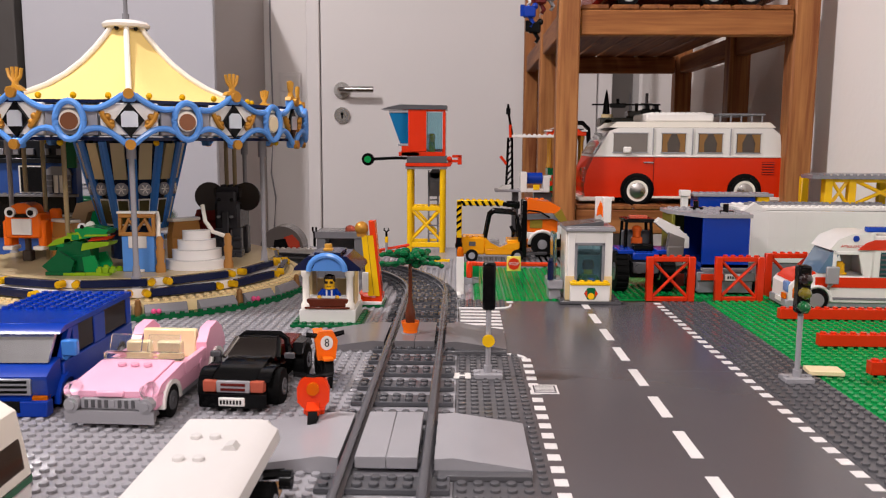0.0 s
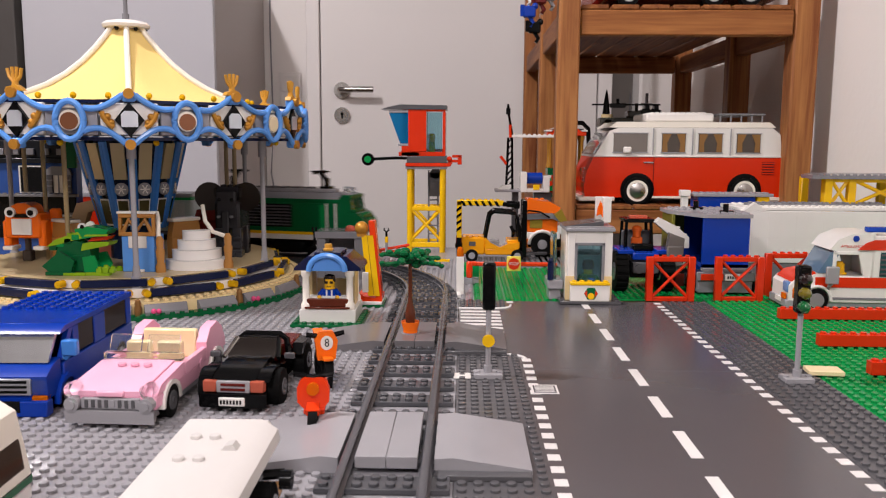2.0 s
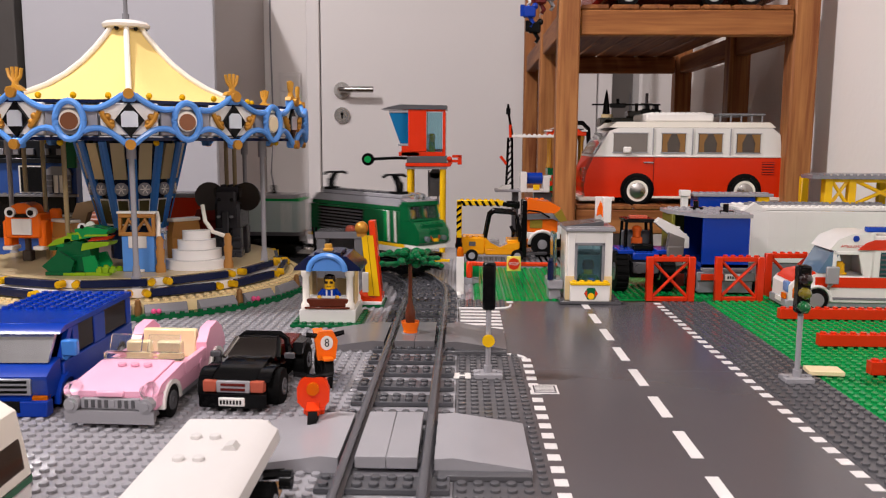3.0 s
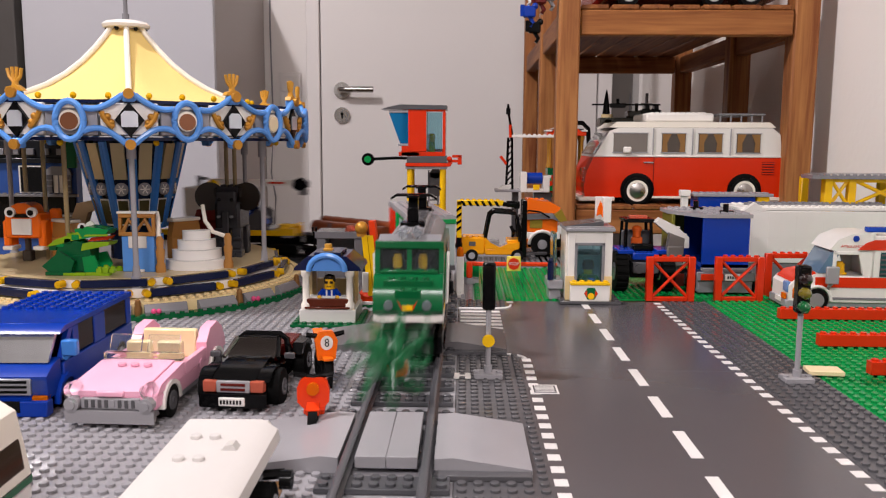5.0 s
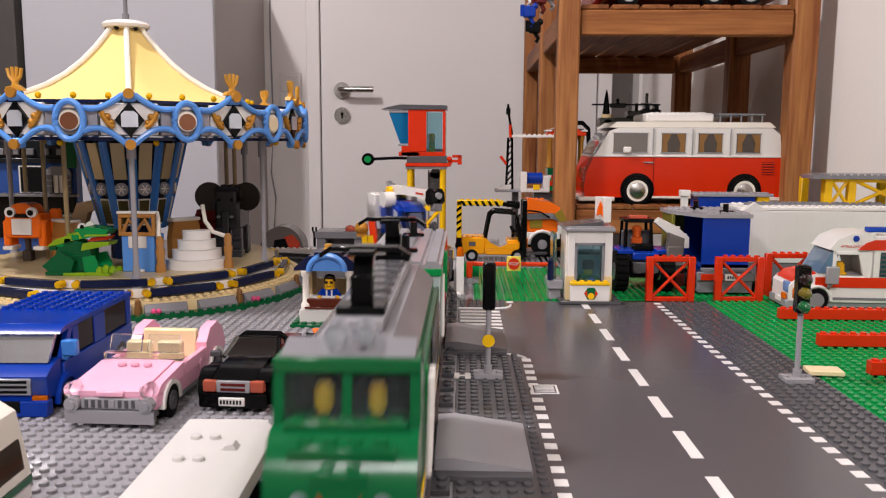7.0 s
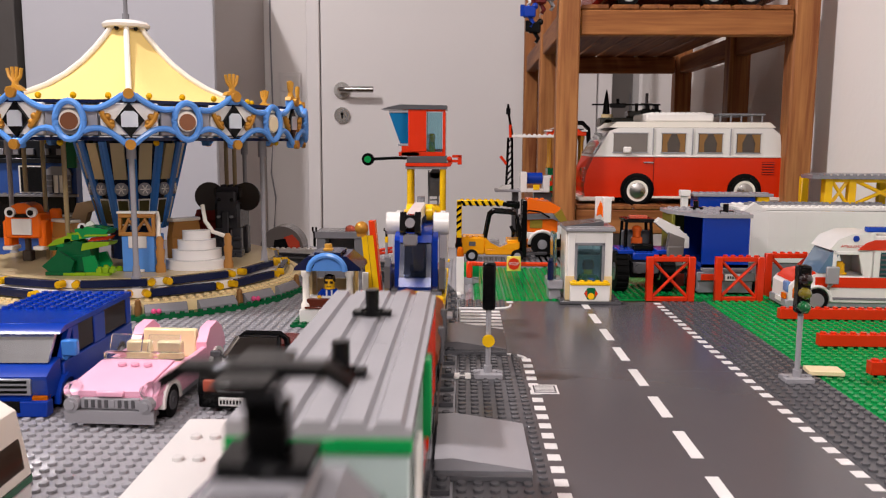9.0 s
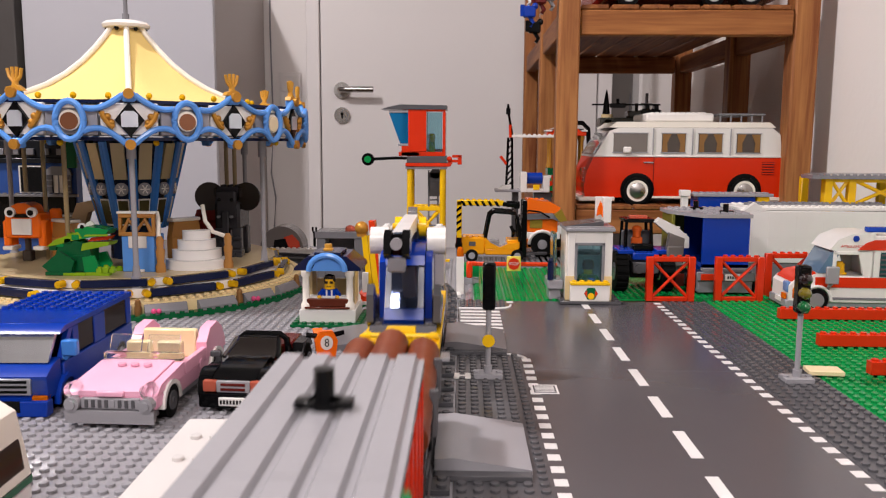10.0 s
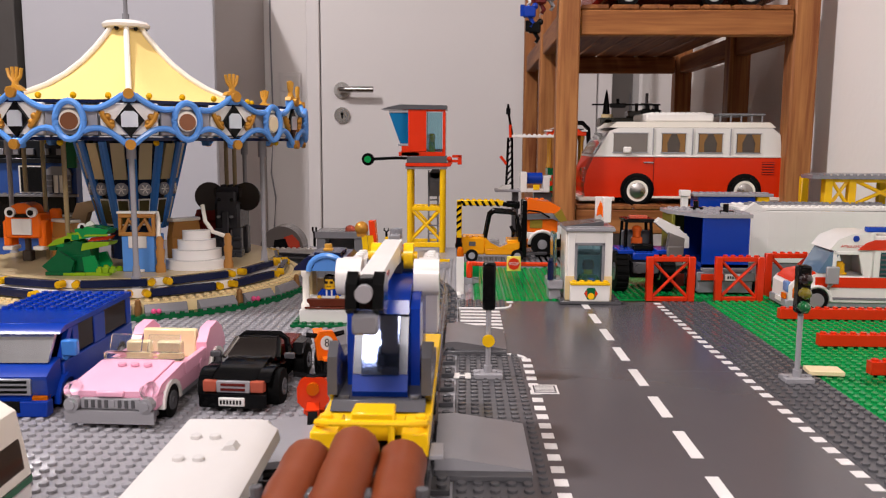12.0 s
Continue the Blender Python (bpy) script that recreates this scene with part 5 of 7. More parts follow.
def pink_car():
    ob = thing("convertible_car", "pink open toy convertible with cream seats", "toy car", -322, 508, 0, -2)
    # front towards -y
    part("chassis", S().box(-22, -60, 4, 22, 62, 9, 0.6), LGRAY, ob)
    part("bumper", S().prism([(-26, -66), (26, -66), (24, -58), (-24, -58)], 4, 11.5, "z"), LGRAY, ob, "light grey front bumper")
    part("body", S().box(-26, -62, 11, 26, -50, 19, 1).box(-25, -30, 9, 25, 60, 19, 1), PINK, ob)
    part("hood", S().prism([(-62, 19), (-62, 22), (-56, 25), (-18, 29), (-18, 19)], -20, 20, "x").prism([(-60, 19), (-54, 24), (-18, 28), (-18, 19)], -26, -20.2, "x").prism([(-60, 19), (-54, 24), (-18, 28), (-18, 19)], 20.2, 26, "x").box(-8, -64.5, 19, 8, -61, 22.5, 0.8), PINK, ob, "pink bonnet")
    part("hood_studs", S().studs(-12, -34, 28, 3, 1), PINK, ob)
    g = part("grille", S().box(-17, -64.5, 12, 17, -61.5, 18.4, 0.5), LGRAY, ob)
    for k in range(8):
        part("grille_slot", S().box(-14.6 + 3.9 * k, -65.2, 13, -12.6 + 3.9 * k, -64.2, 17.6, 0.2), DGRAY if k != 4 else LGRAY, g)
    for s in (-1, 1):
        part("headlight", S().cyl((s * 22, -65.5, 23), (s * 22, -58, 23), 4.1, n=16), CLEAR, ob, "clear round headlight")
        part("fog_lamp", S().cyl((s * 21.5, -67, 15), (s * 21.5, -61, 15), 4.3, n=16).cyl((s * 21.5, -68.5, 15), (s * 21.5, -66, 15), 2.6, n=12), LGRAY, ob)
        for y in (-40, 40):
            wheel(ob, s * 27, y, 10.6, 9, DGRAY, 6.4)
            part("wheel_arch", S().prism([(y + 14 * math.cos(math.pi * i / 8), 9 + 14 * math.sin(math.pi * i / 8)) for i in range(9)] + [(y + 11.4 * math.cos(math.pi * (8 - i) / 8), 9 + 11.4 * math.sin(math.pi * (8 - i) / 8)) for i in range(9)], s * 20, s * 27.4, "x"), WHITE, ob, "white wheel arch")
        part("fender", S().prism([(22, 19), (22, 30), (30, 38), (44, 40), (54, 34), (60, 24), (60, 19)], s * 19, s * 26, "x"), PINK, ob, "pink rounded rear fender")
        part("door_panel", S().box(s * 22, -17, 19, s * 26, 22, 27, 0.6).box(s * 26, 8, 17, s * 26.6, 13, 22, 0.3), PINK, ob)
        part("seat", S().box(s * 10 - 8, -2, 19, s * 10 + 8, 4, 36, 1).box(s * 10 - 8, -12, 12, s * 10 + 8, -2, 20, 1), mat("cream_plastic", "f0dcae"), ob, "cream seat")
    part("rear_seat", S().box(-18, 24, 19, 18, 30, 38, 1), mat("cream_plastic", "f0dcae"), ob, "cream rear bench")
    part("tail", S().box(-19, 31, 19, 19, 60, 27, 1), PINK, ob)
    part("windscreen", S().box(-25, -19, 28.4, 25, -14, 33, 0.6).prism([(-17, 33), (-15.6, 33), (-11, 43), (-12.4, 43)], -22, -2, "x").prism([(-17, 33), (-15.6, 33), (-11, 43), (-12.4, 43)], 2, 22, "x"), CLEAR, ob, "clear low windscreen")
    return ob


def blue_van():
    ob = thing("van", "blue toy van with smoked windows", "toy van", -403, 528, -3, 2)
    part("chassis", S().box(-28, -66, 4, 28, 70, 9, 0.6), BLACK, ob)
    part("bumper", S().box(-32, -70, 4, 32, -62, 14, 0.8), BLUE, ob)
    part("front", S().prism([(-66, 14), (-67, 28), (-58, 33), (-48, 35), (-48, 14)], -31, 31, "x"), BLUE, ob)
    g = part("grille", S().box(-16, -68.6, 17, 22, -66, 27, 0.5), SILVER, ob, "silver grille")
    for k in range(3):
        part("grille_bar", S().box(-14, -69.4, 18.5 + 3 * k, 20, -68.4, 20 + 3 * k, 0.2), BLACK, g)
    part("lower_grille", S().box(-26, -70.6, 7, 16, -69.4, 14, 0.3), BLACK, ob)
    for s in (-1, 1):
        part("headlight", S().box(s * 23 - 6, -68.4, 18, s * 23 + 7, -62, 26, 0.8), CLEAR, ob, "clear headlight")
        part("indicator", S().box(s * 27 - 5, -68, 11, s * 27 + 4, -62, 16.6, 0.6), CLEARORANGE, ob, "orange indicator")
        part("mirror", S().box(s * 32.4, -50, 36, s * 42, -45, 46, 1).tube([(s * 33, -46, 34), (s * 37, -47, 38)], 2, 6), mat("azure_plastic", "3b78c4"), ob, "lighter blue mirror")
        part("wheel_arch", S().prism([(-42 + 15 * math.cos(math.pi * i / 8), 8 + 16 * math.sin(math.pi * i / 8)) for i in range(9)] + [(-42 + 12.4 * math.cos(math.pi * (8 - i) / 8), 8 + 12.8 * math.sin(math.pi * (8 - i) / 8)) for i in range(9)], s * 30, s * 33.4, "x"), BLUE, ob)
        part("side", S().box(s * 28, -46, 9, s * 32, 68, 31, 0.6).box(s * 28.4, -30, 31, s * 31.6, -22, 50, 0.5).box(s * 28.4, 60, 31, s * 31.6, 68, 50, 0.5).box(s * 28.4, 2, 31, s * 31.6, 20, 50, 0.5).prism([(-48, 33), (-42, 33), (-30, 50), (-36, 50)], s * 28.4, s * 31.6, "x"), BLUE, ob)
        part("side_window", S().box(s * 29.4, -22, 32, s * 30.8, 60, 50, 0.3), SMOKE, ob, "smoked side window")
        for y in (-42, 46):
            wheel(ob, s * 32, y, 11.5, 10, LGRAY)
    # Pale metallic colour helps imitate the bright reflection on the glass.
    part("windscreen", S().prism([(-58, 34), (-55, 34), (-41, 52.6), (-44, 52.6)], -28, 28, "x"), mat("painted_reflection_glass", "c4c4c6", rough=0.2, metal=0.85), ob, "windscreen with a bright reflection put into its pale colour")
    part("rear_wall", S().box(-28, 64, 9, 28, 68, 50, 0.6), BLUE, ob)
    part("roof", S().box(-32, -40, 50, 32, 70, 54, 0.6).prism([(-49, 49.6), (-46, 52), (-40, 54), (-40, 50)], -32, 32, "x"), BLUE, ob)
    part("roof_studs", S().studs(-32, 0, 54, 8, 8), BLUE, ob)
    return ob


def black_car():
    ob = thing("off_road_car", "black toy off-road car with orange headlights", "toy car", -260, 523, 0, -3)
    part("chassis", S().box(-17, -44, 6, 17, 54, 12, 0.6), BLACK, ob)
    part("bumper", S().prism([(-21, -49), (-18, -50.5), (18, -50.5), (21, -49), (19, -40), (-19, -40)], 4, 12.4, "z"), BLACK, ob)
    part("number_plate", S().box(-8, -52, 5.4, 8, -50, 10.6, 0.4), WHITE, ob, "white number plate")
    for k in range(7):
        part("plate_mark", S().box(-7 + 2 * k, -52.4, 6.8, -5.8 + 2 * k, -51.9, 9.2, 0.1), BLACK, ob)
    part("body", S().box(-18.6, -46, 12, 18.6, 52, 19, 0.8), BLACK, ob)
    g = part("grille", S().box(-10.4, -48.5, 12.6, 10.4, -46, 20, 0.5), LGRAY, ob)
    for k in range(2):
        part("grille_bar", S().box(-7.6, -49.2, 14 + 3 * k, 7.6, -48.2, 15.6 + 3 * k, 0.2), mat("dark_red_plastic", "5c1410"), g)
    part("hood", S().prism([(-46, 19), (-46, 20.6), (-40, 23), (-20, 26), (-6, 26), (-6, 19)], -13.6, 13.6, "x"), BLACK, ob)
    for s in (-1, 1):
        part("headlight", S().box(s * 14.6 - 4.2, -48.4, 12.8, s * 14.6 + 4.2, -42, 20, 0.6), CLEARRED, ob, "clear orange-red headlight")
        part("fender", S().prism([(-46, 19), (-44, 22), (-36, 24.4), (-22, 24.4), (-14, 22), (-10, 19)], s * 14, s * 22, "x"), BLACK, ob)
        part("fender", S().prism([(20, 19), (26, 26), (46, 26), (52, 19)], s * 17.2, s * 25, "x"), BLACK, ob)
        for y in (-28, 36):
            wheel(ob, s * 26, y, 11.5, 9, DGRAY, 6)
        part("mirror", S().box(s * 21, -10, 24, s * 28, -7, 28, 0.8), DGRAY, ob)
        part("windscreen_post", S().tube([(s * 18, -12, 25), (s * 14, 4, 34)], 1.5, 8), CHROME if s < 0 else BLACK, ob)
    part("windscreen", S().prism([(-12, 25), (-10, 25), (6, 34), (4, 34)], -15.5, 15.5, "x"), mat("dark_smoked_screen", "1a1412", rough=0.06, coat=1.0), ob, "dark smoked windscreen")
    part("roll_bar", S().tube([(-18, 14, 19), (-16, 16, 31), (-12, 16, 34), (12, 16, 34), (16, 16, 31), (18, 14, 19)], 2.2, 8).box(-12, 5, 32.6, 12, 16, 34.6, 0.8), BLACK, ob)
    for x in (-14, 2):
        part("seat", S().box(x, 2, 19, x + 12, 8, 31, 1), mat("dark_red_plastic", "5c1410"), ob)
    part("load_bed", S().box(-18, 16, 19, 18, 50, 27, 1), mat("dark_red_plastic", "5c1410"), ob)
    return ob


pink_car()
blue_van()
black_car()

mb = thing("motorbike", "orange toy motorbike with a white number disc", "toy motorbike", -219, 540, 0, 20)
mb.scale = (0.84, 0.84, 0.98)
for y in (-18, 18):
    part("wheel", S().cyl((-2.6, y, 10), (2.6, y, 10), 10, n=22).cyl((-3, y, 10), (3, y, 10), 4, n=12), RUBBER, mb)
part("frame", S().box(-3, -12, 9, 3, 14, 20, 1).tube([(-4, -18, 10), (-4, -12, 32)], 1.6, 8).tube([(4, -18, 10), (4, -12, 32)], 1.6, 8), BLACK, mb)
part("fairing", S().prism([(-7, 20), (7, 20), (9, 33), (5, 40), (-5, 40), (-9, 33)], -17, -12, "y").prism([(-14, 22), (-10, 33), (6, 30), (26, 34), (24, 29), (4, 22)], -4, 4, "x").box(-4, -26, 21, 4, -12, 23, 0.8), ORANGE, mb, "orange fairing")
part("number_disc", S().cyl((0, -18.2, 32), (0, -17, 32), 4.9, n=20), WHITE, mb, "white number disc")
text_part("number", "8", 8, BLACK, mb, pose(0, -0.0184, 0.032, 90, 0, 0))
part("handlebar", S().tube([(-15, -10, 37), (-6, -12, 36), (6, -12, 36), (15, -10, 37)], 1.8, 8), BLACK, mb)

sc = thing("scooter", "red-orange toy scooter with an orange headlight", "toy scooter", -210, 460, 0, 6)
for y in (-17, 14):
    part("wheel", S().cyl((-2.6, y, 6.8), (2.6, y, 6.8), 6.8, n=18).cyl((-3, y, 6.8), (3, y, 6.8), 3, n=12), RUBBER, sc)
part("front_shield", S().prism([(-5.5, 13), (5.5, 13), (9, 17), (9.2, 25), (7.6, 29), (5, 31), (-5, 31), (-7.6, 29), (-9.2, 25), (-9, 17)], -13, -9, "y").prism([(-19, 14), (-18, 10.5), (-10, 10), (-9, 17), (-14, 17)], -3.6, 3.6, "x"), REDORANGE, sc, "red-orange front shield")
part("body", S().box(-6, -9, 8, 6, 8, 11, 0.8).prism([(4, 9), (2, 20), (8, 24), (22, 22), (24, 12), (20, 9)], -6, 6, "x"), REDORANGE, sc)
part("headlight", S().cyl((0, -16, 25), (0, -12.6, 25), 3.6, n=16), CLEARORANGE, sc, "clear orange headlight")
part("handlebar", S().tube([(-11, -8, 32), (0, -11, 31), (11, -8, 32)], 1.6, 8), BLACK, sc)

# white car close by and a cream truck at its side
wc = thing("white_car", "white toy car with smooth sloped roof edges", "toy car", -226, 282, 0, 1.5)
part("chassis", S().box(-22, -84, 5, 22, 72, 10, 0.6), mat("nougat_plastic", "a9763c"), wc)
part("body", S().box(-20, -84, 10, 14, 70, 26, 1), BLACK, wc)
part("roof", S().prism([(-23, 31), (-20, 38.5), (13, 38.5), (20, 34), (21, 29), (-23, 29)], -86, 74, "y").box(-20, 74, 30, 16, 80, 36.5, 2), mat("worn_white_plastic", "cecac7", rough=0.35), wc, "smooth white roof")
part("roof_studs", S().studs(-14, 46, 38.4, 2, 1).studs(-14, 22, 38.4, 2, 1).prism([(4, 38.4), (11, 38.4), (9, 41), (6, 40.4)], 36, 42, "y"), mat("worn_white_plastic", "cecac7", rough=0.35), wc)
for s in (-1, 1):
    for y in (-50, 44):
        wheel(wc, s * 24, y, 10.5, 9)
part("mirror", S().tube([(18, 50, 22), (27, 52, 22)], 2.4, 8).cyl((26, 48, 21), (31, 48, 21), 4.2, n=14), BLACK, wc)

ct = thing("cream_truck", "cream white toy truck with a green stripe", "toy truck", -338, 268, 0, 2)
part("chassis", S().box(-26, -70, 6, 26, 60, 11, 0.6), BLACK, ct)
part("lower_body", S().box(-30, -74, 11, 31, 62, 18, 0.8), WHITE, ct)
part("stripe", S().box(-30.4, -74.4, 18, 31.4, 62.4, 22, 0.4), DGREEN, ct, "green stripe")
part("upper_body", S().prism([(-30, 22), (31, 22), (29, 34), (26, 50), (20, 54), (-20, 54), (-26, 50)], -74, 62, "y"), OLDWHITE, ct)
part("window", S().prism([(26, 24), (30.6, 24), (28.8, 38), (25, 42)], 38, 58, "y"), SMOKE, ct, "smoked window")
for s in (-1, 1):
    for y in (-46, 38):
        wheel(ct, s * 29, y, 10.5, 9)

# ---------------------------------------------------------------- traffic lights


def traffic_light(x, y, facing, lamps, label):
    ob = thing("traffic_light", label, "traffic light", x, y, 0, facing, group="traffic lights")
    part("base_plate", S().box(-10, -7, 0.4, 10, 7, 4, 0.4).studs(-12, -4, 3.4, 1, 1).studs(4, -4, 3.4, 1, 1), LGRAY, ob, "light grey base")
    part("post", S().cyl((0, 0, 4), (0, 0, 50), 1.9, n=12).cyl((0, 0, 4), (0, 0, 9), 3, n=12), LGRAY, ob)
    part("housing", S().box(-4.4, -4.4, 49, 4.4, 4.4, 82, 1.2), BLACK, ob, "black lamp housing")
    for k, (m, on) in enumerate(lamps):
        part("lens", S().cyl((0, -7, 54 + 9.4 * k), (0, -4, 54 + 9.4 * k), 3.9, 4.3, 16).ball((0, -6, 54 + 9.4 * k), 3.9, 12, 6), m, ob)
    return ob


t1 = traffic_light(-106, 557, 180, [(CLEARGREEN, 0), (CLEARYEL, 0), (CLEARRED, 0)], "black toy traffic light with a yellow disc on its post")
part("button_disc", S().cyl((0, 3.6, 27), (0, 1.4, 27), 4.4, n=18), YELLOW, t1, "yellow round disc")
part("cell_grid", S().box(12, -6, 0.4, 24, 6, 1.6, 0.3), WHITE, t1)
traffic_light(108, 556, 0, [(mat("dark_clear_green", "0c5a2e", rough=0.06, coat=1.0), 0), (mat("dark_clear_amber", "6e6010", rough=0.06, coat=1.0), 0), (mat("dark_clear_red", "1c0606", rough=0.06, coat=1.0), 0)], "black toy traffic light with green and amber lenses")
solid("cream_tile", S().box(0, 0, 0, 24, 16, 3.2, 0.4), mat("cream_plastic", "f0dcae"), "loose cream coloured toy plate on the pavement", "toy plate", x=121, y=566, z=1.8, rz=-6)

# ---------------------------------------------------------------- green yard with the barrier and the booth
plate("green_baseplate", "green studded yard plate behind the barrier", -112, 838, 12, 27, GREEN)
plate("grey_baseplate", "light grey studded plate at the back edge", -448, 1092, 40, 21, LGRAY, lambda x, y: y > 1130)
plate("grey_baseplate", "light grey plate at the far back", -736, 852, 36, 51, LGRAY, lambda x, y: True)
plate("grey_baseplate", "grey plate under the working machines", -128, 1064, 34, 24, MGRAY, lambda x, y: y > 1150)
solid("back_strip", S().box(0, 0, 0, 118, 8, 9.6, 0.3).studs(0, 0, 9.6, 14, 1), WHITE, "white studded brick row behind the track", "toy brick", x=-450, y=1150, z=0.4)
dome = thing("dark_dome", "dark grey and red toy dome shell", "toy dome", -392, 1210, 0)
part("shell", S().prism([(-34 + 5, 0.4)] + [(32 * math.cos(math.pi * (1 - i / 12)), 4 + 34 * math.sin(math.pi * i / 12)) for i in range(13)] + [(30, 0.4)], -20, 20, "y"), mat("brown_grey_plastic", "57504c"), dome)
part("red_face", S().prism([(2, 4), (4, 22), (16, 26), (26, 16), (28, 4)], -21.4, -20, "y"), mat("brick_red_plastic", "a03826"), dome, "dull red front")
part("opening", S().prism([(-12, 3), (-10, 18), (6, 20), (12, 3)], -22.6, -21.2, "y"), BLACK, dome)

bo = thing("guard_booth", "white toy guard booth with glass door", "booth", -27, 828, 0)
part("base_plate", S().box(2, -10, 0.4, 64, 50, 3.4, 0.4).studs(0, -10, 3.4, 1, 1).studs(56, -10, 3.4, 1, 2), DGRAY, bo)
part("side_wall", S().box(8, 4, 3.4, 12, 46, 74, 0.5), OLDWHITE, bo)
part("front_wall", S().box(10, 0, 3.4, 17, 4, 74, 0.4).box(47, 0, 3.4, 55, 4, 74, 0.4).box(17, 0, 62, 47, 4, 74, 0.4), WHITE, bo)
part("tan_corner", S().box(7.6, -0.6, 3.4, 17, 0.4, 28, 0.3), TAN, bo)
part("tan_corner", S().box(47, -0.6, 3.4, 55.4, 0.4, 28, 0.3), TAN, bo)
part("side_wall", S().box(50, 4, 3.4, 55, 46, 74, 0.5), WHITE, bo)
part("back_wall", S().box(12, 42, 3.4, 50, 46, 44, 0.5), WHITE, bo)
part("roof", S().box(7, -3, 74, 57, 50, 77.6, 0.5).box(8, -2, 77.6, 56, 48, 79, 0.5), LGRAY, bo, "light grey flat roof")
part("roof_deck", S().prism([(6, 79), (46, 79), (46, 84)], 4, 46, "y"), DGRAY, bo)
dd = part("door", S().box(19, 1.2, 4, 45, 2.4, 60, 0.2), CLEARBLUE, bo, "clear pale blue glass door")
part("door_frame", S().box(17, -1, 3.4, 19.6, 5, 62, 0.3).box(44.5, -1, 3.4, 47.4, 5, 62, 0.3).box(17, -1, 59.6, 47.4, 5, 62.4, 0.3), MGRAY, dd)
part("desk", S().box(12, -9, 3.4, 52, -3, 20, 0.5), WHITE, bo, "white desk")
part("desk_top", S().box(12, -10, 20, 52, -2, 23, 0.4).studs(12, -10, 23, 5, 1), YELLOW, bo, "yellow studded desk top")
part("desk_badge", S().cyl((33, -9.6, 11.5), (33, -8.6, 11.5), 7, n=6), DGREEN, bo, "dark green badge")
part("badge_dot", S().cyl((33, -10.4, 9), (33, -9.4, 9), 3.4, n=14), YELLOW, bo)
part("badge_side", S().prism([(26, 12), (29, 8), (29, 15)], -10, -9.4, "y").prism([(40, 12), (37, 8), (37, 15)], -10, -9.4, "y"), RED, bo)
sg = part("sign", S().box(46, 8, 82.4, 54, 26, 108, 0.6).box(40, 22, 84, 47, 26, 108, 0.6), WHITE, bo, "white sign board")
part("sign_mark", S().prism([(10, 88), (22, 90), (20, 102), (12, 98)], 45.2, 45.9, "x").prism([(41, 88), (46, 90), (45, 104), (42, 96)], 21, 21.8, "y"), ORANGE, sg)
doll("toy_guard", [(S().box(-7, -3, 10, 7, 3, 26, 1.5).tube([(-7, 0, 24), (-11, -3, 17), (-9, -7, 14)], 2.3).tube([(7, 0, 24), (11, -3, 17), (9, -7, 14)], 2.3), mat("toy_green_jacket", "2c7a3c")),
                   (S().box(-6, -4, 0, 6, 3, 10, 1), DGRAY), (S().cyl((0, 0, 26), (0, 0, 35), 4.8), SKIN), (S().lathe([(5.8, 31), (6.2, 36), (5, 40), (2, 41)], 0, 0.8, 12), BROWN),
                   (S().box(0, -3.6, 13, 6, -2.9, 22, 0.2), mat("azure_plastic", "3b78c4"))], "small toy guard in a green jacket", 5, 836, 3.4)
side = thing("booth_window", "clear blue bay beside the booth", "window", -36, 838, 0)
part("sill", S().box(0, 0, 12, 16, 34, 22, 1).box(2, 4, 0.4, 14, 30, 12, 0.6), LGRAY, side)
part("pane", S().box(5, 4, 22, 9, 30, 70, 0.4), CLEARBLUE, side, "clear blue pane")
part("tool", S().cyl((3, 2, 22), (3, 2, 40), 3.4).ball((3, 2, 42), 3, 8, 5), DBLUE, side)


def red_gate(x, y, rz=0):
    ob = thing("red_gate", "red toy lattice gate with a cross brace", "gate", x, y, 0, rz, group="red gates")
    part("post", S().box(0, 0, 0.4, 7, 7, 47, 0.6), RED, ob)
    part("post", S().box(43, 0, 0.4, 50, 7, 47, 0.6), RED, ob)
    part("rail", S().box(7, 0.5, 42, 43, 6.5, 47, 0.5).studs(6, 0, 47, 5, 1), RED, ob)
    part("rail", S().box(7, 0.5, 0.4, 43, 6.5, 5, 0.5), RED, ob)
    part("brace", S().tube([(7, 3.4, 5), (43, 3.4, 42)], 1.7, 8), RED, ob)
    part("brace", S().tube([(43, 4.4, 5), (7, 4.4, 42)], 1.7, 8), RED, ob)
    return ob


red_gate(66, 838)
red_gate(138, 842)
red_gate(200, 872)

br = thing("barrier", "red toy road barrier with a stop sign", "barrier", -120, 928, 0)
part("bar", S().box(8, 0, 22, 104, 5, 26.5, 1.2).box(0, -2, 8, 7, 6, 27, 1.5).box(3, -1, 22, 12, 5, 27, 1), REDORANGE, br, "red barrier bar")
sp = part("sign", S().box(46, -4, 17, 62, -0.4, 34, 0.6), mat("sign_yellow", "ecd85a"), br, "yellow square sign")
part("octagon", S().cyl((54, -4.8, 25.5), (54, -3.8, 25.5), 7, n=8), RED, sp, "red octagon")
text_part("stop_word", "STOP", 4.6, WHITE, br, pose(0.054, -0.0052, 0.0255, 90, 0, 0))
part("foot", S().box(0, -2, 0.4, 7, 6, 8, 0.5), LGRAY, br)
wp = thing("white_post", "white toy post with an orange lamp", "post", -131, 862, 0)
part("post", S().box(0, 0, 0.4, 8, 8, 42, 0.4).box(1, -16, 0.4, 5, 0, 4, 0.3), WHITE, wp)
part("lamp", S().cyl((4, 4, 42), (4, 4, 45), 3.8).lathe([(3.6, 45), (3.6, 49), (2, 52)], 4, 4, 14), CLEARORANGE, wp, "clear orange lamp")
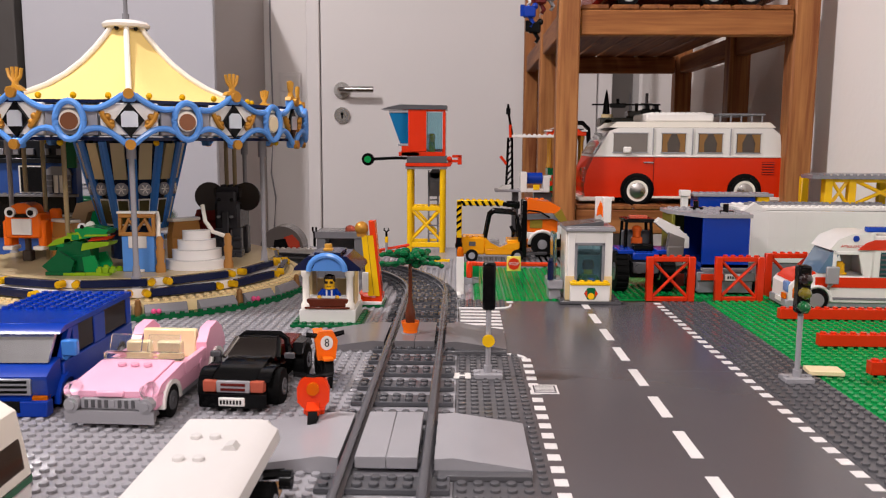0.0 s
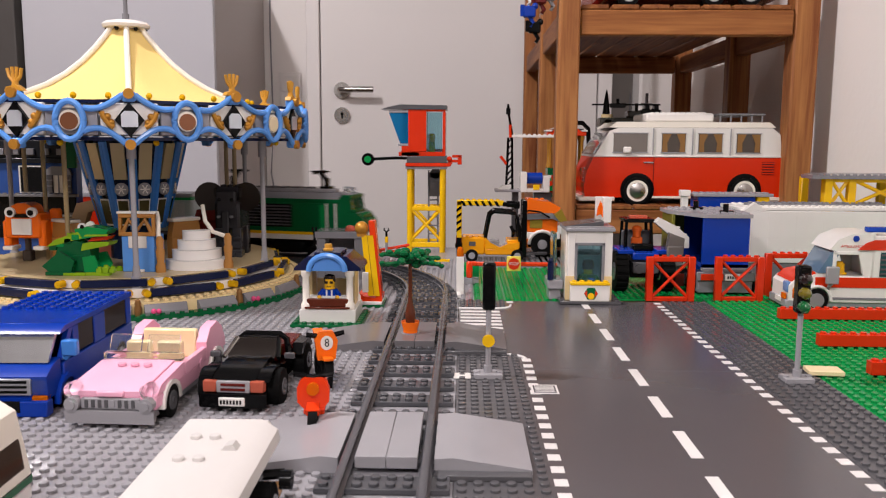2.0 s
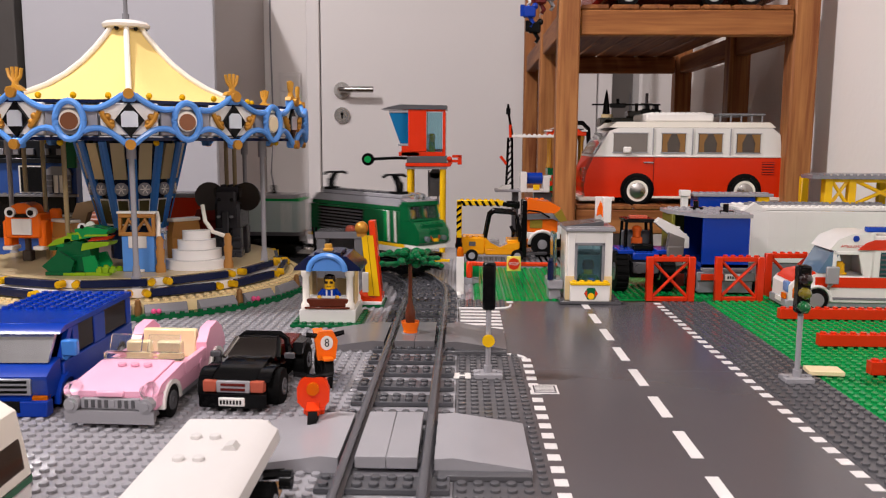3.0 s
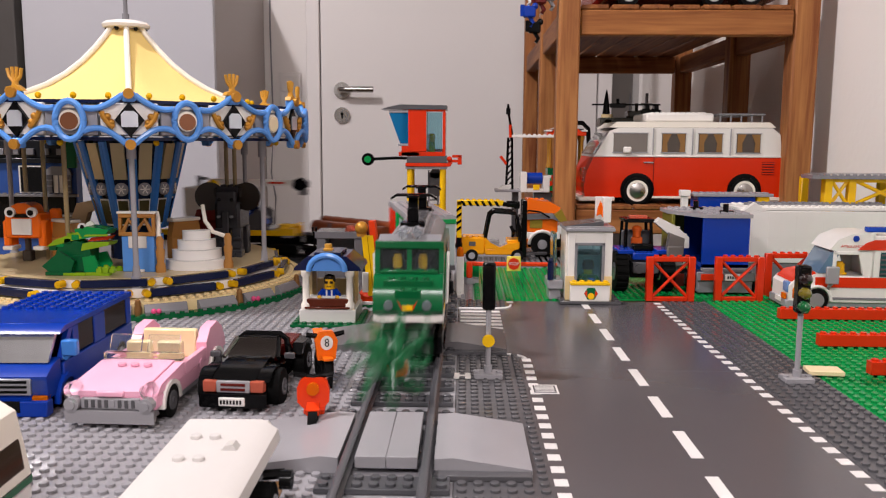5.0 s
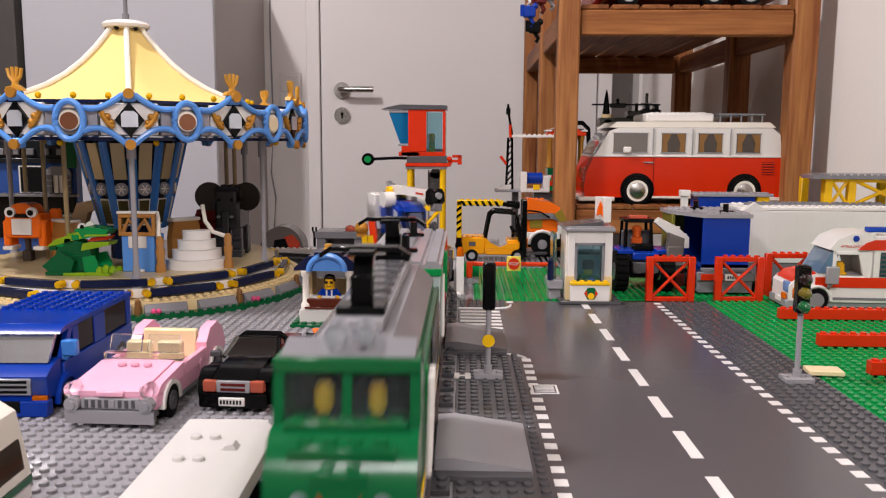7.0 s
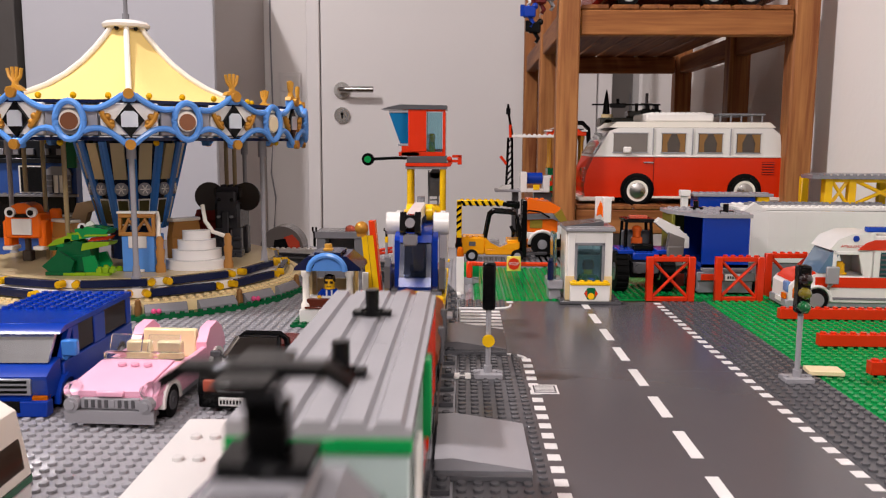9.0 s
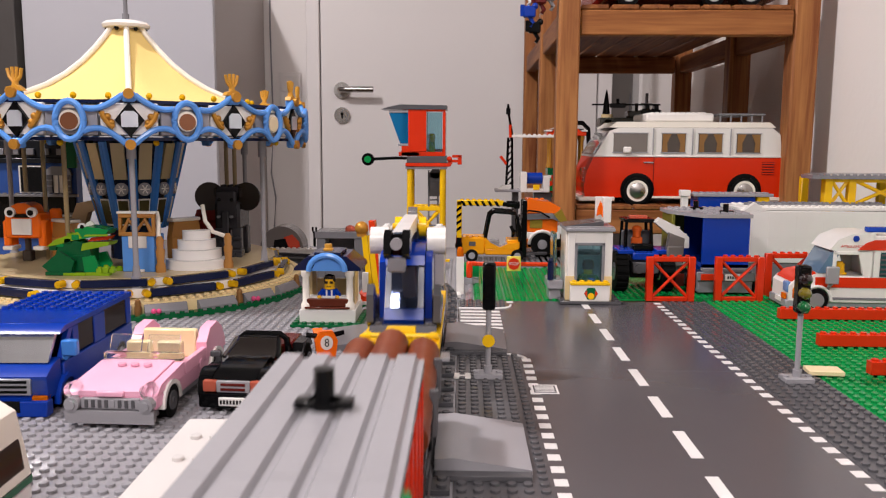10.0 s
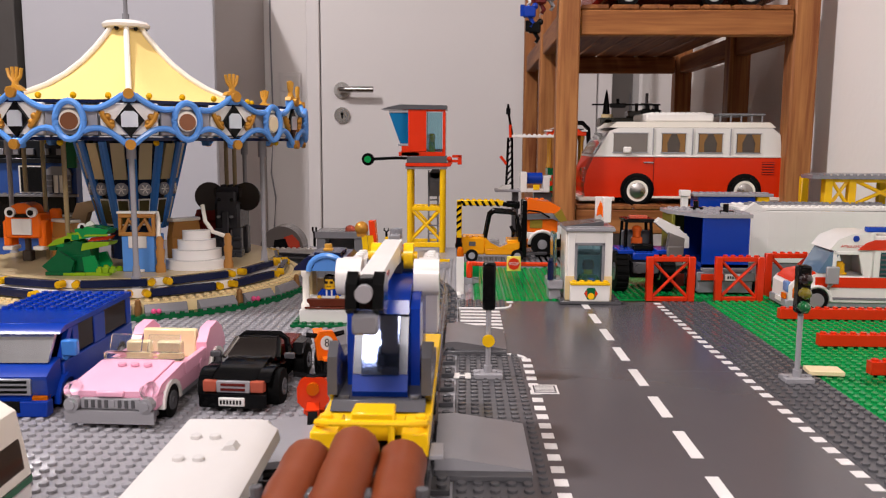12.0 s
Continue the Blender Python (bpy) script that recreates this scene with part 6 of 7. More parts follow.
for x, y, w, z, m, nm in ((-156, 952, 30, 20, GREEN, "green"), (-158, 930, 32, 6, LGRAY, "light grey"), (-200, 1040, 40, 7, LGRAY, "light grey")):
    solid("loose_brick", S().box(0, 0, 0.2, w * 0.7, 16, z, 0.4).studs(2, 0, z, int(w * 0.7 // 8), 1), m, nm + " loose toy brick by the track", "toy brick", x=x + 30, y=y, z=0.4)
solid("yellow_tile", S().box(0, 0, 0, 24, 8, 3, 0.3), YELLOW, "small yellow toy plate by the track", "toy plate", x=-166, y=1092, z=2)

# ---------------------------------------------------------------- red bricks on the grass
for x, y, n in ((171, 752, 15), (164, 650, 18), (165, 568, 10)):
    rb = thing("red_brick_row", "low red brick row on the green plate", "toy wall", x, y, 0, group="red brick rows")
    part("brick", S().box(0, 0, 1.9, n * 8, 8, 11.4, 0.3), RED, rb)
    tagged(part("brick_studs", S().studs(0, 0, 11.4, n, 1), RED, rb))

# ---------------------------------------------------------------- ambulance
am = thing("ambulance", "white toy ambulance with red stripes", "ambulance", 195, 794, 0, -2)
part("chassis", S().box(6, 2, 5, 150, 46, 10, 0.6), LGRAY, am)
part("bumper", S().box(-3, 0, 4, 8, 48, 12, 1), LGRAY, am)
part("number_plate", S().box(-4, 12, 8, -2.6, 28, 13, 0.3), WHITE, am)
part("nose", S().prism([(0, 12), (0, 26), (4, 31), (26, 38), (34, 38), (34, 24), (26, 24), (24, 14), (14, 10)], 0, 48, "y"), WHITE, am)
part("hood", S().prism([(2, 30), (10, 37), (24, 40), (26, 38), (4, 30)], 3, 45, "y"), RED, am, "red bonnet")
part("side_stripe", S().box(24, -0.6, 25, 150, 0.2, 35, 0.2), RED, am, "red side stripe")
part("lower_side", S().box(38, 0, 10, 150, 48, 25, 0.5), WHITE, am)
part("grey_sill", S().box(38, -0.8, 13, 150, 0, 15.4, 0.2), MGRAY, am)
part("upper_side", S().box(76, 0, 35, 150, 48, 76, 0.5).box(36, 0, 25, 76, 48, 36, 0.5).prism([(36, 62), (44, 72), (58, 78), (78, 79), (78, 60), (46, 60)], 0, 48, "y").prism([(70, 36), (78, 36), (78, 62), (62, 62)], 0, 4, "y").prism([(70, 36), (78, 36), (78, 62), (62, 62)], 44, 48, "y"), WHITE, am)
part("roof_stripe", S().prism([(62, 62), (150, 62), (150, 72), (78, 72), (70, 69)], -0.6, 0.2, "y"), RED, am)
part("windscreen", S().prism([(27, 39), (36, 39), (48, 62), (40, 62)], 1.5, 46.5, "y"), mat("tinted_screen", "5c7890", rough=0.06, coat=1.0), am, "pale blue windscreen")
part("door_frame", S().box(40, -0.4, 36, 43, 3, 60, 0.3).box(40, -0.4, 57.4, 64, 3, 60.4, 0.3), WHITE, am)
part("vent", S().box(84, -0.8, 36, 120, 0, 60, 0.3), mat("dark_teal_plastic", "1e4a4c"), am)
for k in range(5):
    part("vent_slat", S().box(84, -1.6, 38 + 4.6 * k, 120, -0.6, 40 + 4.6 * k, 0.2), DGRAY, am)
part("mirror", S().box(30, -12, 30, 42, -8, 47, 1).tube([(36, -9, 30), (36, -2, 26)], 1.6, 6), LGRAY, am)
part("headlight", S().box(-1.5, 3, 19, 3, 15, 29, 0.8), mat("clear_blue_lamp", "7da0d8", rough=0.08, clear=0.4), am, "clear blue headlight")
part("indicator", S().box(3, -0.8, 14, 10, 3, 24, 0.6), CLEARORANGE, am, "orange indicator")
part("fog_lamp", S().box(-3.8, 4, 12, -1, 12, 18, 0.6), CLEARORANGE, am)
head_am = part("driver", S().cyl((52, 14, 38), (52, 14, 47), 4.6, n=14).cyl((52, 14, 47), (52, 14, 49), 3).box(46, 10, 36, 58, 18, 38.4, 0.5), SKIN, am, "yellow toy driver head")
part("light_bar", S().box(72, 4, 79, 100, 12, 84, 0.8), mat("clear_dark_blue", "2c58c8", rough=0.08, clear=0.4), am, "blue light bar")
text_part("ambulance_word", "AMBULANCE", 3.6, RED, am, pose(0.0565, -0.0004, 0.0655, 90, 0, 0))
part("badge", S().cyl((60, -0.8, 73), (60, 0.2, 73), 3.2, n=6), BLUE, am, "blue star badge")
wl = part("wheel", S().cyl((26, -1, 12), (26, 8, 12), 11.4, n=22), RUBBER, am)
rim = part("rim", S().cyl((26, -2, 12), (26, 0, 12), 7.2, n=18), SILVER, wl)
part("wheel", S().cyl((122, -1, 12), (122, 8, 12), 11.4, n=22), RUBBER, am)
part("wheel", S().cyl((26, 40, 12), (26, 49, 12), 11.4, n=22), RUBBER, am)
part("wheel_arch", S().tube([(26 + 14 * math.cos(math.pi * i / 10), -0.6, 12 + 14 * math.sin(math.pi * i / 10)) for i in range(11)], 1.6, 8), WHITE, am)

# ---------------------------------------------------------------- trucks behind the gates
bt = thing("container_truck", "toy truck with a blue open container", "toy truck", 108, 880, 0)
part("cargo_box", S().box(26, 0, 30, 76, 4, 84, 0.4).box(72, 4, 30, 76, 84, 84, 0.4).box(26, 0, 30, 76, 84, 34, 0.4).box(4, 80, 34, 72, 84, 84, 0.4), BLUE, bt, "blue cargo box")
part("olive_panel", S().box(2, 40, 30, 6, 84, 84, 0.4).box(6, 76, 34, 26, 80, 84, 0.4), mat("olive_plastic", "6c6a22"), bt, "olive side panel")
rr = part("roof", S().prism([(26, -2), (78, -2), (78, 88), (0, 88), (0, 50)], 84, 88, "z"), LGRAY, bt, "light grey roof")
part("roof_studs", S().studs(30, 0, 88, 6, 5).studs(6, 48, 88, 9, 5), LGRAY, rr)
for x, y in ((34, 60), (54, 16)):
    part("roof_clip", S().box(x - 6, y - 3, 88, x + 8, y + 3, 91, 0.5).cyl((x, y, 88), (x, y, 98), 3), BLACK, bt)
part("chassis", S().box(22, -4, 3, 80, 80, 16, 0.8).box(20, -6, 16, 82, -2, 26, 1).box(26, -6, 26, 78, 4, 30, 0.6), MGRAY, bt)
part("tail_stripe", S().box(24, -7, 17, 48, -5.6, 24, 0.4), RED, bt)
part("number_plate", S().box(50, -7.4, 17, 66, -6, 24, 0.3), WHITE, bt)
for k in range(5):
    part("plate_mark", S().box(52 + 2.6 * k, -7.9, 19, 53.4 + 2.6 * k, -7.3, 22, 0.1), BLACK, bt)
for y in (14, 60):
    part("wheel", S().cyl((76, y, 10), (86, y, 10), 10, n=20), RUBBER, bt)
    part("wheel", S().cyl((16, y, 10), (26, y, 10), 10, n=20), RUBBER, bt)

wt = thing("white_trailer", "long white toy trailer with studded roof", "toy trailer", 196, 946, 0, 2)
part("side", S().box(0, 0, 26, 190, 4, 86, 0.5).box(0, 4, 26, 4, 70, 86, 0.5).box(190, 0, 26, 194, 70, 86, 0.5).box(4, 66, 26, 190, 70, 86, 0.5), WHITE, wt)
for k in range(1, 6):
    part("panel_joint", S().box(32 * k, -0.12, 28, 32 * k + 0.5, 0.2, 85, 0.02), WHITE, wt)
part("panel_joint", S().box(2, -0.12, 55, 189, 0.2, 55.5, 0.02), WHITE, wt)
part("gable", S().prism([(2, 86), (30, 86), (16, 96)], 0, 8, "y"), WHITE, wt)
rr = part("roof", S().box(0, 8, 86, 194, 72, 90, 0.5), WHITE, wt)
part("roof_studs", S().studs(8, 8, 90, 23, 2).studs(8, 48, 90, 23, 2), WHITE, rr)
rg = part("roof_grille", S().box(20, 26, 90, 180, 48, 93, 0.4).studs(20, 26, 93, 20, 2), MGRAY, wt, "grey studded roof strip")
part("underframe", S().box(0, 2, 4, 190, 68, 26, 1), MGRAY, wt)
part("knob", S().cyl((22, -1, 32), (22, 1, 32), 3, n=12), BLACK, wt)
bl = thing("flat_carrier", "light grey toy flat deck on blue supports", "toy trailer", 168, 1042, 0)
part("deck", S().box(0, 0, 96, 100, 40, 100, 0.5).studs(0, 0, 100, 12, 2), LGRAY, bl)
part("support", S().box(6, 2, 0.4, 78, 38, 96, 0.6), BLUE, bl, "blue support block")
part("yellow_end", S().box(80, 2, 0.4, 96, 38, 96, 0.6), YELLOW, bl)
part("white_clip", S().box(-16, 2, 96, -4, 14, 104, 0.6).box(-14, 4, 0.4, -6, 12, 96, 0.4), WHITE, bl)

yp = thing("yellow_platform", "yellow toy scaffold with a grey deck", "platform", 300, 978, 0)
for x in (6, 34, 104):
    for y in (6, 74):
        part("leg", S().box(x, y, 0.4, x + 9, y + 9, 122, 0.6), YELLOW, yp)
for x0, x1 in ((15, 34), (43, 104)):
    part("brace", S().tube([(x0, 10, 92), (x1, 10, 120)], 2.2, 8), YELLOW, yp)
    part("brace", S().tube([(x1, 10, 92), (x0, 10, 120)], 2.2, 8), YELLOW, yp)
    part("rail", S().box(x0, 6, 118, x1, 14, 122, 0.5), YELLOW, yp)
part("deck", S().prism([(-12, 0), (118, 0), (118, 90), (22, 90), (-12, 34)], 122.2, 126.4, "z"), MGRAY, yp, "mid grey deck")
part("deck_studs", S().studs(-4, 2, 126.4, 15, 1), MGRAY, yp)

tr = thing("tractor", "blue toy tractor with big black tyres", "tractor", 52, 888, 0)
part("body", S().box(8, 4, 16, 40, 60, 34, 1), BLACK, tr)
part("fender", S().box(-6, 4, 42, 12, 44, 47, 1).box(36, 4, 42, 54, 44, 47, 1).box(10, 2, 36, 38, 20, 44, 1), BLUE, tr, "blue fenders")
part("cab_frame", S().tube([(6, 28, 40), (7, 28, 76), (34, 28, 76), (36, 28, 40)], 2.2, 8).tube([(6, 54, 40), (7, 54, 76), (34, 54, 76), (36, 54, 40)], 2.2, 8).box(4, 26, 75, 38, 58, 79, 1), BLACK, tr, "black cab frame")
part("engine", S().box(10, -2, 22, 38, 6, 34, 1).cyl((16, -4, 27), (16, 0, 27), 5).cyl((32, -4, 27), (32, 0, 27), 5), DGRAY, tr)
part("cab_back", S().box(6, 50, 34, 40, 60, 64, 1), DGRAY, tr)
part("hood", S().box(12, 18, 44, 36, 30, 52, 2), BLACK, tr)
part("cab_lamp", S().box(10, 28, 79, 30, 36, 83, 0.8), CLEARRED, tr)
part("seat", S().box(14, 34, 40, 26, 46, 58, 1), DGRAY, tr)
part("driver", S().box(14, 30, 48, 26, 38, 58, 1.2).cyl((20, 34, 58), (20, 34, 67), 4.6).lathe([(5.4, 65), (5.2, 69), (2, 71)], 20, 34, 12), mat("driver_orange_plastic", "c8541a"), tr, "orange toy driver")
part("loader", S().prism([(44, 24), (64, 24), (66, 60), (50, 66)], 4, 14, "y").box(46, -2, 30, 64, 4, 52, 2), mat("clear_grey_plastic", "8c8480", rough=0.1, clear=0.5), tr)
part("arm", S().prism([(36, 76), (42, 81), (60, 72), (74, 60), (74, 48), (62, 48), (58, 58)], 16, 30, "y").studs(58, 16, 70, 1, 1).studs(66, 16, 62, 1, 1), WHITE, tr, "white loader arm")
for x in (-8, 42):
    ty = part("wheel", S().cyl((x, 14, 22), (x + 13, 14, 22), 21, n=24), RUBBER, tr)
    for k in range(18):
        a = 2 * math.pi * k / 18
        part("tread", S().box(-1.6, -2, 20, 11, 2, 23, 0.4).move(Matrix.Translation((x + 1, 14, 22)) @ Euler((a, 0, 0)).to_matrix().to_4x4()), RUBBER, ty)
    part("rim", S().cyl((x - 0.6, 14, 22), (x + 13.6, 14, 22), 10, n=18), DGRAY, ty)
    part("wheel", S().cyl((x + 2, 62, 14), (x + 11, 62, 14), 13.6, n=20), RUBBER, tr)
part("red_tail", S().box(50, -2, 8, 66, 2, 22, 0.6), mat("dark_red_plastic", "5c1410"), tr)

# ---------------------------------------------------------------- forklift and orange truck
fl = thing("forklift", "yellow toy forklift with black roll cage", "forklift", -134, 1108, 0)
AMBER = mat("bright_orange_yellow_plastic", "f0a012")
part("body", S().box(8, 0, 10, 40, 44, 34, 2).box(40, 0, 10, 86, 44, 18, 1).prism([(40, 18), (86, 18), (86, 26), (74, 26), (60, 20), (48, 26), (40, 34)], 0, 6, "y").box(70, 6, 18, 88, 44, 30, 1), AMBER, fl)
part("vent", S().box(18, -0.8, 22, 27, 0.2, 28, 0.2), DGRAY, fl)
part("seat_well", S().prism([(42, 34), (46, 26), (60, 21), (72, 27), (72, 18.4), (42, 18.4)], 6.4, 12, "y"), LGRAY, fl, "light grey seat well")
part("body_studs", S().studs(12, 2, 34, 3, 1), AMBER, fl)
part("seat", S().box(42, 10, 18, 60, 34, 28, 1), LGRAY, fl)
part("roll_cage", S().tube([(40, 4, 32), (46, 4, 64), (52, 4, 69), (80, 4, 67), (84, 4, 60), (88, 4, 28)], 2.6, 8).tube([(40, 40, 32), (46, 40, 64), (52, 40, 69), (80, 40, 67), (84, 40, 60), (88, 40, 28)], 2.6, 8).tube([(52, 4, 69), (52, 40, 69)], 2.2, 8).tube([(80, 4, 67), (80, 40, 67)], 2.2, 8), BLACK, fl, "black roll cage")
part("steering_wheel", S().tube([(78, 22, 32), (82, 22, 42)], 1.6, 6).cyl((76, 18, 42), (80, 18, 44), 6), BLACK, fl)
part("mast", S().box(90, 4, 6, 97, 12, 84, 0.8).box(90, 32, 6, 97, 40, 84, 0.8).box(92, 12, 34, 96, 32, 40, 0.6).box(92, 12, 74, 96, 32, 80, 0.6), BLACK, fl, "black lifting mast")
part("fork", S().box(97, 8, 6, 104, 14, 10, 0.6).box(97, 30, 6, 128, 36, 10, 0.6), DGRAY, fl)
part("tail", S().box(0, 10, 24, 10, 30, 34, 1).cyl((6, 6, 28), (6, 12, 28), 5), mat("dark_red_plastic", "5c1410"), fl)
for x in (22, 84):
    for y0, y1 in ((-3, 6), (38, 47)):
        ty = part("wheel", S().cyl((x, y0, 9), (x, y1, 9), 8.6, n=18), RUBBER, fl)
        part("rim", S().cyl((x, y0 - 0.6, 9), (x, y1 + 0.6, 9), 4.6, n=14), LGRAY, ty)
arm = thing("striped_arm", "yellow and black striped toy crane arm", "toy crane arm", -136, 1100, 0)
part("upright", S().box(3, 0, 34, 10, 8, 84, 0.6), YELLOW, arm)
part("beam", S().box(3, 0, 78, 66, 8, 85, 0.6).studs(6, 0, 85, 7, 1), YELLOW, arm)
for k in range(6):
    part("stripe", S().prism([(12 + 9 * k, 77), (16 + 9 * k, 77), (12 + 9 * k, 84), (8 + 9 * k, 84)], -0.7, 0.2, "y"), BLACK, arm)
for k in range(4):
    part("stripe", S().prism([(2.6, 42 + 9 * k), (9.4, 47 + 9 * k), (9.4, 51 + 9 * k), (2.6, 46 + 9 * k)], -0.7, 0.2, "y"), BLACK, arm)
part("joint", S().cyl((70, 4, 80), (82, 4, 80), 4.4, n=12).box(64, 0, 77, 70, 8, 83, 1).box(80, 0, 74, 88, 8, 84, 1), BLACK, arm)
part("hook", S().box(3, 1, 0.4, 9, 7, 34, 1).cyl((6, 4, 20), (6, 4, 26), 5), BLACK, arm)

ot = thing("orange_truck", "orange and white toy lorry with grey arm", "toy truck", -40, 1176, 0)
part("cab", S().box(8, 0, 34, 52, 44, 58, 1).prism([(8, 62), (52, 62), (56, 70), (40, 78), (8, 82)], 0, 44, "y"), ORANGE, ot)
part("white_band", S().box(8, 0, 24, 56, 44, 34, 0.8).prism([(52, 34), (70, 24), (70, 46), (52, 44)], 0, 44, "y"), WHITE, ot)
part("arm", S().prism([(-6, 52), (44, 54), (58, 48), (58, 54), (44, 62), (-6, 60)], -4, 2, "y"), MGRAY, ot)
part("tool", S().prism([(46, 60), (56, 68), (66, 50), (58, 46)], -7, -1, "y"), mat("worn_gold_plastic", "a08830", rough=0.3, metal=0.4), ot)
part("chassis", S().box(0, 2, 12, 60, 42, 24, 1).box(0, 0, 16, 8, 6, 26, 0.6), BLACK, ot)
part("lamp", S().box(2, -2, 12, 10, 2, 24, 0.6), CLEARORANGE, ot)
part("mudguard", S().tube([(30 + 19 * math.cos(math.pi * i / 8), -3, 17 + 19 * math.sin(math.pi * i / 8)) for i in range(9)], 2.4, 8), WHITE, ot)
part("hose", S().tube([(-4, -5, 58), (10, -8, 66), (26, -8, 64), (40, -7, 56)], 1.4, 6), BLACK, ot)
part("side_plate", S().box(12, -1, 40, 30, 0.2, 52, 0.3), mat("worn_gold_plastic", "a08830", rough=0.3, metal=0.4), ot)
part("cab_studs", S().studs(10, 2, 81, 3, 2), ORANGE, ot)
for x in (30,):
    ty = part("wheel", S().cyl((x, -6, 17), (x, 6, 17), 16.6, n=22), RUBBER, ot)
    part("rim", S().cyl((x, -7, 17), (x, -5, 17), 7, n=16), LGRAY, ty)
part("wheel", S().cyl((-4, -4, 12), (-4, 6, 12), 11, n=20), RUBBER, ot)

rc = thing("red_truss", "low red toy truss behind the track", "toy truss", -262, 1146, 0)
part("bar", S().tube([(0, 0, 6), (62, 0, 18)], 2, 8).tube([(0, 0, 2), (62, 0, 12)], 2, 8), RED, rc)
for k in range(5):
    part("strut", S().tube([(6 + 12 * k, 0, 3 + 2 * k), (12 + 12 * k, 0, 9 + 2.2 * k)], 1.4, 6), RED, rc)
wr = thing("wrench_post", "yellow toy post holding a black wrench", "toy tool", -232, 1140, 0)
wr.scale = (0.9, 0.9, 0.68)
part("post", S().cyl((0, 0, 0.4), (0, 0, 32), 2, n=10).box(-4, -4, 0.2, 4, 4, 6, 0.4), LGRAY, wr)
part("arm", S().cyl((0, 0, 32), (0, 0, 44), 2.6, n=10), YELLOW, wr)
part("wrench", S().cyl((0, 0, 44), (0, 0, 54), 1.8, n=8).tube([(-3, 0, 62), (-4, 0, 58), (0, 0, 54), (4, 0, 58), (3, 0, 62)], 1.6, 6), BLACK, wr)

# ---------------------------------------------------------------- on the wooden shelf
SZ = 68.8
cv = thing("camper_van", "red and white toy camper van with chrome hubs", "toy van", 62, 1272, SZ)
VR = mat("bright_red_plastic", "d62c04")
part("lower_body", S().prism([(2, 10), (0, 26), (4, 50), (14, 72), (300, 72), (302, 40), (300, 10)], 0, 130, "y"), VR, cv, "red lower body")
part("bumper", S().box(-8, -4, 4, 48, 134, 11, 2).box(262, -3, 6, 304, 133, 12, 2), OLDWHITE, cv, "white bumper")
part("sill", S().box(86, -1.4, 9, 246, 0.2, 12.6, 0.3), OLDWHITE, cv)
part("upper_body", S().prism([(14, 72.4), (22, 84), (38, 112), (52, 117), (286, 117), (298, 108), (302, 74)], 2, 128, "y").box(14, -1.2, 72.4, 304, 131, 75, 0.5), WHITE, cv, "white upper body")
part("roof", S().prism([(36, 117.2), (50, 126), (282, 126), (292, 118)], 4, 126, "y"), OLDWHITE, cv)
part("pop_top", S().box(96, 14, 126, 200, 116, 140, 3).studs(104, 24, 140, 11, 2), WHITE, cv, "white raised roof")
rk = part("roof_rack", S().tube([(204, 10, 138), (276, 10, 138)], 1.6, 6).tube([(204, 120, 138), (276, 120, 138)], 1.6, 6), MGRAY, cv)
for k in range(5):
    part("rack_bar", S().tube([(208 + 16 * k, 10, 126), (208 + 16 * k, 10, 138), (208 + 16 * k, 120, 138)], 1.3, 6), MGRAY, rk)
GLASS = mat("dark_curtained_glass", "3a2c22", rough=0.08, coat=1.0)
for x0, x1 in ((44, 96), (118, 154), (174, 210), (232, 268)):
    w = part("window", S().box(x0, 0.8, 80, x1, 2.2, 108, 0.4), GLASS if x0 > 50 else mat("dim_glass", "6a625c", rough=0.08, coat=1.0), cv, "dark side window")
    part("window_frame", S().box(x0 - 1.6, 0.2, 78.4, x1 + 1.6, 1.4, 80, 0.2).box(x0 - 1.6, 0.2, 108, x1 + 1.6, 1.4, 109.6, 0.2), LGRAY, w)
    if x0 > 50:
        part("curtain", S().prism([(x0 + 1, 80.4), (x0 + 1, 107.6), (x0 + 14, 107.6), (x0 + 8, 94), (x0 + 9, 80.4)], 0.2, 0.9, "y"), mat("curtain_print", "8a6438", rough=0.7), w, "brown patterned curtain")
        part("curtain", S().prism([(x1 - 1, 80.4), (x1 - 1, 107.6), (x1 - 14, 107.6), (x1 - 8, 94), (x1 - 9, 80.4)], 0.2, 0.9, "y"), mat("curtain_print", "8a6438", rough=0.7), w)
for x in (104, 164, 222):
    part("door_line", S().box(x, -0.6, 76, x + 1.2, 2.2, 116, 0.2), LGRAY, cv)
part("door_gap", S().box(106, -0.5, 12, 107, 0.2, 72, 0.1), mat("dark_red_plastic", "5c1410"), cv)
part("door_handle", S().box(90, -3, 63, 106, 0, 65.4, 0.8), CHROME, cv, "chrome door handle")
part("vent", S().box(272, -0.7, 46, 290, 0.2, 66, 0.2), mat("dark_red_plastic", "8c1a0e"), cv)
for k in range(5):
    part("vent_slat", S().box(272, -1.4, 47 + 4 * k, 290, -0.4, 49 + 4 * k, 0.2), VR, cv)
part("headlight", S().cyl((-2, 20, 44), (4, 20, 44), 11, n=20), CLEAR, cv, "clear round headlight")
part("windscreen", S().prism([(12, 76), (16, 76), (38, 110), (34, 110)], 8, 122, "y"), CLEAR, cv, "clear split windscreen")
part("mirror", S().box(58, -10, 78, 70, -2, 88, 2), WHITE, cv)
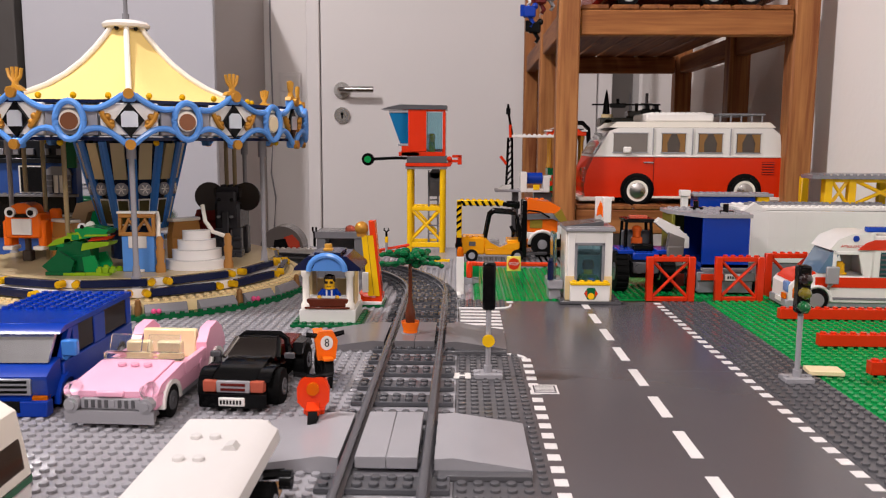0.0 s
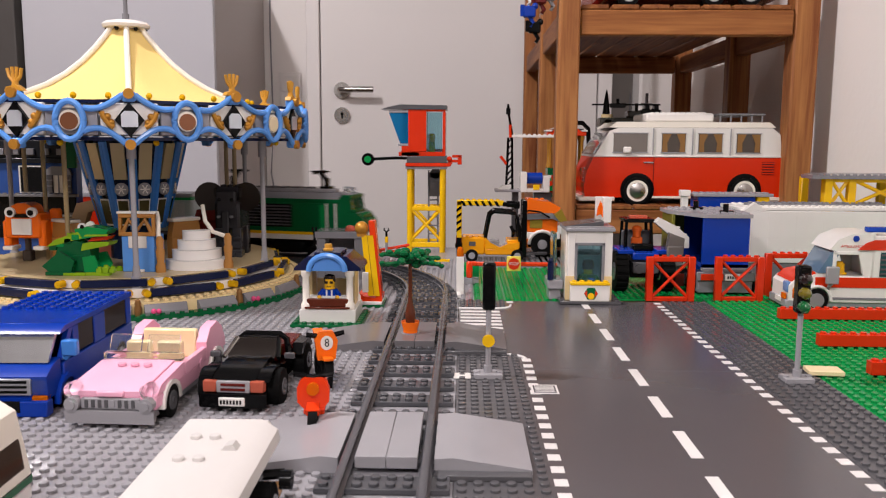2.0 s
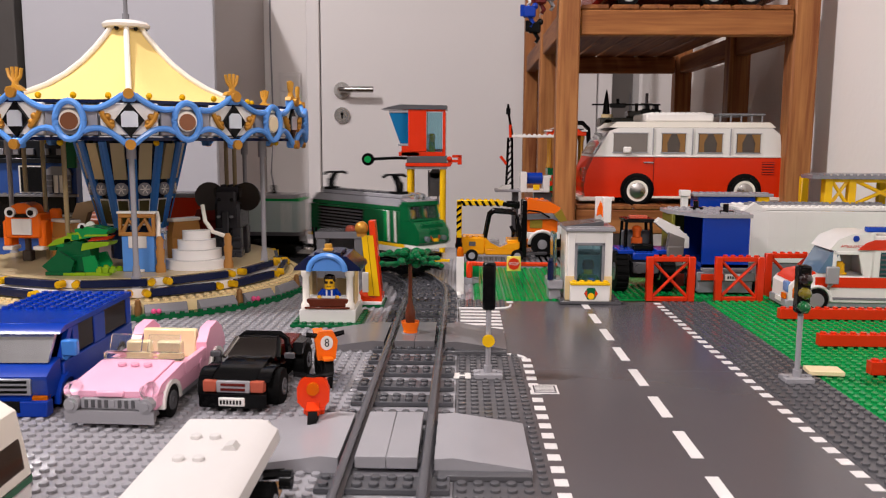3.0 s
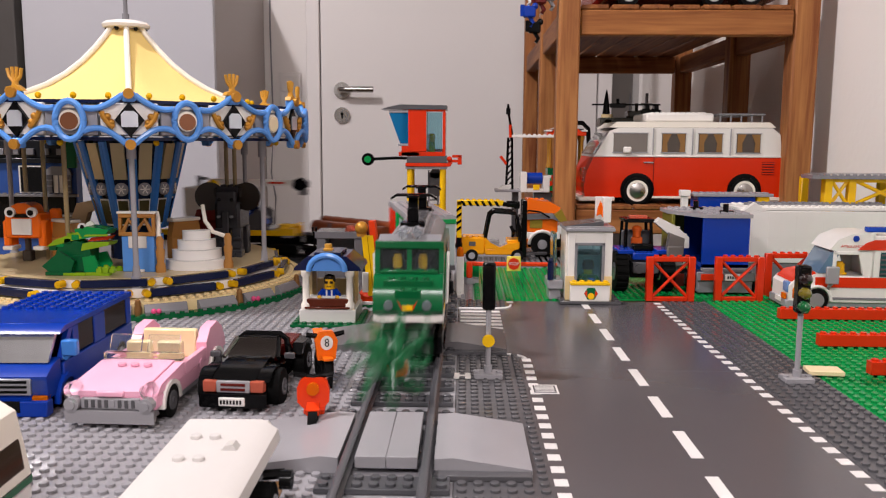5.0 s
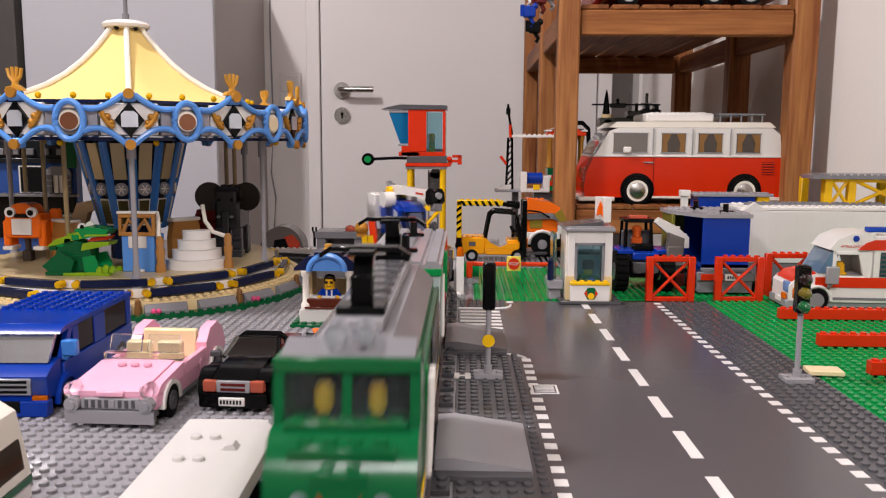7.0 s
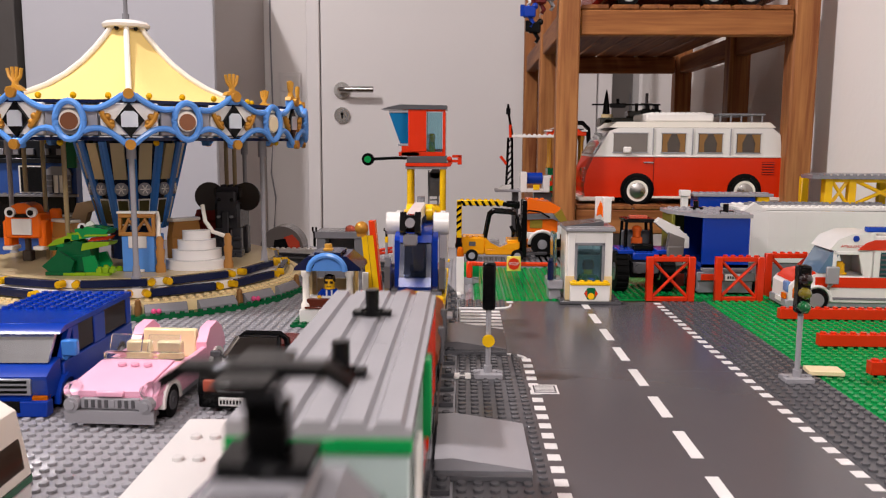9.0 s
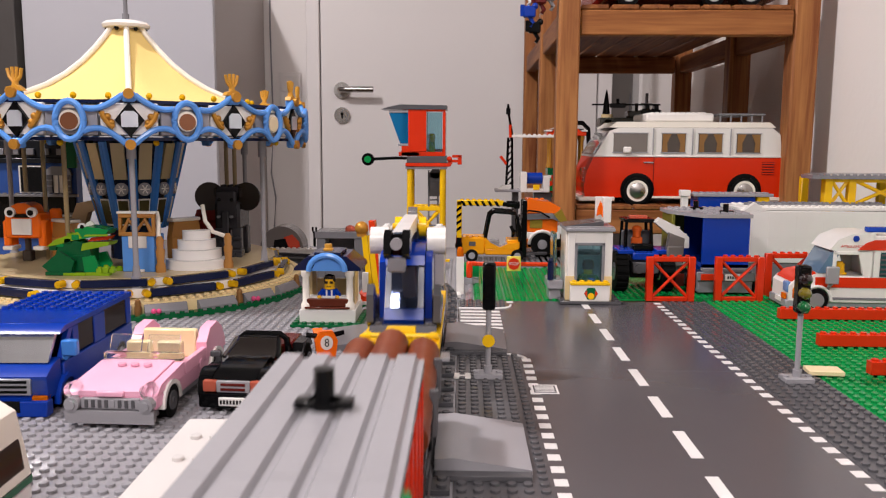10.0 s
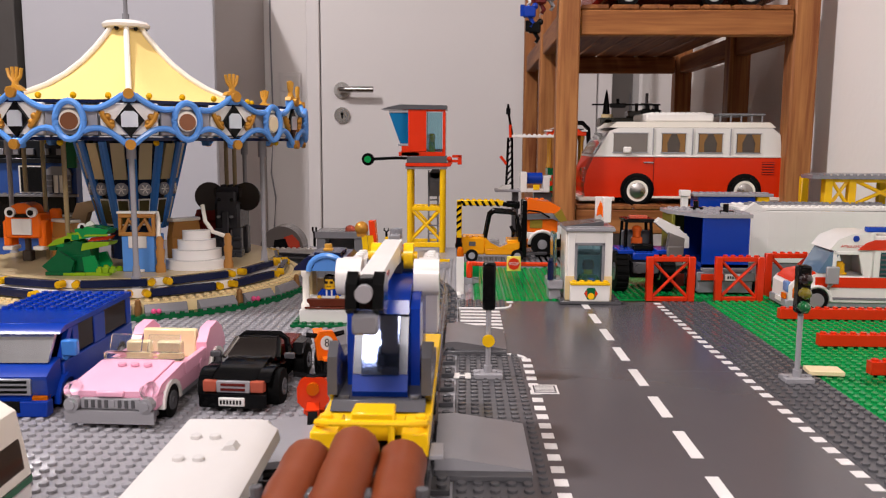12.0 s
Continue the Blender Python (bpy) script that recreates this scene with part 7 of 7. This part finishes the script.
for x in (82, 246):
    for y, s in ((-2, -1), (114, 1)):
        part("wheel_well", S().cyl((x, y, 22), (x, y + 18, 22), 26, n=24), BLACK, cv)
        ty = part("wheel", S().cyl((x, y - 2, 20.6), (x, y + 16, 20.6), 20.6, n=26), RUBBER, cv)
        part("whitewall", S().cyl((x, y - 3, 20.6), (x, y + 15, 20.6), 16.4, n=24), OLDWHITE, ty, "white tyre ring")
        part("hub", S().lathe([(12.6, 0), (12, 1.4), (7, 3), (2, 3.6)], 0, 0, 22).move(Matrix.Translation((x, y - 2.8, 20.6)) @ Euler((radians(90), 0, 0)).to_matrix().to_4x4()), CHROME, ty, "chrome hub cap")

hc = thing("dark_helicopter", "dark brick-built toy with rotor and spire", "toy helicopter", 108, 1470, SZ - 8)
part("stand", S().box(20, 10, 8, 90, 60, 128, 2), DGRAY, hc)
part("hull", S().box(10, 6, 128, 110, 54, 146, 3).box(60, 10, 146, 96, 50, 158, 3), mat("dark_earth_plastic", "3a3a34"), hc)
part("spire", S().lathe([(8, 146), (6, 160), (4.6, 176), (2, 190), (0.6, 196)], 24, 30, 10), BLACK, hc)
part("rotor", S().box(-2, 26, 168, 120, 32, 171, 0.6).cyl((78, 29, 158), (78, 29, 172), 3), BLACK, hc)
part("mast", S().tube([(66, 30, 156), (66, 30, 190)], 1.2, 6).cyl((96, 30, 152), (96, 30, 190), 3.4, 2.6, 10).box(86, 27, 170, 106, 33, 172.4, 0.5), MGRAY, hc)
part("tan_base", S().cyl((24, 20, 138), (24, 20, 152), 12, 10, 12).cyl((24, 6, 134), (24, 9, 134), 9, n=16), TAN, hc, "tan round base with a dial")
part("turret", S().box(82, 8, 152, 118, 44, 160, 1).box(90, 12, 160, 98, 30, 168, 0.8).box(106, 12, 160, 114, 30, 168, 0.8).studs(84, 8, 160, 4, 2), BLACK, hc)
part("gun_pod", S().box(30, 24, 164, 58, 34, 172, 1).cyl((44, 28, 170), (44, 28, 180), 3, n=10), BLACK, hc)

gt = thing("green_tower", "red and green toy pavilion with gold posts", "toy tower", 20, 1410, SZ)
for k, (m, z0, z1, o) in enumerate(((DGREEN, 0, 7, 0), (RED, 7, 20, 3), (DGREEN, 20, 27, -1), (RED, 27, 38, 3), (DGREEN, 38, 50, 0))):
    part("wall_band", S().box(o, o, z0, 62 - o, 40 - o, z1, 0.6).studs(-1, -1, z1 - 1, 1, 1).studs(55, -1, z1 - 1, 1, 1), m, gt)
for x in (4, 58):
    part("corner_leaf", S().prism([(x - 8, 10), (x - 3, 30), (x + 2, 34), (x + 4, 22), (x + 8, 12)], -4, 0, "y"), GREEN, gt, "green corner leaf")
    part("corner_flower", S().cyl((x, -6, 24), (x, -3.6, 24), 4.6, n=12), RED, gt)
    part("white_plinth", S().box(x - 4, -3, 28, x + 2, 0, 38, 0.5), WHITE, gt)
    for y in (5, 35):
        part("gold_post", S().lathe([(4, 50), (4.4, 54), (2.8, 58), (2.6, 96), (4.2, 100), (4.2, 105)], x, y, 12), GOLD, gt, "gold turned post")
# Near-black block acts as the shade between the posts.
part("core", S().box(20, 14, 50, 42, 28, 105, 0.8), mat("painted_shade_dark", "1c2420"), gt)
part("frieze", S().box(-2, -2, 105, 64, 42, 112, 0.6).prism([(6, 112), (56, 112), (50, 117), (12, 117)], 0, 40, "y"), REDORANGE, gt, "red frieze")
for x in (-4, 56):
    part("frieze_trim", S().box(x, -4, 112, x + 10, 44, 115, 0.6), WHITE, gt)
part("roof", S().lathe([(28, 117), (20, 119), (14, 124), (11, 132), (8, 138), (3, 142)], 31, 20, 16), WHITE, gt, "white bell roof")

pr = thing("portal", "black curved toy frame on the shelf", "toy frame", 52, 1470, SZ)
part("frame", S().tube([(0, 0, 0), (0, 0, 120), (4, 0, 128), (34, 0, 128), (44, 0, 118), (46, 0, 90)], 4, 8).tube([(6, 0, 118), (36, 0, 116)], 2, 6), BLACK, pr)

lc = thing("lattice_crane", "black and red toy lattice crane", "toy crane", -72, 1300, 0)
part("foot", S().box(26, 10, -749, 36, 30, 84, 0.6), DGRAY, lc)
part("plate", S().box(-2, -2, 84, 58, 38, 88, 0.5), LGRAY, lc)
part("white_wedge", S().prism([(2, 88), (22, 88), (22, 96), (10, 94)], 4, 20, "y"), WHITE, lc)
part("mast", S().tube([(16, 10, 88), (18, 10, 170)], 2.2, 6).tube([(26, 10, 88), (24, 10, 170)], 2.2, 6), BLACK, lc)
for k in range(8):
    part("lattice_bar", S().tube([(16, 10, 90 + 10 * k), (25, 10, 100 + 10 * k)], 1.4, 6), BLACK, lc)
part("jib", S().tube([(22, 10, 168), (24, 10, 176), (18, 10, 208), (17, 10, 222)], 2.2, 6).box(14, 6, 206, 21, 14, 216, 1), BLACK, lc)
part("red_arm", S().tube([(16, 10, 128), (8, 10, 138), (6, 10, 140)], 2.6, 6), RED, lc)
part("red_joint", S().tube([(22, 10, 170), (21, 10, 190)], 2.8, 6), RED, lc)
part("white_gantry", S().box(22, 8, 170, 120, 16, 174, 0.5).studs(24, 8, 174, 12, 1), WHITE, lc, "white studded gantry")
wb = thing("winch_frame", "white toy frame with a blue drum", "toy winch", -34, 1296, 0)
part("stand", S().box(22, 6, -749, 50, 30, 84, 0.6), DGRAY, wb)
part("frame", S().box(0, 0, 84, 10, 30, 116, 0.6).box(36, 0, 84, 46, 30, 110, 0.6).box(10, 0, 84, 36, 30, 90, 0.6), WHITE, wb)
part("drum", S().cyl((11, 14, 106), (35, 14, 106), 9, n=18), BLUE, wb, "blue drum")
part("yellow_tag", S().box(20, -1, 88, 30, 3, 96, 0.5), YELLOW, wb)

# on the upper shelf
us = thing("red_car", "dark red toy car with grey wheels", "toy car", 150, 1262, 365.6)
part("body", S().box(-70, 6, 12, 200, 420, 50, 6), mat("deep_red_plastic", "7a1210"), us)
for x in (-30, 96, 150):
    ty = part("wheel", S().cyl((x, 0, 17), (x, 14, 17), 17, n=24), RUBBER, us)
    part("rim", S().cyl((x, -1, 17), (x, 2, 17), 11, n=20), SILVER, ty)
for i, (x, z, m) in enumerate(((-30, 352, BLUE), (-22, 330, BLACK), (-14, 372, mat("dark_red_plastic", "5c1410")), (-34, 384, WHITE), (0, 378, LGRAY))):
    rb = thing("hanging_toy", "small toy robot piece at the shelf edge", "toy part", x, 1236 + 3 * i, z)
    part("body", S().box(-9, -8, -8, 9, 6, 8, 2).cyl((-10, -2, -6), (-10, -2, 10), 3.4).ball((8, -4, 8), 5, 10, 6).tube([(0, 0, -6), (6, -3, -16), (2, -3, -22)], 3, 6), m, rb)


# ---------------------------------------------------------------- what moves
RUN = [(0, -512), (0.5, -440), (1, -368), (1.5, -297), (2, -226), (2.5, -156), (3, -80), (3.5, 8), (4, 104), (4.5, 202), (5, 292), (5.5, 372), (6, 448), (6.5, 524),
       (7, 599), (7.5, 672), (8, 743), (8.5, 813), (9, 880), (9.5, 941), (10, 997), (10.5, 1047), (11, 1092), (11.5, 1125), (12, 1146)]


def run_at(t):
    """How far the train's front is past the curve's end at t seconds, smoothly between the rows."""
    i = min(max(int(t / 0.5), 0), len(RUN) - 2)
    p = [RUN[max(0, min(len(RUN) - 1, i + k))][1] for k in (-1, 0, 1, 2)]
    if i == 0:
        p[0] = 2 * p[1] - p[2]
    u = (t - RUN[i][0]) / 0.5
    return 0.5 * (2 * p[1] + (p[2] - p[0]) * u + (2 * p[0] - 5 * p[1] + 4 * p[2] - p[3]) * u * u + (3 * p[1] - p[0] - 3 * p[2] + p[3]) * u ** 3)


def on_track(s):
    if s >= 0:
        return Vector((TX, TY - s, 0))
    a = -s / TR
    if a < math.pi / 2:
        return Vector((TX - TR + TR * math.cos(a), TY + TR * math.sin(a), 0))
    return Vector((TX - TR - (a - math.pi / 2) * TR, TY + TR, 0))


def leaning(x, y, z, d):
    q = Vector(d).to_track_quat("Z", "Y")
    return Matrix.Translation((x * MM, y * MM, z * MM)) @ q.to_matrix().to_4x4()


def motions():
    times = [0.25 * k for k in range(49)]
    for ob, back, half in TRAIN:
        rows = []
        for t in times:
            s = run_at(t) - back
            f, b = on_track(s + half), on_track(s - half)
            c, h = (f + b) / 2, f - b
            rows.append((t, pose(c.x * MM, c.y * MM, 0, 0, 0, math.degrees(math.atan2(h.y, h.x)))))
        walk(ob, rows)
    x = TX - 5
    walk(tree, [(0.0, leaning(x, 649, 9.7, (0, 0, 1))), (4.25, leaning(x, 649, 9.7, (0, 0, 1))), (4.5, leaning(x, 607, 9.9, (0, -0.06, 1))),
                (4.8, leaning(x, 557, 7, (0, -0.04, 1))), (4.9, leaning(x, 538, 8, (0, -0.1, 1))), (5.0, leaning(x, 528, 14, (0, -0.9, 0.36))),
                (5.1, leaning(x + 5, 497, 16, (-0.35, -0.62, 0.22))), (5.3, leaning(x + 4, 452, 15, (-0.8, -0.3, 0.2))), (5.4, leaning(-176, 352, 13, (-0.95, 0.25, 0.14))),
                (5.5, leaning(-187, 262, 11, (-0.5, 0.72, 0.1))), (5.7, leaning(-204, 205, 10, (-0.5, 0.3, 0.06))), (6.0, leaning(-214, 190, 9, (-0.7, -0.7, 0.02))),
                (12.0, leaning(-214, 190, 9, (-0.7, -0.7, 0.02)))])


motions()
